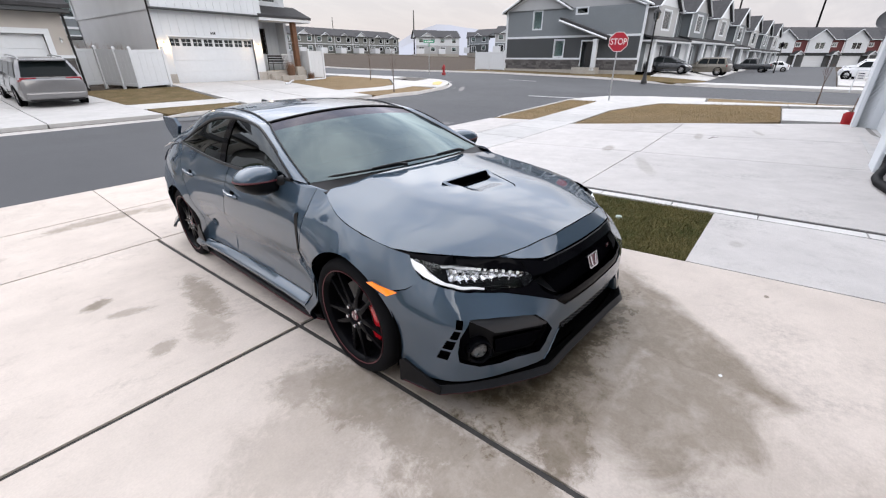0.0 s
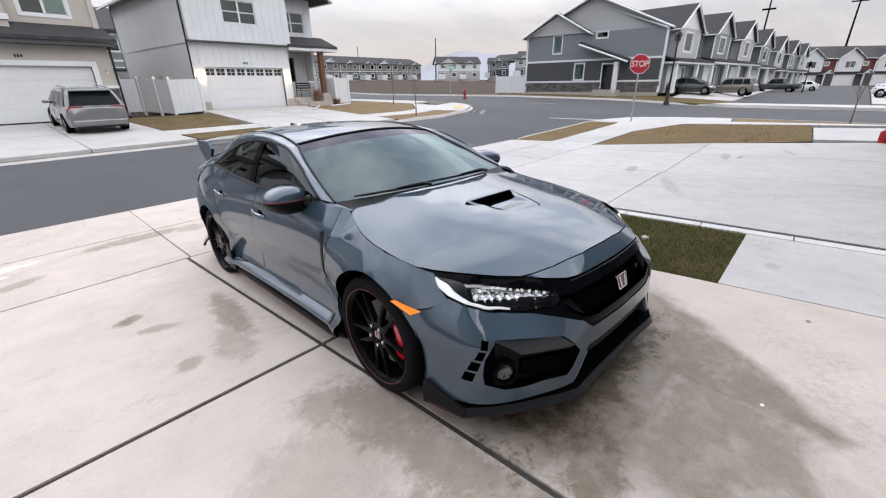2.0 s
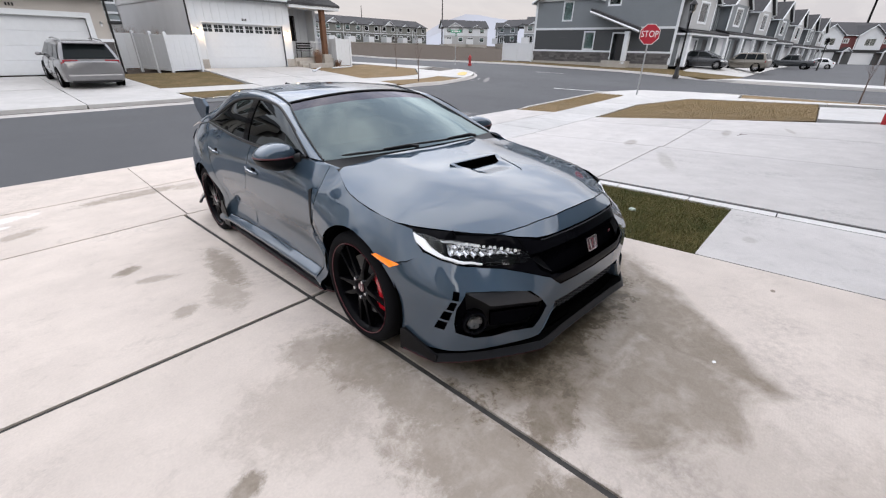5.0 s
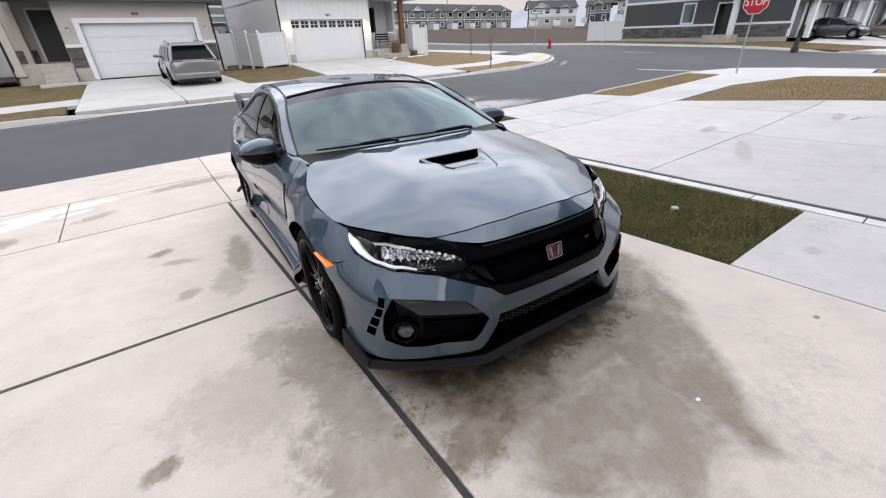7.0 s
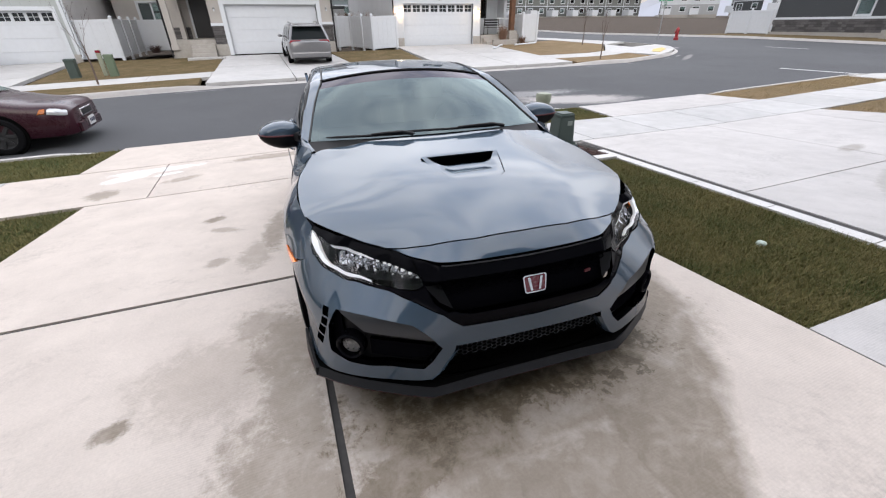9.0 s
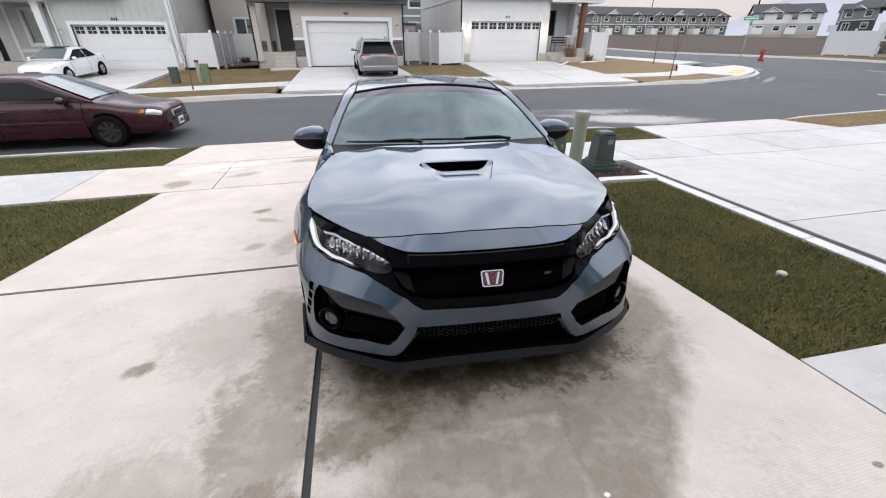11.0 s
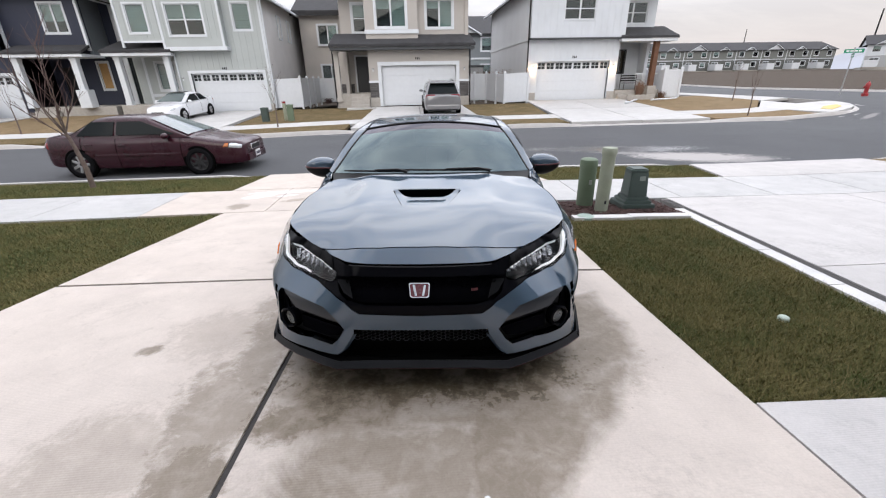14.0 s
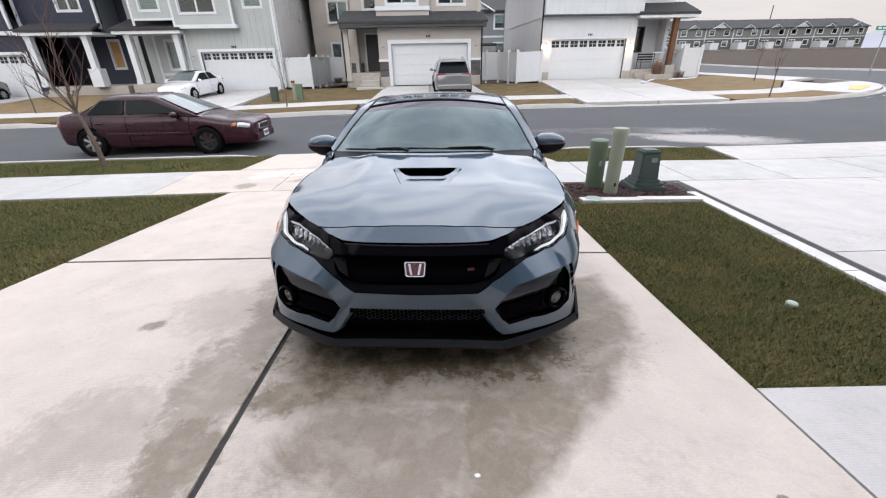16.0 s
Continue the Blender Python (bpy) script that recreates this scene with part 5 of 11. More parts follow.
# ---- pale grey house ----
def grey_house():
    h = thing("grey_house", "pale grey board-and-batten house with a white garage door", "house", (-11.3, 26.2, -0.05))
    m = Matrix.Identity(4)
    gx0, gx1 = 0.75, 4.9
    part("wall", plate([(0, 0.3), (gx0, 0.3), (gx0, 2.22), (gx1, 2.22), (gx1, 0.3), (5.3, 0.3), (5.3, 6.3), (0, 6.3)], [rect(3.75, 4.7, 4.5, 5.85)], 0.2), M_gray, h, m=m)
    battens(h, m, 0, 5.3, 2.45, 6.3, 0.36, M_gray, [(3.75, 4.7, 4.5, 5.85)])
    window(h, m, 3.75, 4.7, 4.5, 5.85, 1, 1.0)
    part("garage_trim", ring_frame(gx0, gx1, 0, 2.22, 0.16, -0.04, 0.12, 0), M_trim, h, m=m)
    garage_door(h, m, gx0, gx1, 0.02, 2.22, 8)
    number_bars(h, m, 2.6, 2.42)
    for a, b in ((0.0, gx0 - 0.16), (gx1 + 0.16, 5.32)):
        part("foundation", box((a, -0.03, -0.4), (b, 0.15, 0.42), 0.01), M_found, h, m=m)
    wall_lamp(h, m, 0.3, 1.9, False)
    part("corner_board", box((5.2, -0.03, 0.4), (5.33, 0.1, 6.3)), M_trim, h, m=m)
    bay = pose(0, -0.45, 0)
    w1, w2 = (-1.75, -0.75, 4.35, 5.75), (0.35, 2.25, 4.2, 5.75)
    wall(h, bay, -2.3, -0.1, 3.9, 6.3, [w1], M_gray, 0.2)
    wall(h, bay, -0.1, 3.2, 3.5, 6.3, [w2], M_gray, 0.2)
    battens(h, bay, -2.3, 3.2, 4.05, 6.3, 0.36, M_gray, [w1, w2])
    window(h, bay, *w1, 1, 1.0)
    window(h, bay, *w2, 2, [0.5, 0.5], True)
    part("band", box((-0.15, -0.05, 3.42), (3.3, 0.5, 3.62)), M_trim, h, m=bay)
    part("band", box((-2.35, -0.04, 3.85), (-0.1, 0.1, 3.95)), M_trim, h, m=bay)
    for x in (-2.3, -0.1, 3.15):
        part("corner_board", box((x - 0.06, -0.03, 3.6), (x + 0.06, 0.05, 6.3)), M_trim, h, m=bay)
    part("wall", box((3.0, -0.25, 3.5), (3.2, 0.0, 6.3)), M_gray, h, m=m)
    back = pose(0, 1.7, 0)
    wl_ = (-2.0, -0.95, 1.35, 2.9)
    wall(h, back, -3.3, 0.0, 0.5, 3.8, [wl_, (-0.75, -0.1, 0.6, 2.8)], M_gray, 0.2)
    window(h, back, *wl_, 1, 1.0, False, 0.12)
    part("door", box((-0.75, 0.06, 0.6), (-0.1, 0.12, 2.8), 0.01), M_door_dark, h, "dark front door", m=back)
    part("corner_board", box((-2.75, -0.03, 0.5), (-2.6, 0.05, 3.4)), M_trim, h, m=back)
    part("rail_band", box((-2.6, -0.03, 0.95), (-0.85, 0.03, 1.12)), M_trim, h, m=back)
    part("porch_floor", box((-3.5, -0.3, -0.4), (0.0, 1.7, 0.55), 0.015), M_found, h, m=m)
    part("step", box((-1.2, -0.62, -0.4), (0.0, -0.3, 0.3), 0.012), M_found, h, m=m)
    shed_roof(h, m, -3.7, 0.15, -0.55, 1.2, 3.35, 3.95, trim=M_trim)
    for x in (-3.05, -0.35):
        post(h, m, x, -0.1, 0.55, 3.2, 0.3, M_trim, base=0.02)
    part("wall", box((5.1, 0.2, 0.3), (5.3, 12.8, 6.3)), M_stucco_grey, h, m=m)
    part("wall", box((-3.3, 1.9, 0.3), (-3.1, 12.8, 6.3)), M_gray, h, m=m)
    part("wall", box((-3.3, 12.8, 0.3), (5.3, 13, 6.3)), M_gray, h, m=m)
    side = facing(5.3, 0, 0, 90)
    for x in (3.2, 5.6):
        window(h, facing(5.33, 0, 0, 90), x, x + 0.75, 4.3, 5.6, 1, 0.0, False, 0.05)
    gable_roof(h, m, -3.3, 5.3, -0.1, 13, 6.3, 2.2, 0.5, "y", gable=M_gray)
    downspout(h, m, 5.38, 0.05, 0.2, 6.1, M_trim)
    downspout(h, m, 0.08, -0.05, 0.5, 3.2, M_trim)
    return h


# ---- navy house ----
def navy_house():
    h = thing("navy_house", "navy blue house with white trim and a deep porch", "house", (-20.3, 26.2, -0.1))
    m = Matrix.Identity(4)
    part("wall", plate([(-5.2, 0.3), (-4.6, 0.3), (-4.6, 2.3), (-0.15, 2.3), (-0.15, 0.3), (0.4, 0.3), (0.4, 3.4), (-5.2, 3.4)], (), 0.2), M_navy, h, m=m)
    garage_door(h, m, -4.6, -0.15, 0.0, 2.3, 8)
    part("garage_trim", ring_frame(-4.6, -0.15, 0.0, 2.3, 0.16, -0.04, 0.1, 0), M_trim, h, m=m)
    back = pose(0, 2.4, 0)
    wb = (3.15, 3.75, 1.5, 3.05)
    wall(h, back, 0.4, 5.0, 0.5, 6.3, [wb, (0.9, 1.8, 0.6, 2.8)], M_navy, 0.2)
    window(h, pose(0.0, 2.4, 0), *wb, 1, 1.0, False, 0.1, boarded=M_wood_board)
    part("door", box((0.9, 0.06, 0.6), (1.8, 0.12, 2.8), 0.01), M_door_dark, h, m=back)
    part("porch_floor", box((0.4, 0.0, -0.4), (5.0, 2.4, 0.55), 0.015), M_found, h, m=m)
    for k in range(2):
        part("step", box((0.6, -0.32 * (k + 1), -0.4), (1.9, -0.32 * k, 0.55 - 0.19 * (k + 1)), 0.012), M_found, h, m=m)
    shed_roof(h, m, 0.1, 4.35, -0.5, 1.5, 3.4, 4.1, trim=M_trim)
    for x in (0.5, 3.6):
        post(h, m, x, -0.1, 0.55, 3.25, 0.32, M_trim, base=0.02)
    part("post_base", box((3.3, -0.4, 0.5), (3.95, 0.2, 1.5), 0.02), M_trim, h, m=m)
    wu = (2.15, 3.35, 4.55, 6.0)
    wall(h, pose(0, 0.6, 0), -0.2, 4.2, 3.9, 6.4, [wu], M_navy, 0.2)
    window(h, pose(0, 0.6, 0), *wu, 2, [0.6, 0.6], False, 0.1)
    wall(h, pose(0, -0.1, 0), -5.2, -0.2, 3.4, 6.4, [(-3.4, -1.6, 4.4, 5.8)], M_navy, 0.2)
    window(h, pose(0, -0.1, 0), -3.4, -1.6, 4.4, 5.8, 2, 0.5)
    for x, y in ((-0.2, 0.55), (4.15, 0.55), (-0.25, -0.15)):
        part("corner_board", box((x - 0.07, y - 0.03, 3.6), (x + 0.07, y + 0.1, 6.4)), M_trim, h, m=m)
    for z in (3.3,):
        part("band", box((-5.2, -0.14, z), (0.4, -0.05, z + 0.2)), M_trim, h, m=m)
    part("wall", box((4.0, 0.8, 3.4), (4.2, 2.4, 6.4)), M_midgray, h, m=m)
    part("wall", box((4.8, 2.6, 0.3), (5.0, 12.8, 6.4)), M_midgray, h, m=m)
    part("wall", box((-5.2, 12.8, 0.3), (5.0, 13, 6.4)), M_navy, h, m=m)
    part("wall", box((-5.2, 0.2, 0.3), (-5.0, 12.8, 6.4)), M_navy, h, m=m)
    part("corner_board", box((4.75, 2.36, 0.5), (5.03, 2.45, 6.4)), M_trim, h, m=m)
    gable_roof(h, m, -5.2, 5.0, 0.0, 13, 6.4, 2.3, 0.5, "y", gable=M_navy)
    return h


M_wood_board = surface("pale_wood_board", (0.42, 0.25, 0.10), 0.7, var=0.15)
white_house()
beige_house()
grey_house()
navy_house()


# ---- neighbour's house beside us: garage front and one sided wall ----
def neighbour_house():
    h = thing("neighbour_house", "blue-grey lap-sided house with a white garage surround", "house", pose(8.80, -1.50, -0.01, 0, 0, -2.7))
    f = facing(0, 0, 0, 180)        # faces the street (+y); local x runs to -x
    gx0, gx1 = -5.50, -0.55
    part("wall", plate([(-6.1, -0.2), (gx0, -0.2), (gx0, 2.35), (gx1, 2.35), (gx1, -0.2), (0, -0.2), (0, 6.2), (-6.1, 6.2)], (), 0.2), M_bluegray, h, m=f)
    part("garage_pillar", box((gx1, -0.10, -0.15), (0.06, 0.42, 2.75), 0.01), M_trim, h, "white boxed garage pillar", m=f)
    part("garage_pillar", box((-6.15, -0.10, -0.15), (gx0, 0.42, 2.75), 0.01), M_trim, h, m=f)
    part("garage_lintel", box((gx0, -0.08, 2.35), (gx1, 0.42, 2.75)), M_trim, h, m=f)
    garage_door(h, f @ Matrix.Translation((0, 0.24, 0)), gx0, gx1, 0.0, 2.35, 8)
    part("threshold", box((gx0, -0.02, -0.2), (gx1, 0.45, 0.0)), M_walk, h, m=f)
    s = facing(0, 0, 0, -90)        # faces us (-x); local x runs to -y
    part("wall", box((0.02, 0.0, 0.10), (11, 0.2, 6.2)), M_bluegray, h, m=s)
    boards = part("siding", box((0.0, 0.0, 0.25), (0.01, 0.02, 0.30)), M_bluegray, h, m=s)
    for k in range(27):
        z = 0.37 + k * 0.205
        bm = bmesh.new()
        v = [bm.verts.new(c) for c in ((0.09, -0.028, z), (11, -0.028, z), (11, -0.008, z + 0.21), (0.09, -0.008, z + 0.21), (0.09, 0.01, z), (11, 0.01, z))]
        bm.faces.new((v[0], v[1], v[2], v[3]))
        bm.faces.new((v[4], v[5], v[1], v[0]))
        part("board", bm, M_bluegray, boards, m=s)
    part("skirt_board", box((-0.02, -0.04, 0.13), (11, 0.0, 0.37)), M_trim, h, "white skirt board", m=s)
    part("foundation", box((0.0, 0.0, -0.5), (11, 0.2, 0.15)), M_found, h, m=s)
    part("corner_board", box((-0.09, -0.045, 0.05), (0.10, 0.03, 6.2), 0.006), M_trim, h, m=s)
    part("downspout", box((-0.06, -0.13, 0.27), (0.06, -0.05, 6.1), 0.012), M_trim, h, "white square downspout", m=s)
    bm = bmesh.new()
    for k in range(9):
        add_box(bm, (0.10, -0.052, 0.75 + k * 0.22), (0.115, -0.04, 0.86 + k * 0.22))
    part("flashing", bm, M_midgray, h, m=s)
    pts = [(0.0, -0.09, 0.30), (0.0, -0.09, 0.20), (0.0, -0.13, 0.11), (-0.02, -0.24, 0.07), (-0.06, -0.42, 0.065), (-0.13, -0.80, 0.065), (-0.14, -1.15, 0.065), (-0.05, -1.70, 0.075), (0.15, -2.25, 0.08), (0.6, -2.85, 0.11)]
    bm = bmesh.new()
    fine, rad = [], []
    for a, b in zip(pts, pts[1:]):
        n = max(2, int(math.dist(a, b) / 0.011))
        for k in range(n):
            q = k / n
            fine.append(tuple(a[i] + (b[i] - a[i]) * q for i in range(3)))
            rad.append(0.055 if len(rad) % 2 else 0.048)
    add_tube(bm, fine, rad, 14)
    part("drain_hose", bm, M_plastic, h, "black corrugated drain hose", smooth=40, m=s)
    part("wall", box((-6.0, -12, 0), (6.2, -11.8, 6.2)), M_bluegray, h)
    part("wall", box((5.9, -12, 0), (6.1, -0.2, 6.2)), M_bluegray, h)
    shed_roof(h, f, -6.4, 0.3, -0.62, 0.2, 3.25, 3.6, "garage_roof")
    gable_roof(h, Matrix.Identity(4), 0, 6.1, -12, 0, 6.2, 1.8, 0.45, "y", gable=M_bluegray)
    wall_lamp(h, f, -0.25, 2.45, False, -0.10)
    return h


neighbour_house()


# ---- unseen plain houses added behind the camera, to close the place and darken reflections ----
def plain_house(x0, x1, y0, y1, material, z0=0.25, top=6.2):
    h = thing("house_behind", "unseen plain grey sided house with a white garage door, added to shape reflections", "house", ((x0 + x1) / 2, y1, z0))
    w, d = (x1 - x0) / 2, y1 - y0
    f = facing(0, 0, 0, 180)
    part("wall", plate([(-w, -0.4), (-2.45, -0.4), (-2.45, 2.2), (2.45, 2.2), (2.45, -0.4), (w, -0.4), (w, top), (-w, top)], (), 0.2), material, h, m=f)
    garage_door(h, f, -2.45, 2.45, -0.15, 2.2, 8)
    for a, b in (((-w, -d, -0.4), (-w + 0.2, -0.2, top)), ((w - 0.2, -d, -0.4), (w, -0.2, top)), ((-w, -d, -0.4), (w, -d + 0.2, top))):
        part("wall", box(a, b), material, h)
    gable_roof(h, Matrix.Identity(4), -w, w, -d, 0, top, 2.2, 0.45, "y", gable=material)


# height and width chosen to block sky from the car's front
plain_house(-2.6, 7.9, -16, -4.7, M_midgray, 0.25, 7.2)
plain_house(-13.5, -5.2, -14, -2.2, M_gray)


# ---- townhouse row across the side street ----
def town_end():
    h = thing("corner_townhouse", "two-tone grey corner townhouse with white trim and stone base", "townhouse", (41.0, 23.0, 0.30))
    s = facing(0, 0, 0, -90)    # faces -x; local x runs from y=23 down to y=9.7
    L = 13.0
    wl_, wu, wt_, dr = (5.25, 6.15, 1.35, 2.75), (2.85, 3.7, 3.75, 5.25), (7.05, 8.05, 4.85, 5.3), (7.95, 9.3, 0.5, 2.6)
    wall(h, s, 0, L, 0.2, 3.0, [wl_, dr], M_dkgray, 0.2)
    wall(h, s, 0, L, 3.0, 5.35, [wu, wt_], M_midgray, 0.2)
    laps(h, s, 0.1, L - 0.1, 1.25, 2.95, 0.2, M_dkgray, [wl_, dr])
    laps(h, s, 0.1, L - 0.1, 3.15, 5.3, 0.2, M_midgray, [wu, wt_])
    window(h, s, *wl_, 1, 1.0)
    window(h, s, *wu, 1, 1.0)
    window(h, s, *wt_, 1, 0.0)
    part("door", box((dr[0] + 0.3, 0.3, 0.5), (dr[1], 0.36, 2.6)), M_door_dark, h, m=s)
    part("door_frame", ring_frame(*dr, 0.12, -0.04, 0.05, 0), M_trim, h, m=s)
    part("band", box((-0.03, -0.05, 2.95), (L + 0.03, 0.0, 3.13)), M_trim, h, m=s)
    part("band", box((-0.03, -0.06, 1.1), (7.9, 0.0, 1.25)), M_trim, h, m=s)
    part("band", box((9.4, -0.06, 1.1), (L + 0.03, 0.0, 1.25)), M_trim, h, m=s)
    for a, b, sd in ((0, 7.9, 11), (9.45, L, 12)):
        st = part("stone_base", box((a, -0.02, 0.25), (b, 0.04, 1.1)), M_joint, h, "grey ledge stone", m=s)
        stones(st, s, a, b, 0.25, 1.1, 0.17, sd)
    part("foundation", box((0, -0.03, -0.5), (L, 0.1, 0.25)), M_found, h, m=s)
    post(h, s, 9.45, -0.9, 0.2, 2.75, 0.34, M_trim, base=0.03)
    part("porch_floor", box((7.6, -1.1, -0.4), (9.8, 0.0, 0.45)), M_found, h, m=s)
    bm = bmesh.new()
    a = [(6.0, -1.2, 4.3), (6.0, 0.0, 4.3), (10.4, 0.0, 2.75), (10.4, -1.2, 2.75)]
    lo, hi = [bm.verts.new(p) for p in a], [bm.verts.new((p[0], p[1], p[2] + 0.26)) for p in a]
    bm.faces.new(lo), bm.faces.new(hi)
    for i in range(4):
        bm.faces.new((lo[i], lo[(i + 1) % 4], hi[(i + 1) % 4], hi[i]))
    part("porch_roof", bm, M_roof, h, m=s)
    part("porch_fascia", add_tube(bmesh.new(), [(5.95, -1.22, 4.30), (10.45, -1.22, 2.72)], 0.085, 4), M_trim, h, m=s)
    for x in (0.0, L):
        part("corner_board", box((x - 0.1, -0.045, 0.25), (x + 0.1, 0.02, 5.35)), M_trim, h, m=s)
    # bay with its own gable and the main gable behind
    gable_roof(h, s, 0.0, 6.3, -0.15, 10, 5.35, 1.75, 0.35, "y", name="bay_roof", gable=M_ltgray)
    gable_roof(h, s, 0.0, L, 0.3, 10, 5.35, 2.9, 0.4, "y", gable=M_ltgray)
    part("wall", box((0, 0.2, 0.2), (0.2, 10, 5.35)), M_midgray, h, m=s)
    part("wall", box((0, 9.8, 0.2), (L, 10, 5.35)), M_midgray, h, m=s)
    return h


town_end()


def town_unit(x, y, z, k):
    """A narrow unit whose garage faces the lane (-y)."""
    up = (M_ltgray, M_midgray)[k % 2]
    h = thing("townhouse", "grey townhouse with a steep gable and white garage door", "townhouse", pose(x, y, z, 0, 0, -7.2) @ Matrix.Diagonal((1.42, 1.0, 0.92, 1.0)), "townhouses along the lane")
    m = Matrix.Identity(4)
    W = 6.6
    part("wall", plate([(0, 0), (0.9, 0), (0.9, 2.3), (3.6, 2.3), (3.6, 0), (W, 0), (W, 3.0), (0, 3.0)], [rect(4.6, 5.5, 0.3, 2.4)], 0.2), M_midgray, h, m=m)
    garage_door(h, m, 0.9, 3.6, 0, 2.3, 0)
    part("garage_trim", ring_frame(0.9, 3.6, 0, 2.3, 0.14, -0.03, 0.1, 0), M_trim, h, m=m)
    part("door", box((4.6, 0.08, 0.3), (5.5, 0.14, 2.4)), M_door_dark, h, m=m)
    w1, w2 = (1.4, 2.6, 3.7, 5.2), (4.7, 5.6, 3.8, 5.2)
    b1, b2 = pose(0, -0.7, 0), pose(0, 0.3, 0)
    wall(h, b1, 0.2, 3.8, 3.1, 5.6, [w1], up, 0.2)
    wall(h, b2, 3.8, W, 3.0, 5.6, [w2], M_dkgray if k % 3 == 1 else M_midgray, 0.2)
    for mm, w in ((b1, w1), (b2, w2)):
        window(h, mm, *w, 1, 0.6, False, 0.14)
    for xx in (0.2, 3.75):
        part("corner_board", box((xx - 0.09, -0.73, 3.1), (xx + 0.09, -0.66, 5.6)), M_trim, h, m=m)
    for xx in (0.2, 3.6):
        part("wall", box((xx, -0.7, 3.1), (xx + 0.2, 0.4, 5.6)), up, h, m=m)
    shed_roof(h, m, -0.1, W + 0.1, -1.2, 0.2, 2.75, 3.15, "skirt_roof")
    for xx in (0.3, 3.95):
        post(h, m, xx, -0.9, 0, 2.6, 0.28, M_trim)
    gable_roof(h, m, 0.2, 3.8, -0.7, 5, 5.6, 1.9, 0.3, "y", name="bay_roof", gable=M_ltgray if k % 2 else M_trim)
    gable_roof(h, m, 0, W, 0.3, 12, 5.6, 2.4, 0.3, "x", gable=M_midgray)
    part("wall", box((0, 0.2, 0), (0.2, 12, 5.6)), M_midgray, h, m=m)
    part("wall", box((W - 0.2, 0.2, 0), (W, 12, 5.6)), M_midgray, h, m=m)
    return h


for k in range(7):
    x, y = 41.3 + k * 9.45, 10.0 - k * 1.2
    town_unit(x, y, far_land(x + 3, min(y, 9) - 1) + 0.05, k)


def red_unit(x, y, z, k):
    h = thing("red_townhouse", "white and dark red townhouse with a dark gabled roof", "townhouse", pose(x, y, z, 0, 0, 37.0) @ Matrix.Diagonal((1.0, 0.94, 0.90, 1.0)), "red and white townhouses")
    s = facing(0, 0, 0, -90)
    W = 8.0
    part("wall", plate([(0, 0), (0.8, 0), (0.8, 2.4), (5.4, 2.4), (5.4, 0), (W, 0), (W, 3.0), (0, 3.0)], [rect(6.2, 7.1, 0.1, 2.3)], 0.2), M_dkgray, h, m=s)
    garage_door(h, s, 0.8, 5.4, 0, 2.4, 0)
    part("door", box((6.2, 0.08, 0.1), (7.1, 0.14, 2.3)), M_door_dark, h, m=s)
    b = pose(0, 0, 0)
    w1, w2 = (2.2, 4.2, 3.8, 5.1), (6.2, 7.1, 4.3, 5.0)
    sm = s @ pose(0, -0.4, 0)
    wall(h, sm, 0.6, 5.6, 3.0, 5.8, [w1], M_white, 0.2)
    window(h, sm, *w1, 2, 0.0, False, 0.08)
    wall(h, s, 5.6, W, 3.0, 5.8, [w2], M_red, 0.2)
    window(h, s, *w2, 2, 0.0, False, 0.12)
    wall(h, s, 0, 0.6, 3.0, 5.8, [], M_red, 0.2)
    gable_roof(h, s, 0.6, 5.6, -0.4, 5, 5.8, 1.9, 0.3, "y", name="bay_roof", gable=M_white)
    gable_roof(h, s, 0, W, 0.0, 11, 5.8, 2.6, 0.3, "x", gable=M_dkgray)
    gable_roof(h, s, 5.8, 7.6, -1.2, 0.2, 2.6, 0.7, 0.15, "y", name="porch_gable", gable=M_white)
    post(h, s, 6.0, -1.1, 0, 2.6, 0.22, M_trim)
    return h


for k in range(6):
    red_unit(114.3 + k * 4.55, 3.1 - k * 6.0, -0.1, k)


# ---- rows beyond the open land ----
def row_unit(x, y, z, turn, wide, low, high, k, group):
    h = thing("row_house", "grey-green two-storey row house with a dark roof", "row house", pose(x, y, z + 0.55, 0, 0, turn) @ Matrix.Diagonal((1.0, 1.0, 0.86, 1.0)), group)
    m = Matrix.Identity(4)
    w1, w2, w3, w4 = (1.0, 2.6, 0.3, 2.3), (wide - 2.6, wide - 1.2, 1.0, 2.3), (1.0, 2.4, 3.9, 5.3), (wide - 2.6, wide - 1.2, 3.9, 5.3)
    wall(h, m, 0, wide, 0, 3.0, [w1, w2], low, 0.2)
    wall(h, m, 0, wide, 3.0, 5.8, [w3, w4], high, 0.2)
    for w in (w1, w2, w3, w4):
        window(h, m, *w, 2 if w[1] - w[0] > 1.5 else 1, 0.0 if w is w1 else 0.6, False, 0.14)
    part("foundation", box((0.02, 0.02, -2.4), (wide - 0.02, 11, -0.002)), M_found, h, m=m)
    part("band", box((0, -0.06, 2.92), (wide, 0.0, 3.12)), M_trim, h, m=m)
    part("corner_board", box((-0.08, -0.06, 0), (0.08, 0.03, 5.8)), M_trim, h, m=m)
    gable_roof(h, m, 0, wide, 0, 11, 5.8, 2.5, 0.4, "x", gable=high, trim=False)
    g = wide * (0.6 if k % 3 == 2 else 0.34)
    c = wide * 0.5
    gable_roof(h, m, c - g / 2, c + g / 2, -0.25, 3, 5.7, g * 0.32, 0.25, "y", name="dormer_roof", gable=M_white)
    part("patio_fence", box((-0.08, -2.6, 0), (0.08, 0, 1.8)), M_vinyl, h, m=m)
    part("patio_fence", box((-0.08, -2.7, 0), (2.2, -2.55, 1.8)), M_vinyl, h, m=m)
    return h


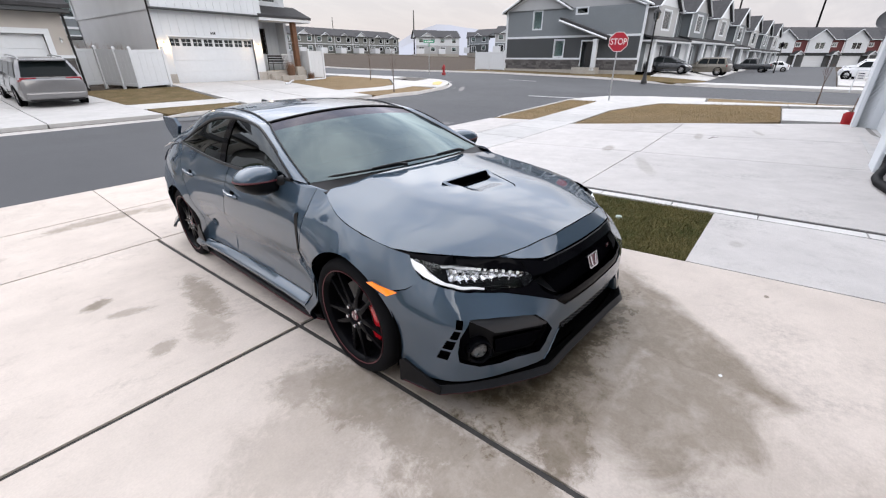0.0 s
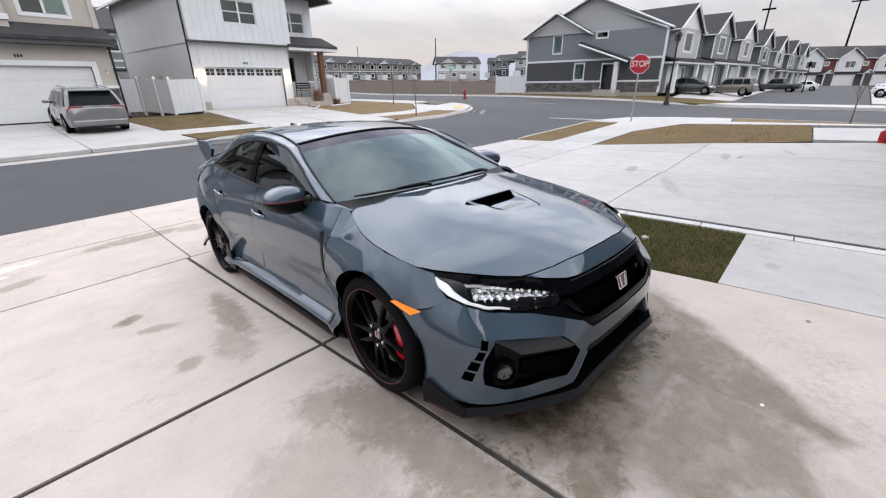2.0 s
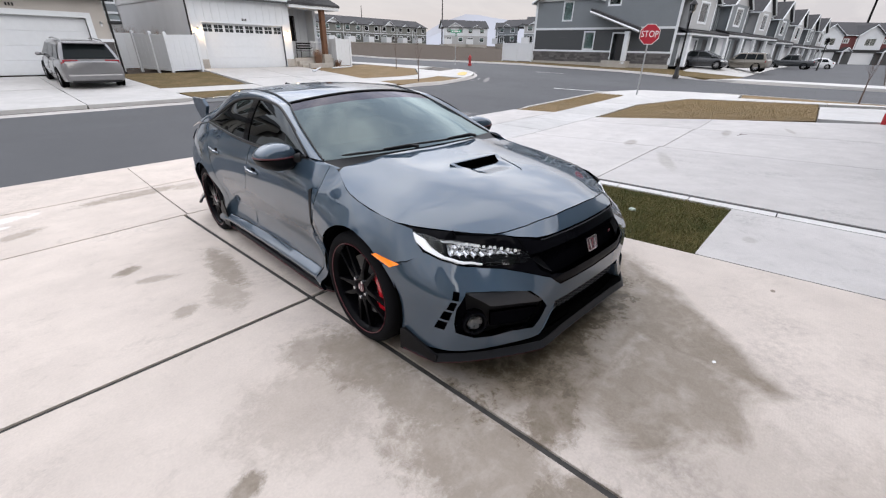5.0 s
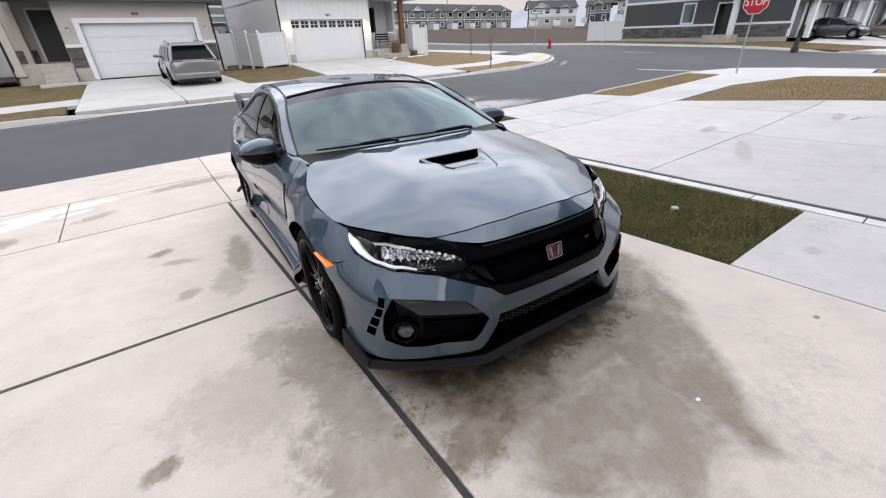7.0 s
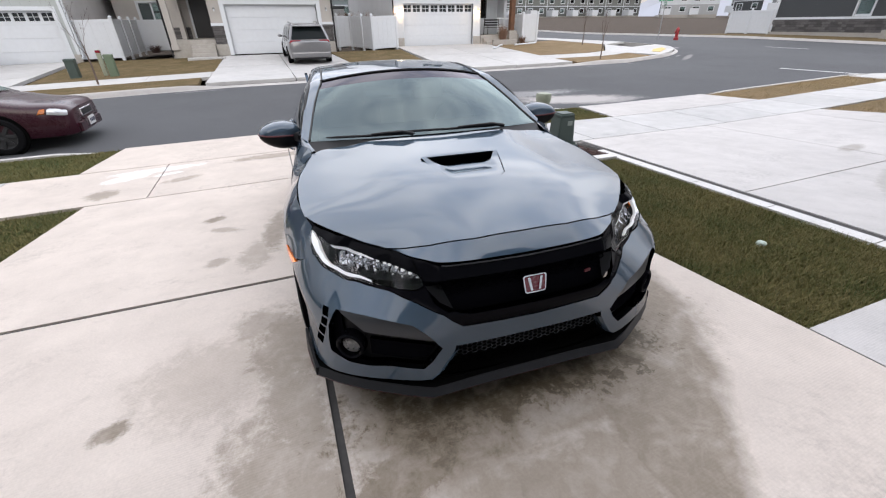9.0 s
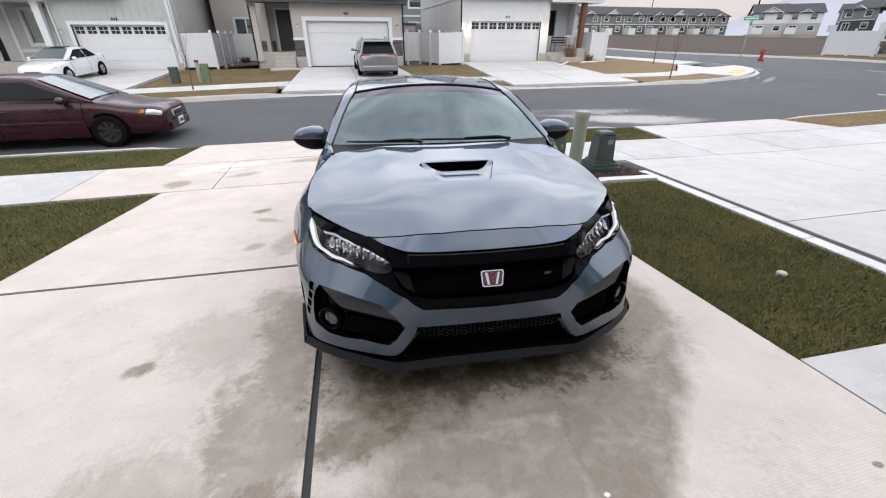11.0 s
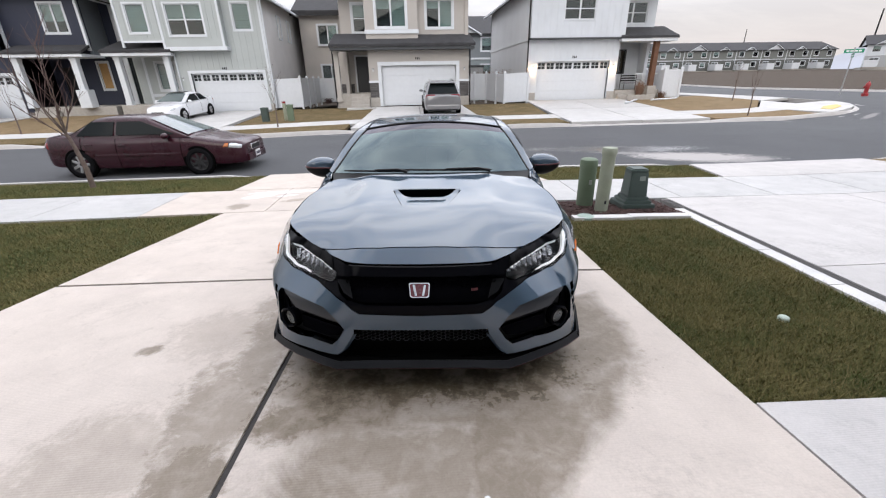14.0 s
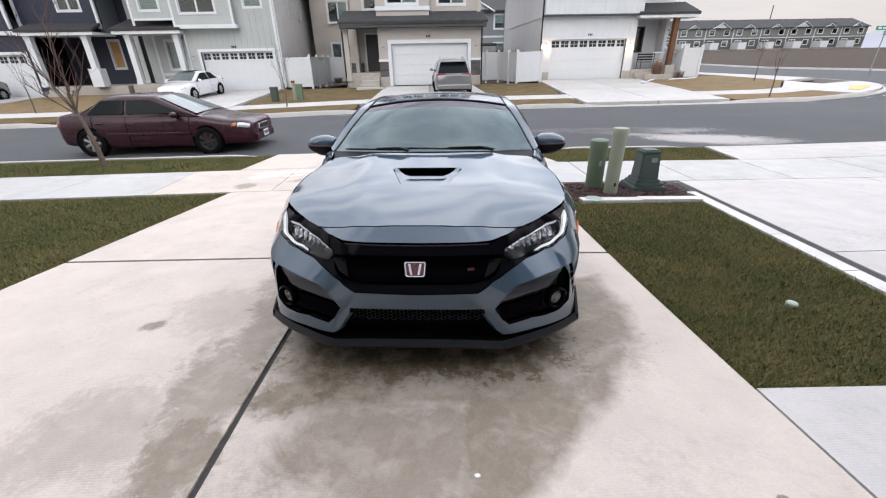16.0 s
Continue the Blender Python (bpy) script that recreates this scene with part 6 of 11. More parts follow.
M_greengray = cladding("grey_green_siding", (0.085, 0.092, 0.086))
M_greengray2 = cladding("pale_green_siding", (0.145, 0.152, 0.142))
p0, p1 = Vector((62.0, 112.0)), Vector((124.0, 115.0))
for k in range(8):
    c = p0.lerp(p1, k / 8)
    row_unit(c.x, c.y, 2.15 + 0.03 * k, 2.8, 7.75, M_greengray, M_greengray2, k, "row houses beyond the open land")
for k in range(2):
    row_unit(113.0 + k * 7.0, 97.0 - k * 3.5, 2.2, -42, 7.5, M_ltgray, M_white, k + 2, "pale row houses beyond the open land")
row_unit(36.0, 106.0, 2.1, 12, 10.0, M_ltgray, M_gray, 0, "pale row houses beyond the open land")
row_unit(48.0, 111.0, 2.1, 6, 10.0, M_gray, M_ltgray, 1, "pale row houses beyond the open land")
for k, (x, y) in enumerate(((128, 86), (132, 76), (118, 70), (140, 95))):
    row_unit(x, y, 2.6, -95 + 12 * k, 8.0, M_dkgray if k != 2 else M_midgray, M_midgray if k != 2 else M_ltgray, k, "houses in the distance")
for k, (x, y) in enumerate(((8.0, 46.0), (24.0, 52.0), (-4.0, 48.0), (-16, 50))):
    row_unit(x - 4, y, 0.5, 0, 9.0, M_midgray if k % 2 else M_bluegray, M_midgray, k, "houses behind the street")

# distant mountain, its haze put in as an even glow
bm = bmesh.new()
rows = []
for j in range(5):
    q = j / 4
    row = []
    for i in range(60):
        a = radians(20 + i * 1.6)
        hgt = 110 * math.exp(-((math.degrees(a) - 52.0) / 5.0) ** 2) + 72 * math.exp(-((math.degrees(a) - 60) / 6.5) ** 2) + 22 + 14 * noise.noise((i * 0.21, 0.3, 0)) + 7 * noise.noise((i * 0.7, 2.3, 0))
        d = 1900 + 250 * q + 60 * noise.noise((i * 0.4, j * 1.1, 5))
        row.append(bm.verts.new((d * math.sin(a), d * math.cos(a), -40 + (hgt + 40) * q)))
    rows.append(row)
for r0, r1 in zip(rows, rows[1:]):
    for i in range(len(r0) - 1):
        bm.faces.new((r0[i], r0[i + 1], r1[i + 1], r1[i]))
# emission stands in for the haze before the ridge
M_mount = Mat("mountain_haze_glow").set(color=(0.12, 0.15, 0.20), rough=1.0, spec=0.0, emit=(0.70, 0.67, 0.71), emit_power=0.78).m
tagged(part("backdrop", bm, M_mount, smooth=60), "blue mountain ridge in the far distance, haze put in as glow", "mountain", kind="structure")
# ---- the car ----
# Car frame: x to its left, y to its rear from the front axle, z up from the ground it stands on.
CAR = pose(2.15, 1.46, -0.045, -4.2, 0, -6.0)


def paint_material():
    m = Mat("grey_blue_car_paint")
    at = m.place()
    flake = m.node("TexVoronoi", {"Vector": at, "Scale": 2600.0}).outputs["Color"]
    dust = m.noise(3.0, 6.0, 0.65, at)
    col = m.mix(0.10, (0.050, 0.076, 0.106), flake, "OVERLAY")
    m.set(color=col, metal=0.35, rough=0.36, spec=0.0, coat=1.0, coat_rough=m.ramp(dust, 0.35, 0.75, 0.03, 0.07))
    m.b.inputs["Coat IOR"].default_value = 1.66
    return m.m


M_paint_car = paint_material()
M_gloss = surface("gloss_black", (0.003, 0.003, 0.004), 0.08, var=0.1, bump=0.0, spec=0.04)
M_grille = surface("grille_black", (0.003, 0.003, 0.004), 0.5, spec=0.0, var=0.2, bump=0.05)
M_bezel = surface("satin_bezel_plastic", (0.022, 0.023, 0.026), 0.34, spec=0.55, var=0.12, fine=300, bump=0.06)
M_split = surface("splitter_plastic", (0.011, 0.012, 0.014), 0.40, spec=0.22, var=0.15, fine=300, bump=0.06)
M_fog = surface("fog_lamp_reflector", (0.16, 0.165, 0.17), 0.30, 1.0, var=0.3, scale=60, bump=0.3)
M_satin = surface("satin_black_plastic", (0.006, 0.006, 0.007), 0.42, spec=0.14, var=0.12, fine=300, bump=0.1)
# near-black for liners and underside, and for shade in gaps and openings
M_shadow = surface("black_liner_and_shade", (0.003, 0.003, 0.003), 0.9, spec=0.02, var=0.2, bump=0.0)
M_redline = surface("red_pinstripe", (0.075, 0.007, 0.012), 0.4, var=0.1)
M_badge = surface("red_enamel", (0.11, 0.004, 0.012), 0.25, var=0.05, coat=1.0)
M_caliper = surface("red_caliper_paint", (0.44, 0.006, 0.014), 0.25, var=0.1, coat=1.0)
M_disc = surface("brake_disc_steel", (0.26, 0.255, 0.25), 0.4, 0.85, var=0.2, scale=20)
M_rim = surface("gloss_black_alloy", (0.004, 0.004, 0.005), 0.20, 0.0, var=0.15, bump=0.0, spec=0.05)
M_amber = Mat("amber_lens").set(color=(0.9, 0.25, 0.02), rough=0.15, coat=1.0, emit=(1.0, 0.22, 0.01), emit_power=0.55).m
M_lens_red = surface("red_lamp_lens", (0.20, 0.006, 0.014), 0.12, var=0.1, bump=0.0, coat=1.0)
M_white_led = Mat("white_led").set(color=(0.9, 0.92, 0.95), rough=0.3, emit=(0.95, 0.97, 1.0), emit_power=0.62).m
M_reflector = surface("lamp_reflector", (0.80, 0.81, 0.83), 0.16, 1.0, var=0.1, bump=0.0)
M_lamp_dark = surface("lamp_housing", (0.004, 0.004, 0.005), 0.4, 0.0, spec=0.06, var=0.2)
M_bar = surface("gloss_black_bar", (0.003, 0.003, 0.004), 0.08, var=0.1, bump=0.0, spec=0.05)
# white with a faint glow, for the shine of the lamp's chrome strip
M_lamp_strip = Mat("lamp_strip_glow").set(color=(0.9, 0.92, 0.95), rough=0.25, emit=(0.9, 0.94, 1.0), emit_power=0.3).m
M_tint = pane_glass("tinted_glass", (0.55, 0.60, 0.60), 0.025, (0.62, 0.66, 0.68))
M_screen = pane_glass("windscreen_glass", (0.62, 0.86, 0.86), 0.08, (0.66, 0.80, 0.82), 1.60)
M_lens = pane_glass("clear_lens", (1.0, 1.0, 1.0), 0.92, (1, 1, 1), 1.22)
M_band = pane_glass("shade_band_glass", (0.50, 0.44, 0.55), 0.05, (0.62, 0.60, 0.66))
M_cabin = surface("dark_cabin_trim", (0.022, 0.023, 0.025), 0.7, var=0.2)
M_seat = surface("dark_red_seat_cloth", (0.085, 0.010, 0.014), 0.85, var=0.15)

car = thing("car", "grey-blue five-door sports hatchback with black wheels on the driveway", "car", CAR)

# plan of the body at its widest, from the middle of the nose round to the middle of the tail
PLAN = [(0, -0.902), (0.2, -0.898), (0.36, -0.884), (0.50, -0.846), (0.63, -0.788), (0.745, -0.715), (0.825, -0.635), (0.873, -0.53), (0.908, -0.388), (0.925, -0.22), (0.932, 0.05),
        (0.928, 0.28), (0.912, 0.55), (0.905, 0.95), (0.906, 1.4), (0.912, 1.9), (0.926, 2.3), (0.938, 2.6), (0.938, 2.85), (0.92, 3.1), (0.87, 3.3), (0.77, 3.47), (0.58, 3.57), (0.3, 3.62), (0, 3.63)]


def smooth_line(pts, n=14):
    """Points along a smooth curve through the given ones."""
    out = []
    v = [Vector(p) for p in pts]
    for i in range(len(v) - 1):
        p0, p1, p2, p3 = v[max(0, i - 1)], v[i], v[i + 1], v[min(len(v) - 1, i + 2)]
        if i == 0:
            p0 = p1 * 2 - p2
        if i == len(v) - 2:
            p3 = p2 * 2 - p1
        for k in range(n):
            t = k / n
            out.append(0.5 * ((2 * p1) + (p2 - p0) * t + (2 * p0 - 5 * p1 + 4 * p2 - p3) * t * t + (3 * p1 - p0 - 3 * p2 + p3) * t**3))
    return out + [v[-1]]


plan_pts = np.array([[p.x, p.y] for p in smooth_line([(x, y, 0) for x, y in PLAN])])
plan_s = np.r_[0, np.cumsum(np.hypot(*np.diff(plan_pts, axis=0).T))]
S_END = plan_s[-1]
nose_half = int(np.argmax(plan_pts[:, 0] > 0.929))


def sx(x):
    """Distance along the plan curve at a lateral place on the nose."""
    q = math.copysign(1, x)
    return q * float(np.interp(abs(x), plan_pts[:nose_half, 0], plan_s[:nose_half]))


def sy(y, side=1):
    """Distance along the plan curve at a place along the flank."""
    return side * float(np.interp(y, plan_pts[:, 1], plan_s))


def plan_at(s):
    a = abs(s)
    x, y = float(np.interp(a, plan_s, plan_pts[:, 0])), float(np.interp(a, plan_s, plan_pts[:, 1]))
    x1, y1 = float(np.interp(min(a + 0.02, S_END), plan_s, plan_pts[:, 0])), float(np.interp(min(a + 0.02, S_END), plan_s, plan_pts[:, 1]))
    x0, y0 = float(np.interp(max(a - 0.02, -1), plan_s, plan_pts[:, 0])), float(np.interp(max(a - 0.02, 0), plan_s, plan_pts[:, 1]))
    tx, ty = x1 - x0, y1 - y0
    l = math.hypot(tx, ty) or 1
    return x, y, ty / l, -tx / l


# the hood: crown line, half width and side drop, by place along
HOOD_DROP = [(-0.80, 0.02), (-0.73, 0.036), (-0.644, 0.074), (-0.50, 0.082), (-0.40, 0.084), (-0.293, 0.084), (-0.08, 0.078), (0.08, 0.067), (0.20, 0.056), (0.34, 0.036)]
HOOD_EDGE = [(-0.80, 0.30), (-0.73, 0.377), (-0.644, 0.535), (-0.50, 0.678), (-0.40, 0.760), (-0.293, 0.828), (-0.15, 0.846), (0.0, 0.848), (0.12, 0.832), (0.20, 0.806), (0.28, 0.778), (0.34, 0.755)]
HOOD_TOP = [(-0.80, 0.744), (-0.77, 0.752), (-0.70, 0.772), (-0.5, 0.815), (-0.25, 0.856), (0.0, 0.893), (0.2, 0.922), (0.36, 0.948), (0.6, 0.985)]


def hood(x, y):
    q = min(1.15, abs(x) / curve(y, HOOD_EDGE))
    z = curve(y, HOOD_TOP) - curve(y, HOOD_DROP) * q**2.6
    rim = 0.47 - 0.12 * step01(y, -0.1, -0.7)
    z += 0.014 * (1 - step01(abs(x), rim - 0.05, rim + 0.10)) * step01(y, -0.70, -0.20)
    return Vector((x, y, z))


# upper edge of the flanks (hood line, then window line): height and how far it lies in from the plan, by place along
EDGE_Z = [(0.476, 0.965), (0.826, 0.962), (1.426, 0.968), (2.125, 1.02), (2.525, 1.055), (2.975, 1.04), (3.316, 0.98), (3.7, 0.98)]
EDGE_D = [(0.476, 0.125), (0.826, 0.095), (1.426, 0.087), (2.125, 0.12), (2.525, 0.17), (2.975, 0.16), (3.316, 0.12), (3.7, 0.1)]
front_z, front_d = [], []
for y in (-0.6, -0.5, -0.4, -0.3, -0.2, -0.1, 0.0, 0.08, 0.14, 0.18, 0.22, 0.28, 0.34):
    x = curve(y, HOOD_EDGE)
    front_z.append((y, hood(x, y).z))
    front_d.append((y, float(np.interp(y, plan_pts[: len(plan_pts) // 2, 1], plan_pts[: len(plan_pts) // 2, 0])) - x - 0.004))
EDGE_Z, EDGE_D = front_z + EDGE_Z, front_d + EDGE_D
LOW_D = [(0.10, 0.07), (0.17, 0.01), (0.21, -0.020), (0.240, -0.032), (0.256, -0.026), (0.286, 0.026), (0.34, 0.036), (0.42, 0.03), (0.52, 0.012), (0.60, 0.0)]
# the nose: how far the skin lies in from the plan at ten heights, by lateral place and then by place along
NOSE_Z = (0.10, 0.20, 0.30, 0.40, 0.48, 0.54, 0.60, 0.66, 0.71, 0.76)
NOSE_D = [(sx(0.0), (0.03, 0.02, 0.008, 0.002, 0.0, 0.018, 0.042, 0.072, 0.105, 0.15)), (sx(0.36), (0.02, 0.008, 0.006, 0.002, 0.0, 0.022, 0.05, 0.08, 0.115, 0.20)),
          (sx(0.48), (-0.005, -0.004, 0.002, 0.0, 0.004, 0.055, 0.085, 0.105, 0.14, 0.27)), (sx(0.60), (-0.005, -0.006, 0.0, 0.0, 0.004, 0.085, 0.125, 0.15, 0.178, 0.33)),
          (sx(0.72), (-0.005, -0.006, 0.0, 0.0, 0.0, 0.07, 0.13, 0.165, 0.20, 0.34)), (sx(0.80), (-0.005, -0.006, 0.0, 0.004, 0.0, 0.022, 0.095, 0.15, 0.195, 0.30)),
          (sy(-0.55), (-0.002, -0.004, 0.004, 0.008, 0.0, 0.006, 0.05, 0.09, 0.115, 0.19)), (sy(-0.42), (0.0, 0.0, 0.012, 0.012, 0.004, 0.0, 0.026, 0.062, 0.080, 0.125)),
          (sy(-0.28), (0.09, 0.05, 0.03, 0.022, 0.012, 0.002, 0.0, 0.022, 0.055, 0.092))]
NOSE_ROWS = [(s_, list(zip(NOSE_Z, d_))) for s_, d_ in NOSE_D]


def nose_inset(a, z):
    if a >= NOSE_ROWS[-1][0]:
        return curve(z, NOSE_ROWS[-1][1])
    n = next(k for k in range(len(NOSE_ROWS) - 1) if NOSE_ROWS[k + 1][0] >= a)
    (a0, r0), (a1, r1) = NOSE_ROWS[n], NOSE_ROWS[n + 1]
    q = step01(a, a0, a1) * 0.5 + 0.5 * (a - a0) / (a1 - a0)
    return curve(z, r0) * (1 - q) + curve(z, r1) * q


S_FLANK = (sy(-0.34), sy(-0.10))


def body(s, z):
    """The skin of nose, flanks and tail."""
    x, y, nx, ny = plan_at(s)
    a = abs(s)
    f = 1 - step01(a, *S_FLANK)          # the nose has its own profile
    d = 0.0
    if f < 1:
        zt, dt = curve(y, EDGE_Z), curve(y, EDGE_D)
        q = max(0.0, (z - 0.60) / (zt - 0.60))
        d = dt * q**2.1 if z > 0.60 else curve(z, LOW_D)
        if z > 0.60 and 0.43 < y < 3.12:     # shoulder crease along the doors
            d = dt * (0.30 * q + 0.70 * q**3.2)
        for yc_ in (0.0, 2.70):              # flared arches
            r = math.hypot(y - yc_, z - 0.335)
            d -= 0.022 * math.exp(-((r - 0.375) / 0.085) ** 2) * (1 if z < 0.8 else 0.4)
        if 0.22 < y < 2.72:                  # hollow above the sill
            d += 0.016 * math.exp(-((z - (0.41 + 0.03 * (y - 0.22))) / 0.09) ** 2)
    if f > 0:
        d = d * (1 - f) + nose_inset(a, z) * f
    px, py = x - nx * d, y - ny * d
    return Vector((math.copysign(px, s) if s else 0.0, py, z))


S_SEARCH = np.linspace(0.0, sy(0.0), 260)


def on(x, z, y=None):
    """The skin's parameters at a lateral place (or at a place in plan) and height on the nose."""
    p = [body(float(k), z) for k in S_SEARCH]
    if y is None:
        s_ = S_SEARCH[min(range(len(p)), key=lambda k: abs(p[k].x - x))]
    else:
        s_ = S_SEARCH[min(range(len(p)), key=lambda k: (p[k].x - x) ** 2 + (p[k].y - y) ** 2)]
    return (float(s_) if x > 0 else 0.0, z)


def panel(name, outline, holes, skin, material, parent, label="", step=0.035, edge=0.02, flange=0.02, lift=0.0, both=False, blur=0.016, calm=0):
    """A skin panel cut from a surface: rounded rim folded inwards, with true surface normals taken over a short span and eased calm times. both: mirrored too, as one sheet."""
    pts, tris = fill(outline, holes, step, edge)

    def normal(u, v):
        e = blur
        a, b = skin(u + e, v) - skin(u - e, v), skin(u, v + e) - skin(u, v - e)
        n = a.cross(b)
        return n.normalized() if n.length > 1e-12 else Vector((0, 0, 1))

    co, no = [skin(u, v) for u, v in pts], [normal(u, v) for u, v in pts]
    mid = Vector((0, 1.3, 0.45))
    out = sum(((c - mid).dot(n) > 0) - ((c - mid).dot(n) < 0) for c, n in zip(co, no))
    sign = 1 if out >= 0 else -1
    no = [n * sign for n in no]
    co = [c + n * lift for c, n in zip(co, no)]
    near = [set() for _ in co]
    for t in tris:
        for p in t:
            near[p].update(t)
    for _ in range(calm):
        no = [sum((no[q] for q in near[k]), no[k].copy()).normalized() for k in range(len(no))]
    faces, count = [], {}
    for t in tris:
        a, b, c = (co[k] for k in t[:3])
        faces.append(t if (b - a).cross(c - a).dot(no[t[0]]) > 0 else t[::-1])
        for p, q in zip(t, [*t[1:], t[0]]):
            key = (min(p, q), max(p, q))
            count[key] = None if key in count else (p, q)
    n0 = len(co)
    rim = sorted({k for e in count.values() if e for k in e})
    mids, lows = {}, {}
    for k in rim:
        mids[k] = len(co)
        co.append(co[k] - no[k] * min(0.004, flange * 0.3))
        no.append(no[k])
    for k in rim:
        lows[k] = len(co)
        co.append(co[k] - no[k] * flange)
        no.append(no[k])
    for e in count.values():
        if e:
            p, q = e
            faces.append([p, q, lows[q], lows[p]])
    me = bpy.data.meshes.new(name)
    if both:
        n1 = len(co)
        co = co + [Vector((-c.x, c.y, c.z)) for c in co]
        no = no + [Vector((-c.x, c.y, c.z)) for c in no]
        faces = faces + [[k + n1 for k in reversed(f)] for f in faces]
    me.from_pydata([tuple(c) for c in co], [], faces)
    me.polygons.foreach_set("use_smooth", [len(f) == 3 for f in faces])
    me.normals_split_custom_set_from_vertices([tuple(n) for n in no])
    me.materials.append(material)
    ob = new(name, me)
    ob.parent = parent
    if label:
        tagged(ob, label)
    return ob


def mirrored(points):
    """Closes a half outline (from the middle, round, to the middle) with its mirror image."""
    return points + [(-u, v) for u, v in reversed(points) if abs(u) > 1e-6]


def ring(cy, cz, r, a0, a1, n=24, side=1):
    return [(sy(cy + r * math.cos(radians(a0 + (a1 - a0) * k / n)), side), cz + r * math.sin(radians(a0 + (a1 - a0) * k / n))) for k in range(n + 1)]


ARCH, ARCH_Z = 0.362, 0.338
# --- front bumper, with openings for the fog lamps and gills
LAMP_LOW = [on(0.808, 0.655, -0.472), on(0.765, 0.620), on(0.69, 0.586), on(0.61, 0.570), on(0.54, 0.556)]
LENS_LOW = [on(0.812, 0.662, -0.465), on(0.768, 0.625), on(0.695, 0.593), on(0.61, 0.578), on(0.528, 0.573), on(0.455, 0.578), on(0.428, 0.597)]
LENS_TOP = [on(0.430, 0.628), on(0.477, 0.643), on(0.589, 0.664), on(0.709, 0.702), on(0.765, 0.722), on(0.815, 0.738, -0.395)]
STRIP_TOP = [on(0.532, 0.712, -0.646), on(0.60, 0.722, -0.58), on(0.68, 0.736, -0.50), on(0.76, 0.750, -0.40), on(0.826, 0.762, -0.293)]
half = [(0.0, 0.360), on(0.333, 0.358), on(0.338, 0.330), on(0.404, 0.230), on(0.440, 0.203), on(0.475, 0.202), on(0.60, 0.208), on(0.80, 0.200, -0.68), on(0.88, 0.195, -0.55), (sy(-0.36), 0.190)]
half += [p for p in ring(0, ARCH_Z, ARCH, 204, 140, 16)] + [(sy(-0.31), 0.585), on(0.875, 0.608, -0.41)]
half += LAMP_LOW + [on(0.482, 0.540), on(0.43, 0.522), on(0.376, 0.502), on(0.345, 0.476), on(0.305, 0.446), (0.0, 0.439)]
RECESS = [on(0.764, 0.506, -0.69), on(0.66, 0.497), on(0.56, 0.483), on(0.49, 0.466), on(0.433, 0.414), on(0.388, 0.352), on(0.425, 0.288), on(0.460, 0.256), on(0.583, 0.272), on(0.66, 0.264), on(0.74, 0.266), on(0.790, 0.298, -0.645), on(0.808, 0.348), on(0.800, 0.42)]
gills = []
for k in range(4):
    z = 0.312 + k * 0.053
    x = 0.856 - 0.014 * k
    gills.append([on(x - 0.022, z - 0.005), on(x, z), on(x - 0.010, z + 0.044), on(x - 0.030, z + 0.038)])
holes = [RECESS, *gills]
holes += [[(-u, v) for u, v in h] for h in holes]
bumper = panel("front_bumper", mirrored(half), holes, body, M_paint_car, car, "painted bumper with a black lower intake", 0.03, 0.018, 0.03, calm=16)
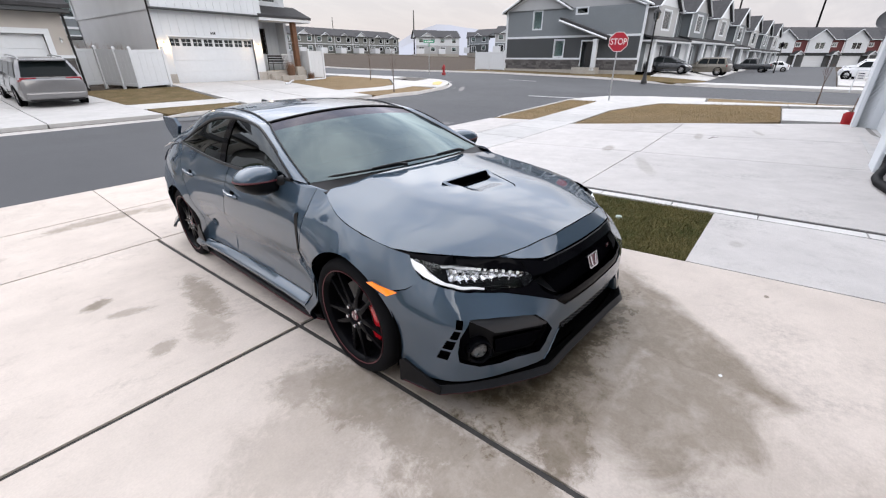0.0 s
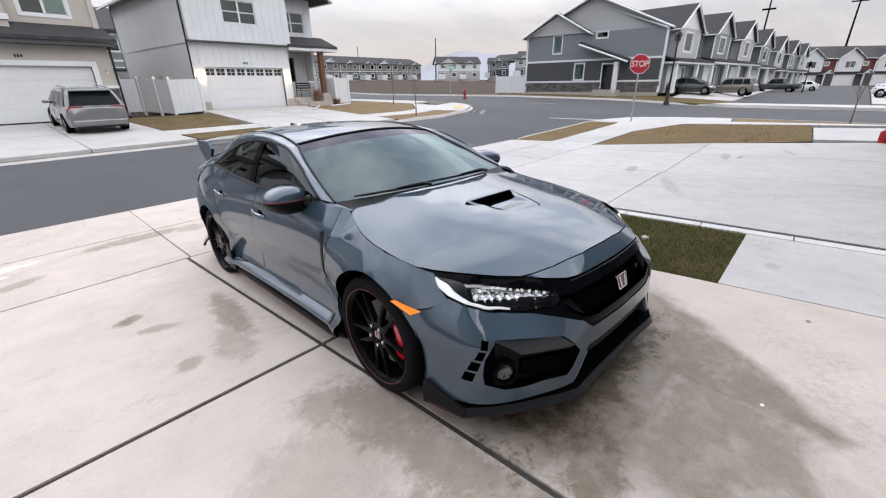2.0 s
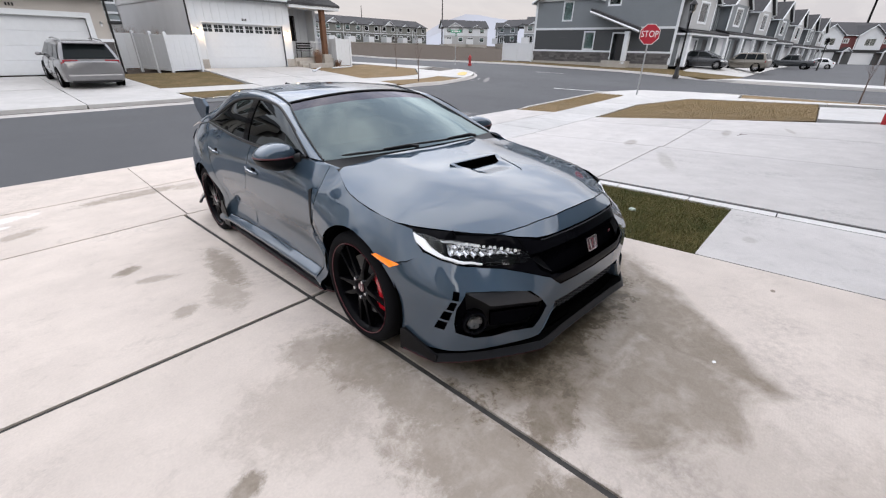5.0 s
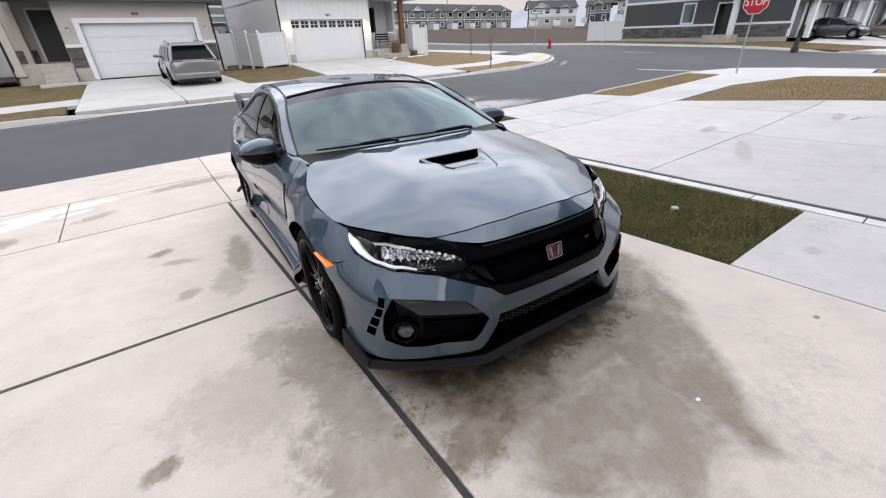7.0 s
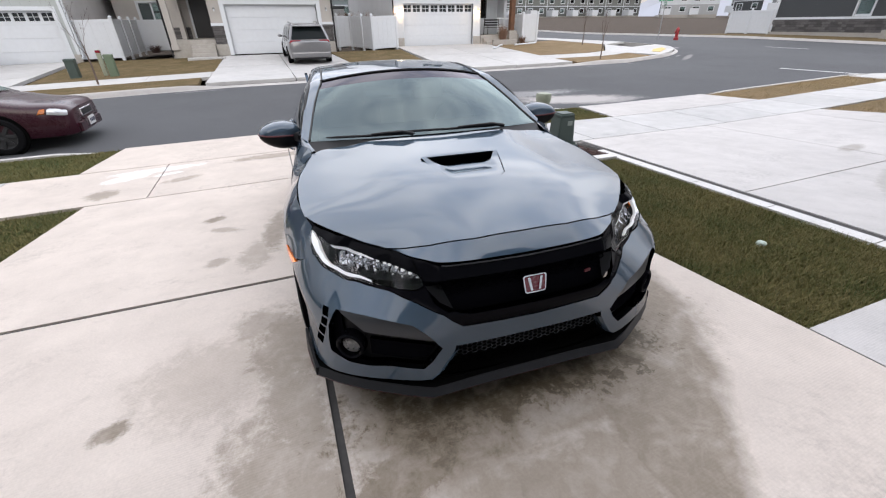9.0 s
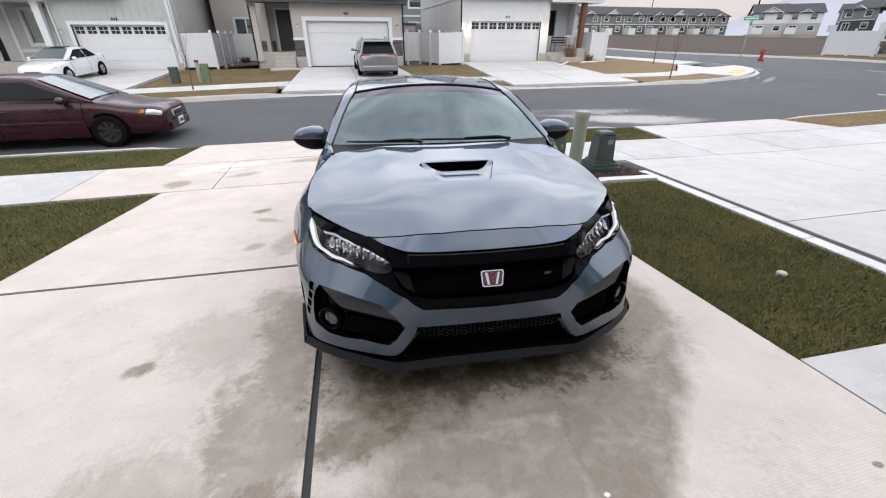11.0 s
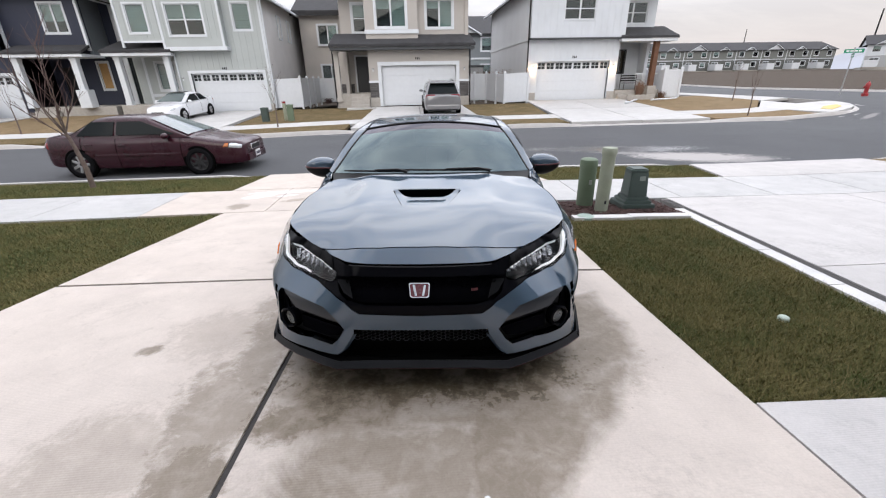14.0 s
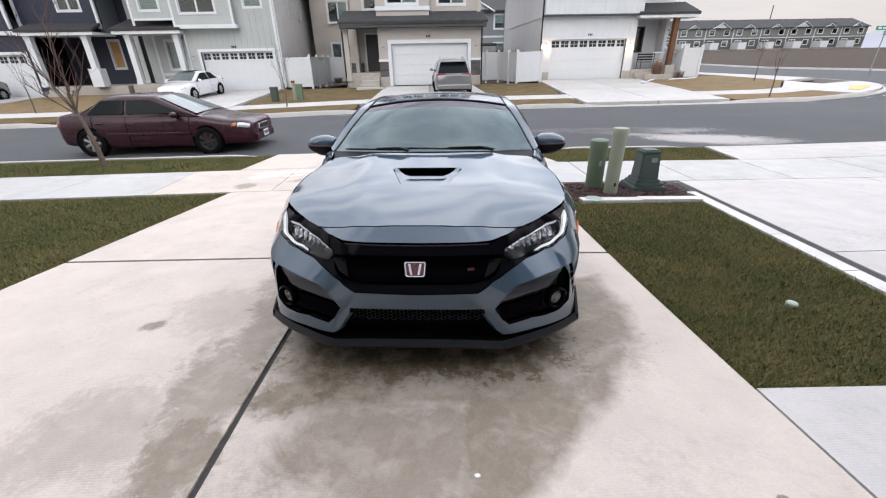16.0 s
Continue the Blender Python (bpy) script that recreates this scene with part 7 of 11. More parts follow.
for side in (1, -1):
    rec = [(side * u, v) for u, v in RECESS]
    cu, cv = sum(p[0] for p in rec) / len(rec), sum(p[1] for p in rec) / len(rec)

    def sunk(u, v):
        b = body(u, v)
        return b + Vector((-math.copysign(0.012, u), 0.055, 0.0))

    panel("fog_bezel", [(cu + (u - cu) * 1.03, cv + (v - cv) * 1.03) for u, v in rec], [], sunk, M_satin, bumper, "black fog lamp bezel", 0.04, 0.03, 0.01)
    rib = [on(0.752, 0.498), on(0.66, 0.489), on(0.56, 0.476), on(0.490, 0.458), on(0.438, 0.412), on(0.396, 0.400), on(0.425, 0.388), on(0.543, 0.410), on(0.668, 0.422), on(0.70, 0.45), on(0.738, 0.482)]
    panel("bezel_blade", [(side * u, v) for u, v in rib], [], lambda u, v: body(u, v) + Vector((0, 0.008 + 0.22 * max(0.0, v - 0.412), 0)), M_bezel, bumper, "satin dark blade over the fog lamp", 0.03, 0.015, 0.03)
    low = [on(0.65, 0.372), on(0.56, 0.366), on(0.45, 0.350), on(0.405, 0.335), on(0.435, 0.290), on(0.50, 0.282), on(0.65, 0.300)]
    panel("bezel_panel", [(side * u, v) for u, v in low], [], lambda u, v: body(u, v) + Vector((0, 0.040, 0)), M_grille, bumper, "", 0.04, 0.02, 0.02)
    # painted facet that turns into the lower intake
    bm = bmesh.new()
    edge_pts = [(0.338, 0.330), (0.362, 0.292), (0.404, 0.230), (0.440, 0.203)]
    rows = []
    for x, z in edge_pts:
        b = body(side * on(x, z)[0], z)
        rows.append([bm.verts.new(b + Vector((-side * o * 0.030, -0.002 + d, o * 0.002))) for o, d in ((-0.02, 0.004), (0.0, -0.003), (0.55, 0.004), (0.85, 0.022), (0.9, 0.06))])
    for r0, r1 in zip(rows, rows[1:]):
        for k in range(len(r0) - 1):
            bm.faces.new((r0[k], r0[k + 1], r1[k + 1], r1[k]))
    part("intake_edge", bm, M_paint_car, bumper, "painted corner of the lower intake", smooth=35)
    fog = body(side * on(0.728, 0.336)[0], 0.336) + Vector((0, 0.010, 0))
    m = Matrix.Translation(fog) @ Matrix.Rotation(radians(side * 30), 4, "Z")
    bm = add_lathe(bmesh.new(), [(0.060, 0.06), (0.060, -0.002), (0.052, -0.008), (0.044, -0.002), (0.040, 0.04)], 28, "x", m @ Matrix.Rotation(radians(90), 4, "Z"))
    fl = part("fog_lamp", bm, M_gloss, bumper, "round fog lamp", smooth=40)
    part("fog_reflector", add_lathe(bmesh.new(), [(0.001, 0.034), (0.025, 0.030), (0.040, 0.018)], 24, "x", m @ Matrix.Rotation(radians(90), 4, "Z")), M_fog, fl, smooth=60)
    part("fog_lens", add_lathe(bmesh.new(), [(0.001, 0.0), (0.025, 0.003), (0.041, 0.010)], 24, "x", m @ Matrix.Rotation(radians(90), 4, "Z")), M_lens, fl, smooth=60)
    gb = [(side * u, v) for u, v in (on(0.77, 0.285), on(0.905, 0.285, -0.40), on(0.90, 0.545, -0.42), on(0.755, 0.545, -0.70))]
    panel("gill_backing", gb, [], lambda u, v: body(u, v) + Vector((-math.copysign(0.028, u), 0.024, 0)), M_grille, bumper, "", 0.05, 0.05, 0.01)
    # headlamp
    lamp_outline = [(side * u, v) for u, v in [on(0.822, 0.69, -0.43), *LENS_LOW, *LENS_TOP]]
    deep = lambda u, v: body(u, v) + Vector((-math.copysign(0.022, u), 0.060, -0.012))
    lamp = panel("headlamp", lamp_outline, [], deep, M_lamp_dark, car, "swept LED headlamp with clear lens", 0.03, 0.02, 0.01)
    panel("lens", lamp_outline, [], body, M_lens, lamp, "", 0.03, 0.02, 0.012, -0.003)
    inn = lambda dx, dy: (lambda u, v: body(u, v) + Vector((-math.copysign(dx, u), dy, 0)))
    drl = [on(0.812, 0.732, -0.40), on(0.818, 0.69, -0.433), on(0.806, 0.660, -0.473), on(0.764, 0.626), on(0.693, 0.596), on(0.615, 0.580), on(0.613, 0.585), on(0.690, 0.604), on(0.756, 0.635), on(0.787, 0.676), on(0.794, 0.708)]
    panel("running_light", [(side * u, v) for u, v in drl], [], inn(0.006, 0.014), M_white_led, lamp, "lit white running light", 0.03, 0.015, 0.012)
    # chrome strip along the lamp's top, its shine put in as glow
    brow = [on(0.755, 0.714), on(0.742, 0.690), on(0.66, 0.664), on(0.60, 0.650), on(0.60, 0.660), on(0.66, 0.678)]
    panel("light_guide", [(side * u, v) for u, v in brow], [], inn(0.012, 0.024), M_lamp_strip, lamp, "bright upper strip, its shine put in as glow", 0.02, 0.012, 0.01)
    for k in range(9):
        q = k / 8
        x, z = 0.638 + (0.475 - 0.638) * q, 0.668 + (0.628 - 0.668) * q
        b = body(side * on(x, z)[0], z) + Vector((-side * 0.010, 0.020, 0))
        part("led_cell", box((-0.0055, -0.006, -0.0055), (0.0055, 0.006, 0.0055), 0.0015), M_white_led, lamp, m=Matrix.Translation(b) @ Matrix.Rotation(radians(-side * 40), 4, "Z"))
    # faceted bright reflectors, each a slanted bowl between dark ribs
    for k in range(9):
        x0 = 0.726 - k * 0.0315
        x1 = x0 - 0.027
        za = lambda x: 0.606 + 0.16 * max(0.0, x - 0.60) - 0.06 * max(0.0, 0.52 - x)
        zb = lambda x: 0.646 + 0.19 * (x - 0.60)
        bm = bmesh.new()
        grid_ = []
        for i_ in range(4):
            x = x0 + (x1 - x0) * i_ / 3
            col = []
            for j_ in range(4):
                z = za(x) + (zb(x) - za(x)) * j_ / 3
                dish = 0.018 * math.sin(math.pi * i_ / 3) + 0.010 * math.sin(math.pi * j_ / 3) + 0.008 * (j_ % 2)
                col.append(bm.verts.new(body(side * on(x, z)[0], z) + Vector((-side * 0.012, 0.024 + dish, 0.006 * (i_ - 1.5)))))
            grid_.append(col)
        for c0, c1 in zip(grid_, grid_[1:]):
            for j_ in range(3):
                bm.faces.new((c0[j_], c0[j_ + 1], c1[j_ + 1], c1[j_]))
        part("reflector_cup", bm, M_reflector, lamp)
    trim_ = [on(0.69, 0.589), on(0.61, 0.575), on(0.528, 0.569), on(0.455, 0.574), on(0.420, 0.592), on(0.40, 0.540), on(0.352, 0.507), on(0.376, 0.504), on(0.43, 0.524), on(0.482, 0.542), on(0.54, 0.558), on(0.61, 0.572)]
    panel("lamp_trim", [(side * u, v) for u, v in trim_], [], inn(0.0, 0.004), M_gloss, car, "gloss black trim below the headlamp", 0.03, 0.015, 0.02)
    # side marker
    mk = [on(0.905, 0.592, -0.385), on(0.912, 0.568, -0.33), (sy(-0.215), 0.612), (sy(-0.245), 0.622)]
    panel("side_marker", [(side * u, v) for u, v in mk], [], body, M_amber, car, "amber side marker", 0.03, 0.02, 0.012, 0.004)

# --- grille
panel("grille_back", mirrored([(0.0, 0.45), on(0.34, 0.47), on(0.44, 0.53), on(0.44, 0.65), (0.0, 0.66)]), [], lambda u, v: body(u, v) + Vector((0, 0.06, 0)), M_grille, car, "black grille insert", 0.06, 0.05, 0.01)
panel("grille_lip", mirrored([(0.0, 0.441), on(0.303, 0.448), on(0.344, 0.478), on(0.374, 0.503), on(0.338, 0.512), on(0.30, 0.500), on(0.261, 0.494), (0.0, 0.492)]), [], lambda u, v: body(u, v) + Vector((0, 0.004, 0)), M_gloss, car, "black grille lip", 0.03, 0.02, 0.05)
panel("grille_bar", mirrored([(0.0, 0.624), on(0.33, 0.623), on(0.422, 0.612), on(0.428, 0.631), on(0.475, 0.646), on(0.588, 0.667), on(0.708, 0.705), on(0.764, 0.725), on(0.814, 0.741, -0.395)] + STRIP_TOP[::-1] + [on(0.47, 0.694), on(0.41, 0.684), on(0.375, 0.672), on(0.34, 0.667), (0.0, 0.665)]), [],
      lambda u, v: body(u, v) + Vector((0, 0.003, -0.002)), M_bar, car, "gloss black bar across the nose", 0.03, 0.018, 0.03)
for side in (1, -1):        # seam between bar and lamp brow
    part("bar_seam", add_tube(bmesh.new(), [body(side * on(x, z)[0], z) + Vector((0, 0.001, 0)) for x, z in ((0.449, 0.686), (0.447, 0.66), (0.444, 0.636))], 0.0022, 6), M_shadow, car)
panel("nose_slot", mirrored([(0.0, 0.655), on(0.36, 0.657), on(0.43, 0.685), (0.0, 0.690)]), [], lambda u, v: body(u, v) + Vector((0, 0.03, 0)), M_grille, car, "", 0.05, 0.04, 0.01)
# lighter tube added for the highlight along the bar's top edge
part("slot_edge", add_tube(bmesh.new(), [body(math.copysign(on(abs(x), z)[0], x) if x else 0.0, z) + Vector((0, 0.002, 0)) for x, z in ((-0.355, 0.670), (-0.34, 0.668), (-0.17, 0.667), (0.0, 0.667), (0.17, 0.667), (0.34, 0.668), (0.355, 0.670))], 0.003, 6), M_bezel, car, "thin tube for the highlight on the bar's top edge", smooth=60)
NOSE_FRONT = [(0.0, -0.768), (0.2, -0.762), (0.377, -0.722), (curve(-0.68, HOOD_EDGE), -0.68), (0.535, -0.644)]
NOSE_LOW = [(0.0, 0.679), (0.27, 0.679), (0.37, 0.683), (0.45, 0.695), (0.535, 0.709)]
for side in (1, -1):
    bm = bmesh.new()
    a = [body(side * on(x, z)[0], z) + Vector((0, dy, 0)) for x, z, dy in ((0.424, 0.592, 0.004), (0.382, 0.542, 0.008), (0.332, 0.514, 0.02), (0.362, 0.588, 0.05))]
    bm.faces.new([bm.verts.new(p) for p in a])
    bmesh.ops.solidify(bm, geom=bm.faces[:], thickness=0.008)
    part("grille_corner", bm, M_satin, car)
# honeycomb inside the grille and lower intake
def honeycomb(x0, x1, z0, z1, y_at, r=0.016):
    bm = bmesh.new()
    row, z = 0, z0
    while z < z1:
        x = x0 + (r * 1.5 if row % 2 else 0)
        while x < x1:
            c = Vector((x, y_at(x), z))
            for k in range(6):
                a0, a1 = math.pi / 3 * k, math.pi / 3 * (k + 1)
                p = [c + Vector((math.cos(t) * rr, dy, math.sin(t) * rr * 0.7)) for t, rr, dy in ((a0, r, 0), (a1, r, 0), (a1, r * 0.8, 0.004), (a0, r * 0.8, 0.004))]
                bm.faces.new([bm.verts.new(q) for q in p])
            x += 3 * r
        z += r * 0.62
        row += 1
    return bm


def nose_y(x, back):
    return float(np.interp(abs(x), plan_pts[:nose_half, 0], plan_pts[:nose_half, 1])) + back


tagged(part("grille_mesh", honeycomb(-0.36, 0.36, 0.505, 0.635, lambda x: nose_y(x, 0.082)), M_grille, car, "black honeycomb grille mesh"), kind="stuff")
# near-black sheet set back in the opening, for the shade inside
panel("lower_intake", mirrored([(0.0, 0.12), (sx(0.48), 0.12), (sx(0.42), 0.24), (sx(0.36), 0.36), (0.0, 0.36)]), [], lambda u, v: body(u, v) + Vector((0, 0.10, 0)), M_shadow, car, "near-black sheet for the shade in the lower air intake", 0.08, 0.06, 0.01)
tagged(part("intake_mesh", honeycomb(-0.33, 0.33, 0.29, 0.345, lambda x: nose_y(x, 0.035), 0.014), M_bezel, car, "black honeycomb intake mesh"), kind="stuff")
# badge: a plain rounded shield with a raised bright mark
bm = bmesh.new()
bo = body(0, 0.568) + Vector((0, -0.004, 0))
bm_t = Matrix.Translation(bo) @ Matrix.Rotation(radians(-14), 4, "X")
shield = [(-0.046, 0.024), (-0.041, 0.031), (0.041, 0.031), (0.046, 0.024), (0.041, -0.027), (0.034, -0.033), (-0.034, -0.033), (-0.041, -0.027)]
badge = part("badge", plate(shield, (), 0.012), M_badge, car, "red and chrome nose badge", m=bm_t)
part("badge_rim", plate([(x * 1.12, z * 1.14) for x, z in shield], [shield], 0.016, place=lambda u, v: Vector((u, -0.003, v))), M_chrome, badge, m=bm_t)
bm = bmesh.new()
for sgn in (1, -1):
    v = [bm.verts.new((sgn * x, y, z)) for x, z in ((0.033, 0.026), (0.022, 0.026), (0.012, -0.027), (0.022, -0.027)) for y in (-0.006, 0.002)]
    for q in ((0, 2, 4, 6), (1, 3, 5, 7), (0, 1, 3, 2), (2, 3, 5, 4), (4, 5, 7, 6), (6, 7, 1, 0)):
        bm.faces.new([v[k] for k in q])
part("badge_mark", bm, M_chrome, badge, m=bm_t)
bm = box((-0.016, -0.005, -0.006), (0.016, 0.0, 0.006))
part("model_badge", bm, M_redline, car, "small red badge on the grille", m=Matrix.Translation(body(sx(0.27), 0.553) + Vector((0, 0.03, 0))) @ Matrix.Rotation(radians(12), 4, "Z"))

# --- splitter
SPLIT = [(0.0, -0.900), (0.25, -0.900), (0.38, -0.905), (0.442, -0.905), (0.53, -0.862), (0.70, -0.760), (0.80, -0.685), (0.885, -0.604), (0.908, -0.50), (0.922, -0.40)]


def split_sheet(profile):
    bm = bmesh.new()
    for sgn in (1, -1):
        rows = []
        for x, y in SPLIT:
            n = Vector((x * 0.85, y + 0.25)).normalized()
            rows.append([bm.verts.new((sgn * (x - n.x * o), y - n.y * o, z)) for o, z in profile])
        for r0, r1 in zip(rows, rows[1:]):
            for k in range(len(r0) - 1):
                q = (r0[k], r0[k + 1], r1[k + 1], r1[k])
                bm.faces.new(q if sgn > 0 else q[::-1])
    bmesh.ops.remove_doubles(bm, verts=bm.verts, dist=0.0005)
    return bm


splitter = part("splitter", split_sheet([(0.018, 0.179), (0.014, 0.180), (0.003, 0.150), (0.0, 0.145), (0.003, 0.138), (0.04, 0.130), (0.30, 0.130)]), M_split, car, "dark front splitter with a red lower line", smooth=28)
# upper face coloured near-black, for the shade behind the edge
part("splitter_tray", split_sheet([(0.22, 0.170), (0.10, 0.171), (0.018, 0.179)]), M_shadow, splitter, "splitter's upper face, near-black for the shade behind its edge", smooth=28)
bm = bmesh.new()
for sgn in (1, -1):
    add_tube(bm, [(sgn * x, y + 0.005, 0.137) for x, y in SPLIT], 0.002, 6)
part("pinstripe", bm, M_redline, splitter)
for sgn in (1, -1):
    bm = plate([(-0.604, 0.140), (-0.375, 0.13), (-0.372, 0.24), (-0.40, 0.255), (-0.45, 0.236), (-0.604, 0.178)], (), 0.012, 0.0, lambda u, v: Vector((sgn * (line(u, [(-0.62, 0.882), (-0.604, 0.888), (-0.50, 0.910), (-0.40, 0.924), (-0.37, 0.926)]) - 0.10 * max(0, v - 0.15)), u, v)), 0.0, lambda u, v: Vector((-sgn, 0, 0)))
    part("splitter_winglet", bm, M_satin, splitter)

# near-black sheet added for the shade between bumper and splitter
panel("under_gap", mirrored([(0.0, 0.140), (sx(0.42), 0.140), (sx(0.80), 0.140), (sy(-0.42), 0.150), (sy(-0.42), 0.205), (sx(0.80), 0.215), (sx(0.47), 0.215), (sx(0.42), 0.19), (0.0, 0.17)]), [], lambda u, v: body(u, v) + Vector((-0.02 * u, 0.028, 0)), M_shadow, car, "near-black sheet for the shade above the splitter", 0.05, 0.04, 0.01)

# --- hood with its scoop
SCOOP = [(-0.222, -0.035), (-0.155, -0.012), (0.155, -0.012), (0.222, -0.035), (0.140, -0.300), (0.112, -0.325), (-0.112, -0.325), (-0.140, -0.300)]
HOOD_HALF = [(0.0, -0.768), (0.2, -0.762), (0.377, -0.722)] + [(curve(y, HOOD_EDGE), y) for y in (-0.68, -0.644, -0.58, -0.50, -0.44, -0.36, -0.293, -0.2, -0.1, 0.0, 0.08, 0.12, 0.16, 0.20, 0.25, 0.335)] + [(0.70, 0.375), (0.5, 0.35), (0.25, 0.335), (0.0, 0.33)]
hood_ob = panel("hood", mirrored(HOOD_HALF), [SCOOP], hood, M_paint_car, car, "painted hood with raised ridges and a central scoop", 0.03, 0.022, 0.018, blur=0.014, calm=7)
mouth = [(-0.190, -0.045), (0.190, -0.045), (0.138, -0.125), (-0.138, -0.125)]
sur = [(x * 0.975, (y + 0.17) * 0.972 - 0.17) for x, y in SCOOP]


def scoop_skin(x, y):
    p = hood(x, y)
    p.z += 0.016 * step01(y, -0.10, -0.03) - 0.014 * math.exp(-((y + 0.16) / 0.07) ** 2) * (1 - step01(abs(x), 0.10, 0.15)) - 0.003
    return p


scoop = panel("scoop_surround", sur, [mouth], scoop_skin, M_paint_car, hood_ob, "painted surround of the hood scoop", 0.03, 0.02, 0.02)
bm = bmesh.new()
v = [bm.verts.new(c) for c in (scoop_skin(-0.190, -0.045) - Vector((0, 0, 0.006)), scoop_skin(0.190, -0.045) - Vector((0, 0, 0.006)), scoop_skin(0.138, -0.125) - Vector((0, 0, 0.004)), scoop_skin(-0.138, -0.125) - Vector((0, 0, 0.004)))]
lo = [bm.verts.new(q.co + Vector((0, 0.02, -0.05))) for q in v]
bm.faces.new(lo)
for k in range(4):
    bm.faces.new((v[k], v[(k + 1) % 4], lo[(k + 1) % 4], lo[k]))
part("scoop_duct", bm, M_shadow, hood_ob, "black scoop opening")
# painted strip between hood and grille, following the hood's front edge
top_line, low_line = [], []
for k in range(61):
    x = -0.532 + 1.064 * k / 60
    y = line(abs(x), NOSE_FRONT)
    top_line.append(hood(x, y) + Vector((0, -0.004, -0.004)))
    zl = line(abs(x), NOSE_LOW)
    b = body(math.copysign(on(abs(x), zl)[0], x) if abs(x) > 1e-6 else 0.0, zl)
    low_line.append(Vector((x, b.y, zl)))
bm = bmesh.new()
rows_ = [[bm.verts.new(a.lerp(b, q / 5) + Vector((0, -0.0006, 0.0003)) * math.sin(math.pi * q / 5)) for q in range(6)] for a, b in zip(top_line, low_line)]
for r0, r1 in zip(rows_, rows_[1:]):
    for q in range(5):
        bm.faces.new((r0[q], r0[q + 1], r1[q + 1], r1[q]))
nose_strip = part("nose_strip", bm, M_paint_car, car, "painted strip above the grille", smooth=60)
nose_strip.data.normals_split_custom_set_from_vertices([(Vector((v.normal.x * 0.8, v.normal.y, v.normal.z * 1.4)) if v.normal.y < 0 else Vector((-v.normal.x * 0.8, -v.normal.y, -v.normal.z * 1.4))).normalized() for v in nose_strip.data.vertices])

# --- fenders, doors, quarters (both flanks)
def flank(name, outline, material, label, holes=(), step=0.045, lift=0.0, blur=0.02, calm=6):
    for side in (1, -1):
        panel(name, [(side * u, v) for u, v in outline], [[(side * u, v) for u, v in h] for h in holes], body, material, car, label, step, 0.022, 0.018, lift, blur=blur, calm=calm)


def top(y0, y1, n=8, drop=0.0):
    return [(sy(y0 + (y1 - y0) * k / n), curve(y0 + (y1 - y0) * k / n, EDGE_Z) - drop) for k in range(n + 1)]


g = 0.0028
fender = ring(0, ARCH_Z, ARCH, 139, -22, 26) + [(sy(0.395), 0.185), (sy(0.44), 0.185), (sy(0.455), 0.45), (sy(0.452), 0.60), (sy(0.400), 0.83), (sy(0.402), curve(0.40, EDGE_Z))]
fender += [(sy(y), curve(y, EDGE_Z)) for y in (0.34, 0.28, 0.22, 0.18, 0.14, 0.08, 0.0, -0.1, -0.2)] + [on(0.826, 0.760, -0.293), on(0.818, 0.744, -0.39), on(0.824, 0.69, -0.428), on(0.809, 0.648, -0.466), on(0.877, 0.611, -0.407), (sy(-0.305), 0.589)]
flank("front_fender", fender, M_paint_car, "painted front fender")
vent = [(sy(0.462), 0.815), (sy(0.50), 0.80), (sy(0.475), 0.60), (sy(0.458), 0.52)]
flank("fender_vent", vent, M_satin, "slim dark fender vent", (), 0.05, 0.003)
fd = [(sy(0.452) + g, 0.291), (sy(1.625) - g, 0.287), (sy(1.63) - g, 0.60), (sy(1.56) - g, 0.80), (sy(1.515) - g, curve(1.515, EDGE_Z))] + top(1.45, 0.66, 8) + [(sy(0.60), 0.955), (sy(0.402) + g, curve(0.40, EDGE_Z)), (sy(0.40) + g, 0.83), (sy(0.458) + g, 0.60)]
flank("front_door", fd, M_paint_car, "painted front door")
rd = [(sy(1.625) + g, 0.287), (sy(2.20), 0.280)] + [(sy(2.70 + 0.47 * math.cos(radians(a))), ARCH_Z + 0.47 * math.sin(radians(a))) for a in (196, 178, 160, 145)] + [(sy(2.46), 0.78), (sy(2.60), 0.95)] + top(2.60, 1.52, 8)[0:] + [(sy(1.56) + g, 0.80), (sy(1.63) + g, 0.60)]
flank("rear_door", rd, M_paint_car, "painted rear door")
qp = [(sy(2.225), 0.235), (sy(2.345), 0.20)] + ring(2.70, ARCH_Z, ARCH, 197, -15, 30) + [(sy(3.08), 0.22), (S_END - 0.45, 0.22), (S_END - 0.45, 0.97)] + top(3.35, 2.61, 8) + [(sy(2.605), 0.95), (sy(2.468), 0.78)] + [(sy(2.70 + 0.466 * math.cos(radians(a))), ARCH_Z + 0.466 * math.sin(radians(a))) for a in (145, 160, 178, 196)]
flank("rear_quarter", qp, M_paint_car, "painted rear quarter panel")
panel("tailgate", [(S_END - 0.445, 0.25), (2 * S_END - S_END + 0.0, 0.25), (S_END, 0.97), (S_END - 0.445, 0.97)], [], body, M_paint_car, car, "painted tail", 0.08, 0.05, 0.01, 0.0, True)
sill = [(sy(0.40), 0.180), (sy(2.34), 0.195), (sy(2.22), 0.276), (sy(1.6), 0.283), (sy(0.47), 0.288)]
flank("side_sill", sill, M_paint_car, "painted side sill", (), 0.02, 0.0, 0.006, 0)
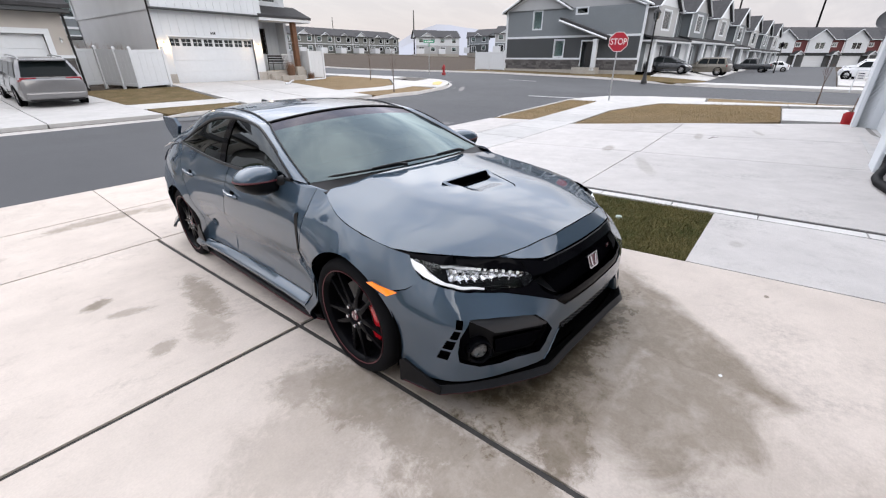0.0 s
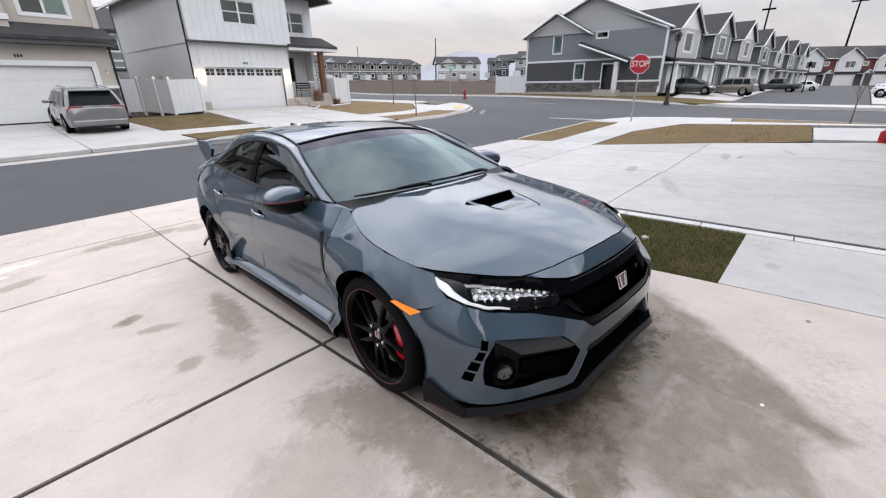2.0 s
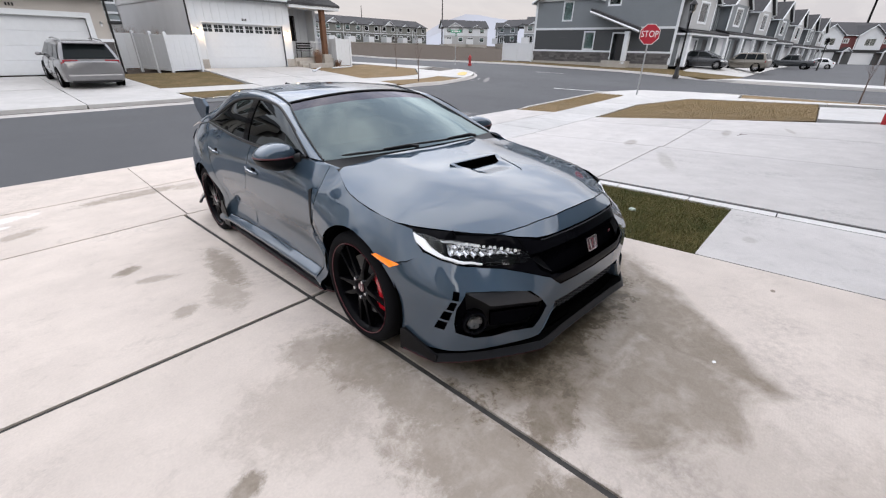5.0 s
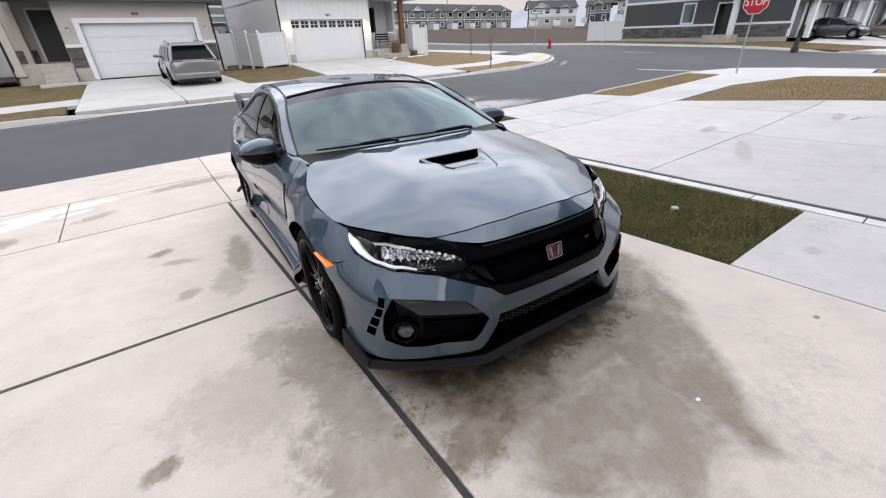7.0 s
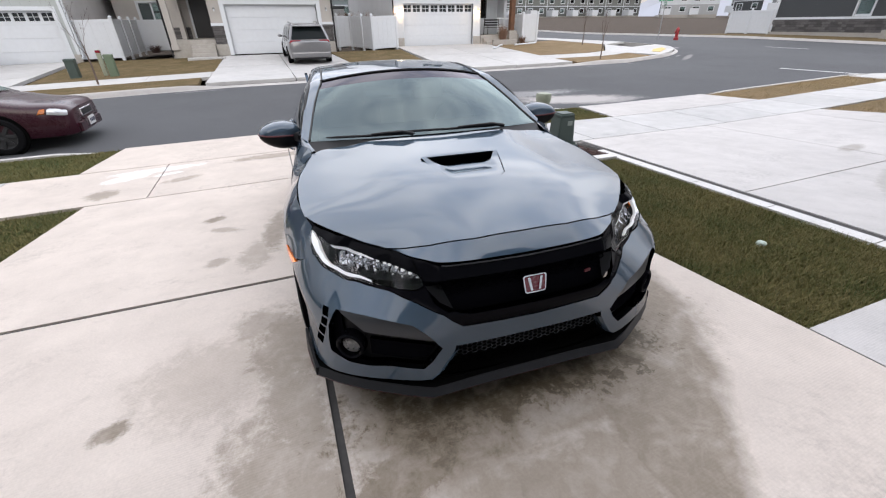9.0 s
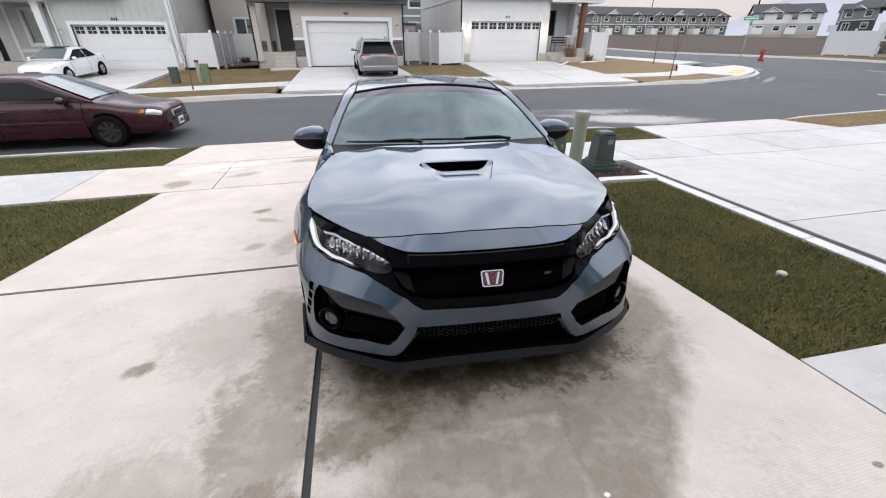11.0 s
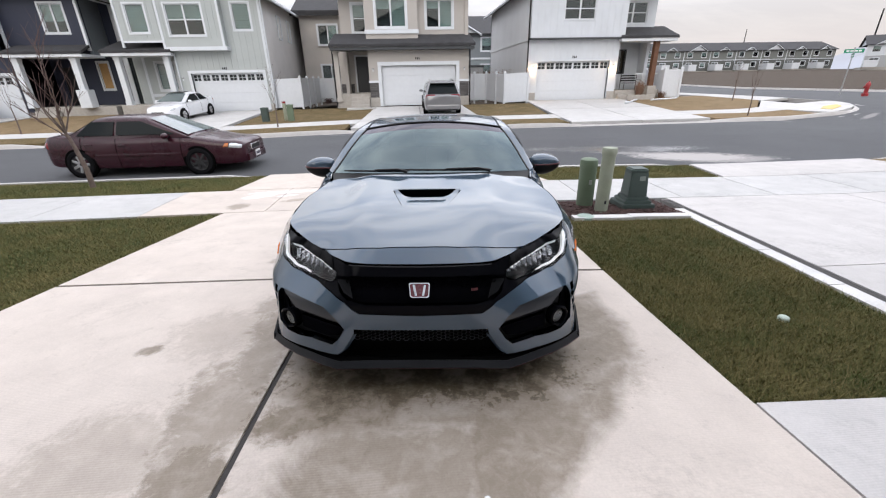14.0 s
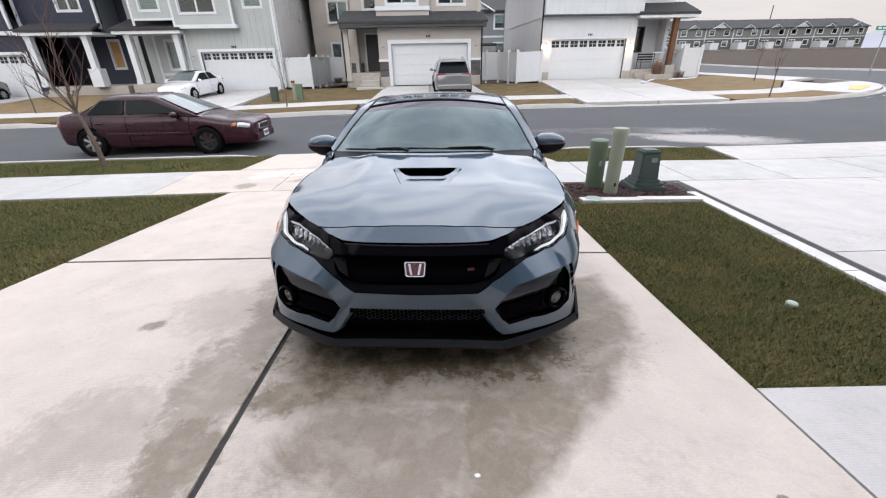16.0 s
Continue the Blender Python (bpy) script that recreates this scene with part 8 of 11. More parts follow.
for side in (1, -1):
    pts = [(side * 0.895, 0.36, 0.150), (side * 0.928, 0.5, 0.140), (side * 0.927, 1.4, 0.140), (side * 0.932, 2.2, 0.145), (side * 0.935, 2.34, 0.165)]
    bm = bmesh.new()
    rows = []
    for x, y, z in pts:
        rows.append([bm.verts.new((x - side * a, y, z + b)) for a, b in ((0.08, 0.045), (0.012, 0.032), (0.0, 0.016), (0.012, 0.0), (0.2, -0.01))])
    for r0, r1 in zip(rows, rows[1:]):
        for k in range(4):
            bm.faces.new((r0[k], r0[k + 1], r1[k + 1], r1[k]))
    sk = part("side_skirt", bm, M_satin, car, "black side skirt", smooth=35)
    part("pinstripe", add_tube(bmesh.new(), [(x - side * 0.004, y, z + 0.004) for x, y, z in pts], 0.004, 6), M_redline, sk)
    part("skirt_fin", plate([(2.16, 0.17), (2.34, 0.16), (2.36, 0.30), (2.28, 0.40), (2.25, 0.40)], (), 0.012, 0, lambda u, v: Vector((side * 0.95, u, v)), 0, lambda u, v: Vector((-side, 0, 0))), M_satin, sk)
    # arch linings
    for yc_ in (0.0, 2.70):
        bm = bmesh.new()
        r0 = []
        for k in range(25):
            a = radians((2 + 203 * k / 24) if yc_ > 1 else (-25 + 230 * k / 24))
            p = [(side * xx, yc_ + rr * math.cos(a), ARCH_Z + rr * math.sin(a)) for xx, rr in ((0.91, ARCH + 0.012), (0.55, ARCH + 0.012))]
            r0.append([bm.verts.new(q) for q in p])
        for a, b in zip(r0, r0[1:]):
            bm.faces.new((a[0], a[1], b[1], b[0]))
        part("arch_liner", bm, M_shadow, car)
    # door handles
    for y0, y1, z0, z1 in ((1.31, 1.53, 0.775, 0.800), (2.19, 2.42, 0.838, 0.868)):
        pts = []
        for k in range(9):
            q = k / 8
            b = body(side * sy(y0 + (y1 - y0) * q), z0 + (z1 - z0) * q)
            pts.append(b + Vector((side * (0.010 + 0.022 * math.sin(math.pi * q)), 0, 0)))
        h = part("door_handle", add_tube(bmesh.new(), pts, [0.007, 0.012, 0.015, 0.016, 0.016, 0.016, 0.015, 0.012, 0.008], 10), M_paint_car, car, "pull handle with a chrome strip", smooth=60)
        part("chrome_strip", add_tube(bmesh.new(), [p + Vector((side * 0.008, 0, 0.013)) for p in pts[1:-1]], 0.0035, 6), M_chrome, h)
        # handle recess drawn as a near-black patch, its shade in the colour
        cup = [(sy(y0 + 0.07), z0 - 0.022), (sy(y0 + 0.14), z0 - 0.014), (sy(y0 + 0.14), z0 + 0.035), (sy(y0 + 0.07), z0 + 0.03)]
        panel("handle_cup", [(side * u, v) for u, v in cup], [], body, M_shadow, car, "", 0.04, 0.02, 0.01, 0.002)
# flat near-black sheet and filler box, for the shade under the body
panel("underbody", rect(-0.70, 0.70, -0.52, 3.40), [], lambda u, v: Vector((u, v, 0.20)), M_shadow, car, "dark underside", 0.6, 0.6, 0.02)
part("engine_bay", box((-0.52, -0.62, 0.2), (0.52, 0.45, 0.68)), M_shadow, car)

# --- greenhouse
ROOF_EDGE = [(0.768, 0.50, 0.952), (0.745, 0.64, 1.008), (0.702, 0.87, 1.112), (0.652, 1.08, 1.205), (0.620, 1.20, 1.252), (0.602, 1.5, 1.316), (0.598, 1.9, 1.343), (0.590, 2.3, 1.328), (0.565, 2.7, 1.268), (0.545, 3.0, 1.192), (0.53, 3.22, 1.118), (0.54, 3.42, 1.02)]
DLO = [(0.800, 0.615, 0.968), (0.772, 0.76, 1.055), (0.738, 0.95, 1.160), (0.694, 1.20, 1.245), (0.668, 1.62, 1.285), (0.670, 2.05, 1.270), (0.696, 2.38, 1.195), (0.740, 2.60, 1.108), (0.772, 2.72, 1.062), (0.785, 2.95, 1.055), (0.79, 3.15, 1.03), (0.80, 3.30, 0.985)]
BELT = [(0.800, 0.615, 0.966), (0.812, 0.80, 0.962), (0.818, 1.10, 0.962), (0.822, 1.52, 0.970), (0.812, 1.95, 0.996), (0.795, 2.35, 1.030), (0.772, 2.72, 1.060)]


def along(pts, n):
    """n + 1 points at even steps along a smooth curve."""
    c = smooth_line(pts, 10)
    d = [0.0]
    for a, b in zip(c, c[1:]):
        d.append(d[-1] + (b - a).length)
    out = []
    for k in range(n + 1):
        t = d[-1] * k / n
        i = min(len(c) - 2, max(0, next((j for j in range(len(d)) if d[j] >= t - 1e-9), len(d) - 1) - 1))
        q = (t - d[i]) / max(1e-9, d[i + 1] - d[i])
        out.append(c[i].lerp(c[i + 1], min(1, max(0, q))))
    return out


def loft(a, b, rows=6, bulge=0.0, away=Vector((1, 0, 0.4)), u0=0.0, u1=1.0):
    """A sheet between two curves of as many points, bowed out in the middle."""
    bm = bmesh.new()
    grid_ = []
    n = len(a)
    i0, i1 = int(u0 * (n - 1)), int(u1 * (n - 1))
    for p, q in list(zip(a, b))[i0:i1 + 1]:
        grid_.append([bm.verts.new(p.lerp(q, k / rows) + away.normalized() * bulge * math.sin(math.pi * k / rows)) for k in range(rows + 1)])
    for r0, r1 in zip(grid_, grid_[1:]):
        for k in range(rows):
            bm.faces.new((r0[k], r0[k + 1], r1[k + 1], r1[k]))
    return bm


def flip_x(v):
    return [Vector((-p.x, p.y, p.z)) for p in v]


ra, dl = along(ROOF_EDGE, 80), along(DLO, 80)
dl_win, belt = along(DLO[:9], 60), along(BELT, 60)
for side in (1, -1):
    f = (lambda v: v) if side == 1 else flip_x
    away = Vector((side, 0, 0.5))
    part("cant_rail", loft(f(ra), f(dl), 8, 0.022, away), M_paint_car, car, "painted roof pillar and rail", smooth=80)
    ww = f([p + Vector((-0.006, 0, 0)) for p in dl_win])
    bb = f([p + Vector((-0.004, 0, 0)) for p in belt])
    for nm, u0, u1 in (("front_side_window", 0.0, 0.485), ("rear_side_window", 0.525, 1.0)):
        part(nm, loft(ww, bb, 6, 0.018, Vector((side, 0, 0.1)), u0, u1), M_tint, car, "dark tinted side window", smooth=80)
    part("middle_pillar", loft(f([p + Vector((0.001, 0, 0)) for p in dl_win]), f(belt), 6, 0.018, Vector((side, 0, 0.1)), 0.478, 0.532), M_gloss, car, "gloss black door pillar", smooth=80)
    part("window_seal", add_tube(bmesh.new(), f(dl_win), 0.011, 6), M_plastic, car)
    part("belt_strip", add_tube(bmesh.new(), f([p + Vector((0.004, 0, 0.004)) for p in belt]), 0.011, 6), M_plastic, car, "black belt moulding")
    part("screen_seal", add_tube(bmesh.new(), f([p + Vector((-0.008, 0, 0.004)) for p in ra[:34]]), 0.006, 6), M_plastic, car)
    bm = bmesh.new()
    quad = [(0.738, 0.34, 0.925), (0.80, 0.40, 0.905), (0.806, 0.60, 0.962), (0.768, 0.505, 0.95)]
    bm.faces.new([bm.verts.new((side * x, y, z)) for x, y, z in quad])
    part("pillar_foot", bm, M_paint_car, car)
# windscreen
N_W = 28
edge_r = along(ROOF_EDGE[:5], 24)


def screen(i, j):
    """i across 0..1 (right to left), j up 0..1."""
    e = edge_r[0].lerp(edge_r[0], 0)
    k = min(23, int(j * 24))
    p = edge_r[k].lerp(edge_r[k + 1], j * 24 - k)
    x = (2 * i - 1)
    w = 1 - x * x
    fwd = 0.17 * (1 - j) + 0.10 * j
    return Vector((x * p.x, p.y - fwd * w, p.z + (0.012 + 0.045 * j) * w))


bm = bmesh.new()
vs = [[bm.verts.new(screen(i / N_W, j / 24)) for i in range(N_W + 1)] for j in range(25)]
for j in range(20):
    for i in range(N_W):
        bm.faces.new((vs[j][i], vs[j][i + 1], vs[j + 1][i + 1], vs[j + 1][i]))
for v in [q for r in vs[21:] for q in r]:
    bm.verts.remove(v)
windscreen = part("windscreen", bm, M_screen, car, "sloping windscreen that mirrors the cloudy sky", smooth=80)
bm = bmesh.new()
vs = [[bm.verts.new(screen(i / N_W, j / 24)) for i in range(N_W + 1)] for j in range(20, 25)]
for r0, r1 in zip(vs, vs[1:]):
    for i in range(N_W):
        bm.faces.new((r0[i], r0[i + 1], r1[i + 1], r1[i]))
part("shade_band", bm, M_band, windscreen, "purple-tinted sun band", smooth=80)
M_sensor = surface("pale_sensor_housing", (0.45, 0.46, 0.48), 0.5, var=0.05)
p0 = screen(0.5, 0.80)
part("sensor_housing", plate([(-0.055, 0.0), (0.055, 0.0), (0.012, 0.075), (-0.012, 0.075)], (), 0.02, 0, lambda u, v: Vector((u, v * 0.85, v * 0.45))), M_sensor, windscreen, m=Matrix.Translation(p0 + Vector((0, 0.02, -0.015))))
part("sensor_box", box((-0.10, 0.0, -0.05), (0.10, 0.16, 0.0), 0.02), M_cabin, windscreen, m=Matrix.Translation(p0 + Vector((0, 0.05, -0.02))))
top_seal = [screen(i / N_W, 1.0) + Vector((0, 0, 0.003)) for i in range(N_W + 1)]
part("screen_seal", add_tube(bmesh.new(), top_seal, 0.008, 6), M_plastic, car)
low_seal = [screen(i / N_W, 0.0) for i in range(N_W + 1)]
bm = bmesh.new()
rows = []
for i in range(N_W + 1):
    p = low_seal[i]
    h = hood(p.x * 0.95, 0.335 + 0.04 * (abs(p.x) / 0.76) ** 2)
    rows.append([bm.verts.new(q) for q in (p + Vector((0, 0.01, 0.004)), p.lerp(h, 0.5) + Vector((0, 0, -0.012)), h + Vector((0, -0.01, -0.015)))])
for r0, r1 in zip(rows, rows[1:]):
    for k in range(2):
        bm.faces.new((r0[k], r0[k + 1], r1[k + 1], r1[k]))
part("cowl", bm, M_plastic, car, "black cowl panel below the windscreen", smooth=50)


def wiper(x0, x1, j0, j1, name="wiper"):
    pts = [screen((x0 + (x1 - x0) * k / 10), j0 + (j1 - j0) * k / 10) + Vector((0, -0.014, 0.016)) for k in range(11)]
    w = part(name, add_tube(bmesh.new(), pts, [0.004] + [0.0075] * 9 + [0.004], 6), M_plastic, car, "black wiper blade")
    a = pts[5] + Vector((0, -0.006, 0.008))
    part("wiper_arm", add_tube(bmesh.new(), [screen(x0 + (x1 - x0) * 0.02, -0.0) + Vector((0, -0.02, 0.012)), pts[1].lerp(pts[2], 0.5) + Vector((0, -0.012, 0.014)), a], [0.012, 0.009, 0.006], 8), M_plastic, w)


wiper(0.80, 0.36, 0.0, 0.03)
wiper(0.40, 0.07, 0.0, 0.012)
# roof
ROOF_C = [(1.10, 1.310), (1.3, 1.338), (1.6, 1.368), (1.9, 1.381), (2.2, 1.374), (2.5, 1.348), (2.8, 1.302), (3.0, 1.256), (3.2, 1.19), (3.42, 1.06)]
edge_tab = [(p.y, p.x, p.z) for p in smooth_line(ROOF_EDGE, 6)]


def roof(x, y):
    ex = float(np.interp(y, [e[0] for e in edge_tab], [e[1] for e in edge_tab]))
    ez = float(np.interp(y, [e[0] for e in edge_tab], [e[2] for e in edge_tab]))
    q = min(1.2, abs(x) / ex)
    return Vector((x, y, ez + (curve(y, ROOF_C) - ez) * (1 - q**2.2)))


rf = []
for i in range(9):
    p = screen(0.5 + i / 16, 1.0)
    rf.append((p.x, p.y + 0.004))
rside = [(float(np.interp(y, [e[0] for e in edge_tab], [e[1] for e in edge_tab])) + 0.004, y) for y in (1.4, 1.6, 1.8, 2.0, 2.2, 2.4, 2.6, 2.8, 3.0)]
panel("roof", mirrored(rf + rside + [(0.3, 3.0), (0.0, 3.0)]), [], roof, M_paint_car, car, "painted roof", 0.06, 0.03, 0.01)
panel("rear_window", mirrored([(0.0, 3.005), (0.30, 3.005), (0.505, 3.005), (0.50, 3.40), (0.0, 3.42)]), [], roof, M_tint, car, "dark rear window", 0.08, 0.05, 0.01)
for side in (1, -1):
    part("roof_trim", add_tube(bmesh.new(), [roof(side * (float(np.interp(y, [e[0] for e in edge_tab], [e[1] for e in edge_tab])) - 0.012), y) + Vector((0, 0, 0.002)) for y in (1.25, 1.5, 1.8, 2.1, 2.4, 2.7, 2.95)], 0.004, 6), M_plastic, car)
for x in (-0.42, -0.15, 0.15, 0.42):
    part("roof_fin", plate([(0.0, 0.0), (0.16, 0.0), (0.155, 0.035), (0.10, 0.035)], (), 0.05, 0, lambda u, v: Vector((x - 0.025, 2.80 + u, v)), 0, lambda u, v: Vector((1, 0, 0))), M_satin, car, m=Matrix.Translation((0, 0, roof(x, 2.86).z - 0.015)))
# low fin aerial on the roof
bm = bmesh.new()
fin = []
for y, w, z in ((0.0, 0.010, 0.0), (0.05, 0.024, 0.014), (0.12, 0.028, 0.032), (0.19, 0.024, 0.050), (0.215, 0.016, 0.050), (0.225, 0.014, 0.0)):
    b = roof(0, 2.40 + y).z - 0.006
    fin.append([bm.verts.new((sx_, 2.40 + y, b + zz)) for sx_, zz in ((-w, 0.0), (-w * 0.7, 0.006 + z * 0.55), (0.0, 0.006 + z), (w * 0.7, 0.006 + z * 0.55), (w, 0.0))])
for r0, r1 in zip(fin, fin[1:]):
    for k in range(4):
        bm.faces.new((r0[k], r1[k], r1[k + 1], r0[k + 1]))
part("aerial_fin", bm, M_gloss, car, "low black fin aerial", smooth=50)
# rear wing
wing = part("rear_wing", loft([Vector((x, 3.05, 1.225)) for x in np.linspace(-0.66, 0.66, 25)], [Vector((x, 3.40, 1.255)) for x in np.linspace(-0.66, 0.66, 25)], 6, 0.02, Vector((0, 0, 1))), M_gloss, car, "black rear wing on painted end plates", smooth=60)
bmesh_w = loft([Vector((x, 3.05, 1.220)) for x in np.linspace(-0.66, 0.66, 25)], [Vector((x, 3.40, 1.235)) for x in np.linspace(-0.66, 0.66, 25)], 6, 0.0, Vector((0, 0, 1)))
part("wing_underside", bmesh_w, M_redline, wing)
for side in (1, -1):
    part("wing_plate", plate([(2.99, 1.19), (3.05, 1.262), (3.40, 1.275), (3.42, 1.17), (3.30, 1.03), (3.12, 1.0), (3.10, 1.12)], (), 0.03, 0.06, lambda u, v: Vector((side * (0.70 - 0.10 * (1.2 - v)), u, v)), 0.05, lambda u, v: Vector((-side, 0, 0))), M_paint_car, wing, "painted end plate")
    lamp_r = [(sy(3.30), 0.86), (sy(3.42), 0.84), (S_END - 0.42, 0.84), (S_END - 0.42, 0.95), (sy(3.36), 0.955), (sy(3.22), 0.93)]
    panel("tail_lamp", [(side * u, v) for u, v in lamp_r], [], body, M_lens_red, car, "red tail lamp", 0.05, 0.03, 0.012, 0.012)

# --- door mirrors
for side in (1, -1):
    bm = bmesh.new()
    bmesh.ops.create_uvsphere(bm, u_segments=36, v_segments=20, radius=1.0)
    for v in bm.verts:
        x, y, z = v.co
        k = 1.0 - 0.28 * max(0, -x) - 0.10 * max(0, x)
        sq = lambda t: math.copysign(abs(t) ** 0.72, t)
        v.co = Vector((0.126 * sq(x) - 0.012 * abs(z), 0.112 * sq(y) * k - 0.02 * x * x - 0.012, 0.086 * sq(z) * (1.0 - 0.30 * max(0, x)) + 0.010 * x))
        v.co.x *= side
    m = Matrix.Translation((side * 0.940, 0.81, 0.966)) @ Matrix.Rotation(radians(side * -8), 4, "Z")
    low = bm.copy()
    bmesh.ops.bisect_plane(bm, geom=bm.verts[:] + bm.edges[:] + bm.faces[:], plane_co=(0, 0, 0.006), plane_no=(0, 0, 1), clear_inner=True)
    bmesh.ops.bisect_plane(low, geom=low.verts[:] + low.edges[:] + low.faces[:], plane_co=(0, 0, -0.001), plane_no=(0, 0, 1), clear_outer=True)
    mir = part("door_mirror", bm, M_paint_car, car, "painted door mirror with a black lower shell", smooth=60, m=m)
    part("mirror_shell", low, M_satin, mir, smooth=60, m=m)
    ringp = []
    for k in range(36):
        a = 2 * math.pi * k / 36
        x, y = math.cos(a), math.sin(a)
        kk = 1.0 - 0.28 * max(0, -x) - 0.10 * max(0, x)
        ringp.append((side * 0.125 * math.copysign(abs(x) ** 0.72, x), 0.1115 * math.copysign(abs(y) ** 0.72, y) * kk - 0.02 * x * x - 0.012, 0.003 + 0.010 * x))
    part("mirror_line", add_tube(bmesh.new(), ringp + [ringp[0]], 0.006, 6, False), M_redline, mir, "red line round the mirror", m=m)
    part("mirror_stalk", add_tube(bmesh.new(), [(side * 0.80, 0.70, 0.955), (side * 0.84, 0.74, 0.952), (side * 0.90, 0.80, 0.955)], [0.035, 0.026, 0.022], 12), M_plastic, mir, smooth=60)
    part("mirror_sail", plate([(0.60, 0.955), (0.80, 0.958), (0.74, 1.03)], (), 0.02, 0, lambda u, v: Vector((side * (0.812 - 0.5 * (v - 0.955)), u, v)), 0, lambda u, v: Vector((-side, 0, 0))), M_plastic, mir)

# --- cabin seen through the glass
part("dashboard", box((-0.70, 0.62, 0.78), (0.70, 1.05, 0.955), 0.04, 3), M_cabin, car, "dark dashboard")
part("cabin_floor", box((-0.74, 0.6, 0.22), (0.74, 3.2, 0.30)), M_cabin, car)
part("cabin_wall", box((-0.80, 0.6, 0.3), (-0.77, 3.2, 0.95)), M_cabin, car)
part("cabin_wall", box((0.77, 0.6, 0.3), (0.80, 3.2, 0.95)), M_cabin, car)
part("parcel_shelf", box((-0.72, 2.75, 0.85), (0.72, 3.25, 0.95)), M_cabin, car)
part("steering_wheel", add_lathe(bmesh.new(), [(0.17, 0.0), (0.185, 0.015), (0.17, 0.03), (0.155, 0.015), (0.17, 0.0)], 32, "z", Matrix.Translation((0.36, 1.08, 0.93)) @ Matrix.Rotation(radians(-68), 4, "X")), M_cabin, car, smooth=60)
for x in (-0.36, 0.36):
    bm = bmesh.new()
    add_box(bm, (x - 0.25, 1.35, 0.35), (x + 0.25, 1.80, 0.55), 0.05, seg=2)
    add_box(bm, (x - 0.25, 1.72, 0.50), (x + 0.25, 1.90, 1.05), 0.06, pose(0, 0, 0), 2)
    add_box(bm, (x - 0.14, 1.80, 1.03), (x + 0.14, 1.92, 1.22), 0.04, seg=2)
    part("seat", bm, M_seat, car, "dark red front seat", smooth=50)
part("rear_bench", box((-0.62, 2.45, 0.35), (0.62, 2.65, 0.98), 0.05, 2), M_cabin, car)
part("mirror_inside", box((-0.11, 1.06, 1.17), (0.11, 1.09, 1.23), 0.015), M_cabin, car)

# --- wheels
def wheel(side, y, tag):
    c = Matrix.Translation((side * 0.80, y, 0.327)) @ Matrix.Diagonal((side, 1, 1, 1))
    if side < 0:
        c = Matrix.Translation((-0.80, y, 0.327)) @ Matrix.Rotation(math.pi, 4, "Z")
    tyre_p = [(0.262, 0.112), (0.268, 0.122), (0.285, 0.127), (0.305, 0.124), (0.318, 0.113), (0.325, 0.095), (0.327, 0.06), (0.327, -0.06), (0.318, -0.11), (0.285, -0.125), (0.262, -0.11)]
    w = part("wheel", add_lathe(bmesh.new(), tyre_p, 64, "x", c), M_rubber, car, "black alloy wheel with low-profile tyre", smooth=40)
    part("rim_barrel", add_lathe(bmesh.new(), [(0.262, 0.118), (0.252, 0.112), (0.244, 0.09), (0.235, 0.0), (0.24, -0.11)], 64, "x", c), M_rim, w, smooth=50)
    part("rim_lip", add_lathe(bmesh.new(), [(0.240, 0.098), (0.246, 0.110), (0.262, 0.1215), (0.264, 0.116)], 64, "x", c), M_rim, w, smooth=50)
    part("red_ring", add_lathe(bmesh.new(), [(0.2605, 0.1222), (0.2655, 0.1246), (0.2665, 0.1205)], 64, "x", c), M_redline, w, "thin red ring round the rim", smooth=50)
    for k in range(5):
        a = 2 * math.pi * k / 5 + 0.31
        bm = bmesh.new()
        for sp in (-1, 1):
            pts = [(0.055, 0.02 * sp, 0.098, 0.020), (0.10, 0.035 * sp, 0.100, 0.015), (0.15, 0.062 * sp, 0.100, 0.012), (0.20, 0.088 * sp, 0.098, 0.011), (0.246, 0.108 * sp, 0.100, 0.013)]
            rows = []
            for r, t, h, hw in pts:
                ca, sa = math.cos(a), math.sin(a)
                q = [(h, -hw), (h + 0.004, 0.0), (h, hw), (h - 0.03, hw * 0.8), (h - 0.03, -hw * 0.8)]
                rows.append([bm.verts.new(c @ Vector((hh, r * ca - (t + oo) * sa, r * sa + (t + oo) * ca))) for hh, oo in q])
            for r0, r1 in zip(rows, rows[1:]):
                for i in range(5):
                    bm.faces.new((r0[i], r0[(i + 1) % 5], r1[(i + 1) % 5], r1[i]))
            bm.faces.new(rows[0]), bm.faces.new(rows[-1])
        part("spoke", bm, M_rim, w, smooth=30)
    part("hub", add_lathe(bmesh.new(), [(0.001, 0.094), (0.03, 0.095), (0.034, 0.088), (0.05, 0.100), (0.075, 0.100), (0.082, 0.08), (0.08, 0.03)], 32, "x", c), M_rim, w, smooth=40)
    cap = part("centre_cap", add_lathe(bmesh.new(), [(0.001, 0.099), (0.026, 0.098), (0.029, 0.092)], 24, "x", c), M_badge, w, "red centre cap with a chrome mark", smooth=40)
    bm = bmesh.new()
    for sg in (1, -1):
        add_box(bm, (0.099, sg * 0.012 - 0.003, -0.014), (0.1015, sg * 0.012 + 0.003, 0.014), 0, c)
    part("cap_mark", bm, M_chrome, cap)
    for k in range(5):
        a = 2 * math.pi * k / 5 + 0.94
        part("lug_nut", add_lathe(bmesh.new(), [(0.001, 0.112), (0.009, 0.110), (0.011, 0.095)], 8, "x", c @ Matrix.Translation((0, 0.058 * math.cos(a), 0.058 * math.sin(a)))), M_chrome, w, smooth=40)
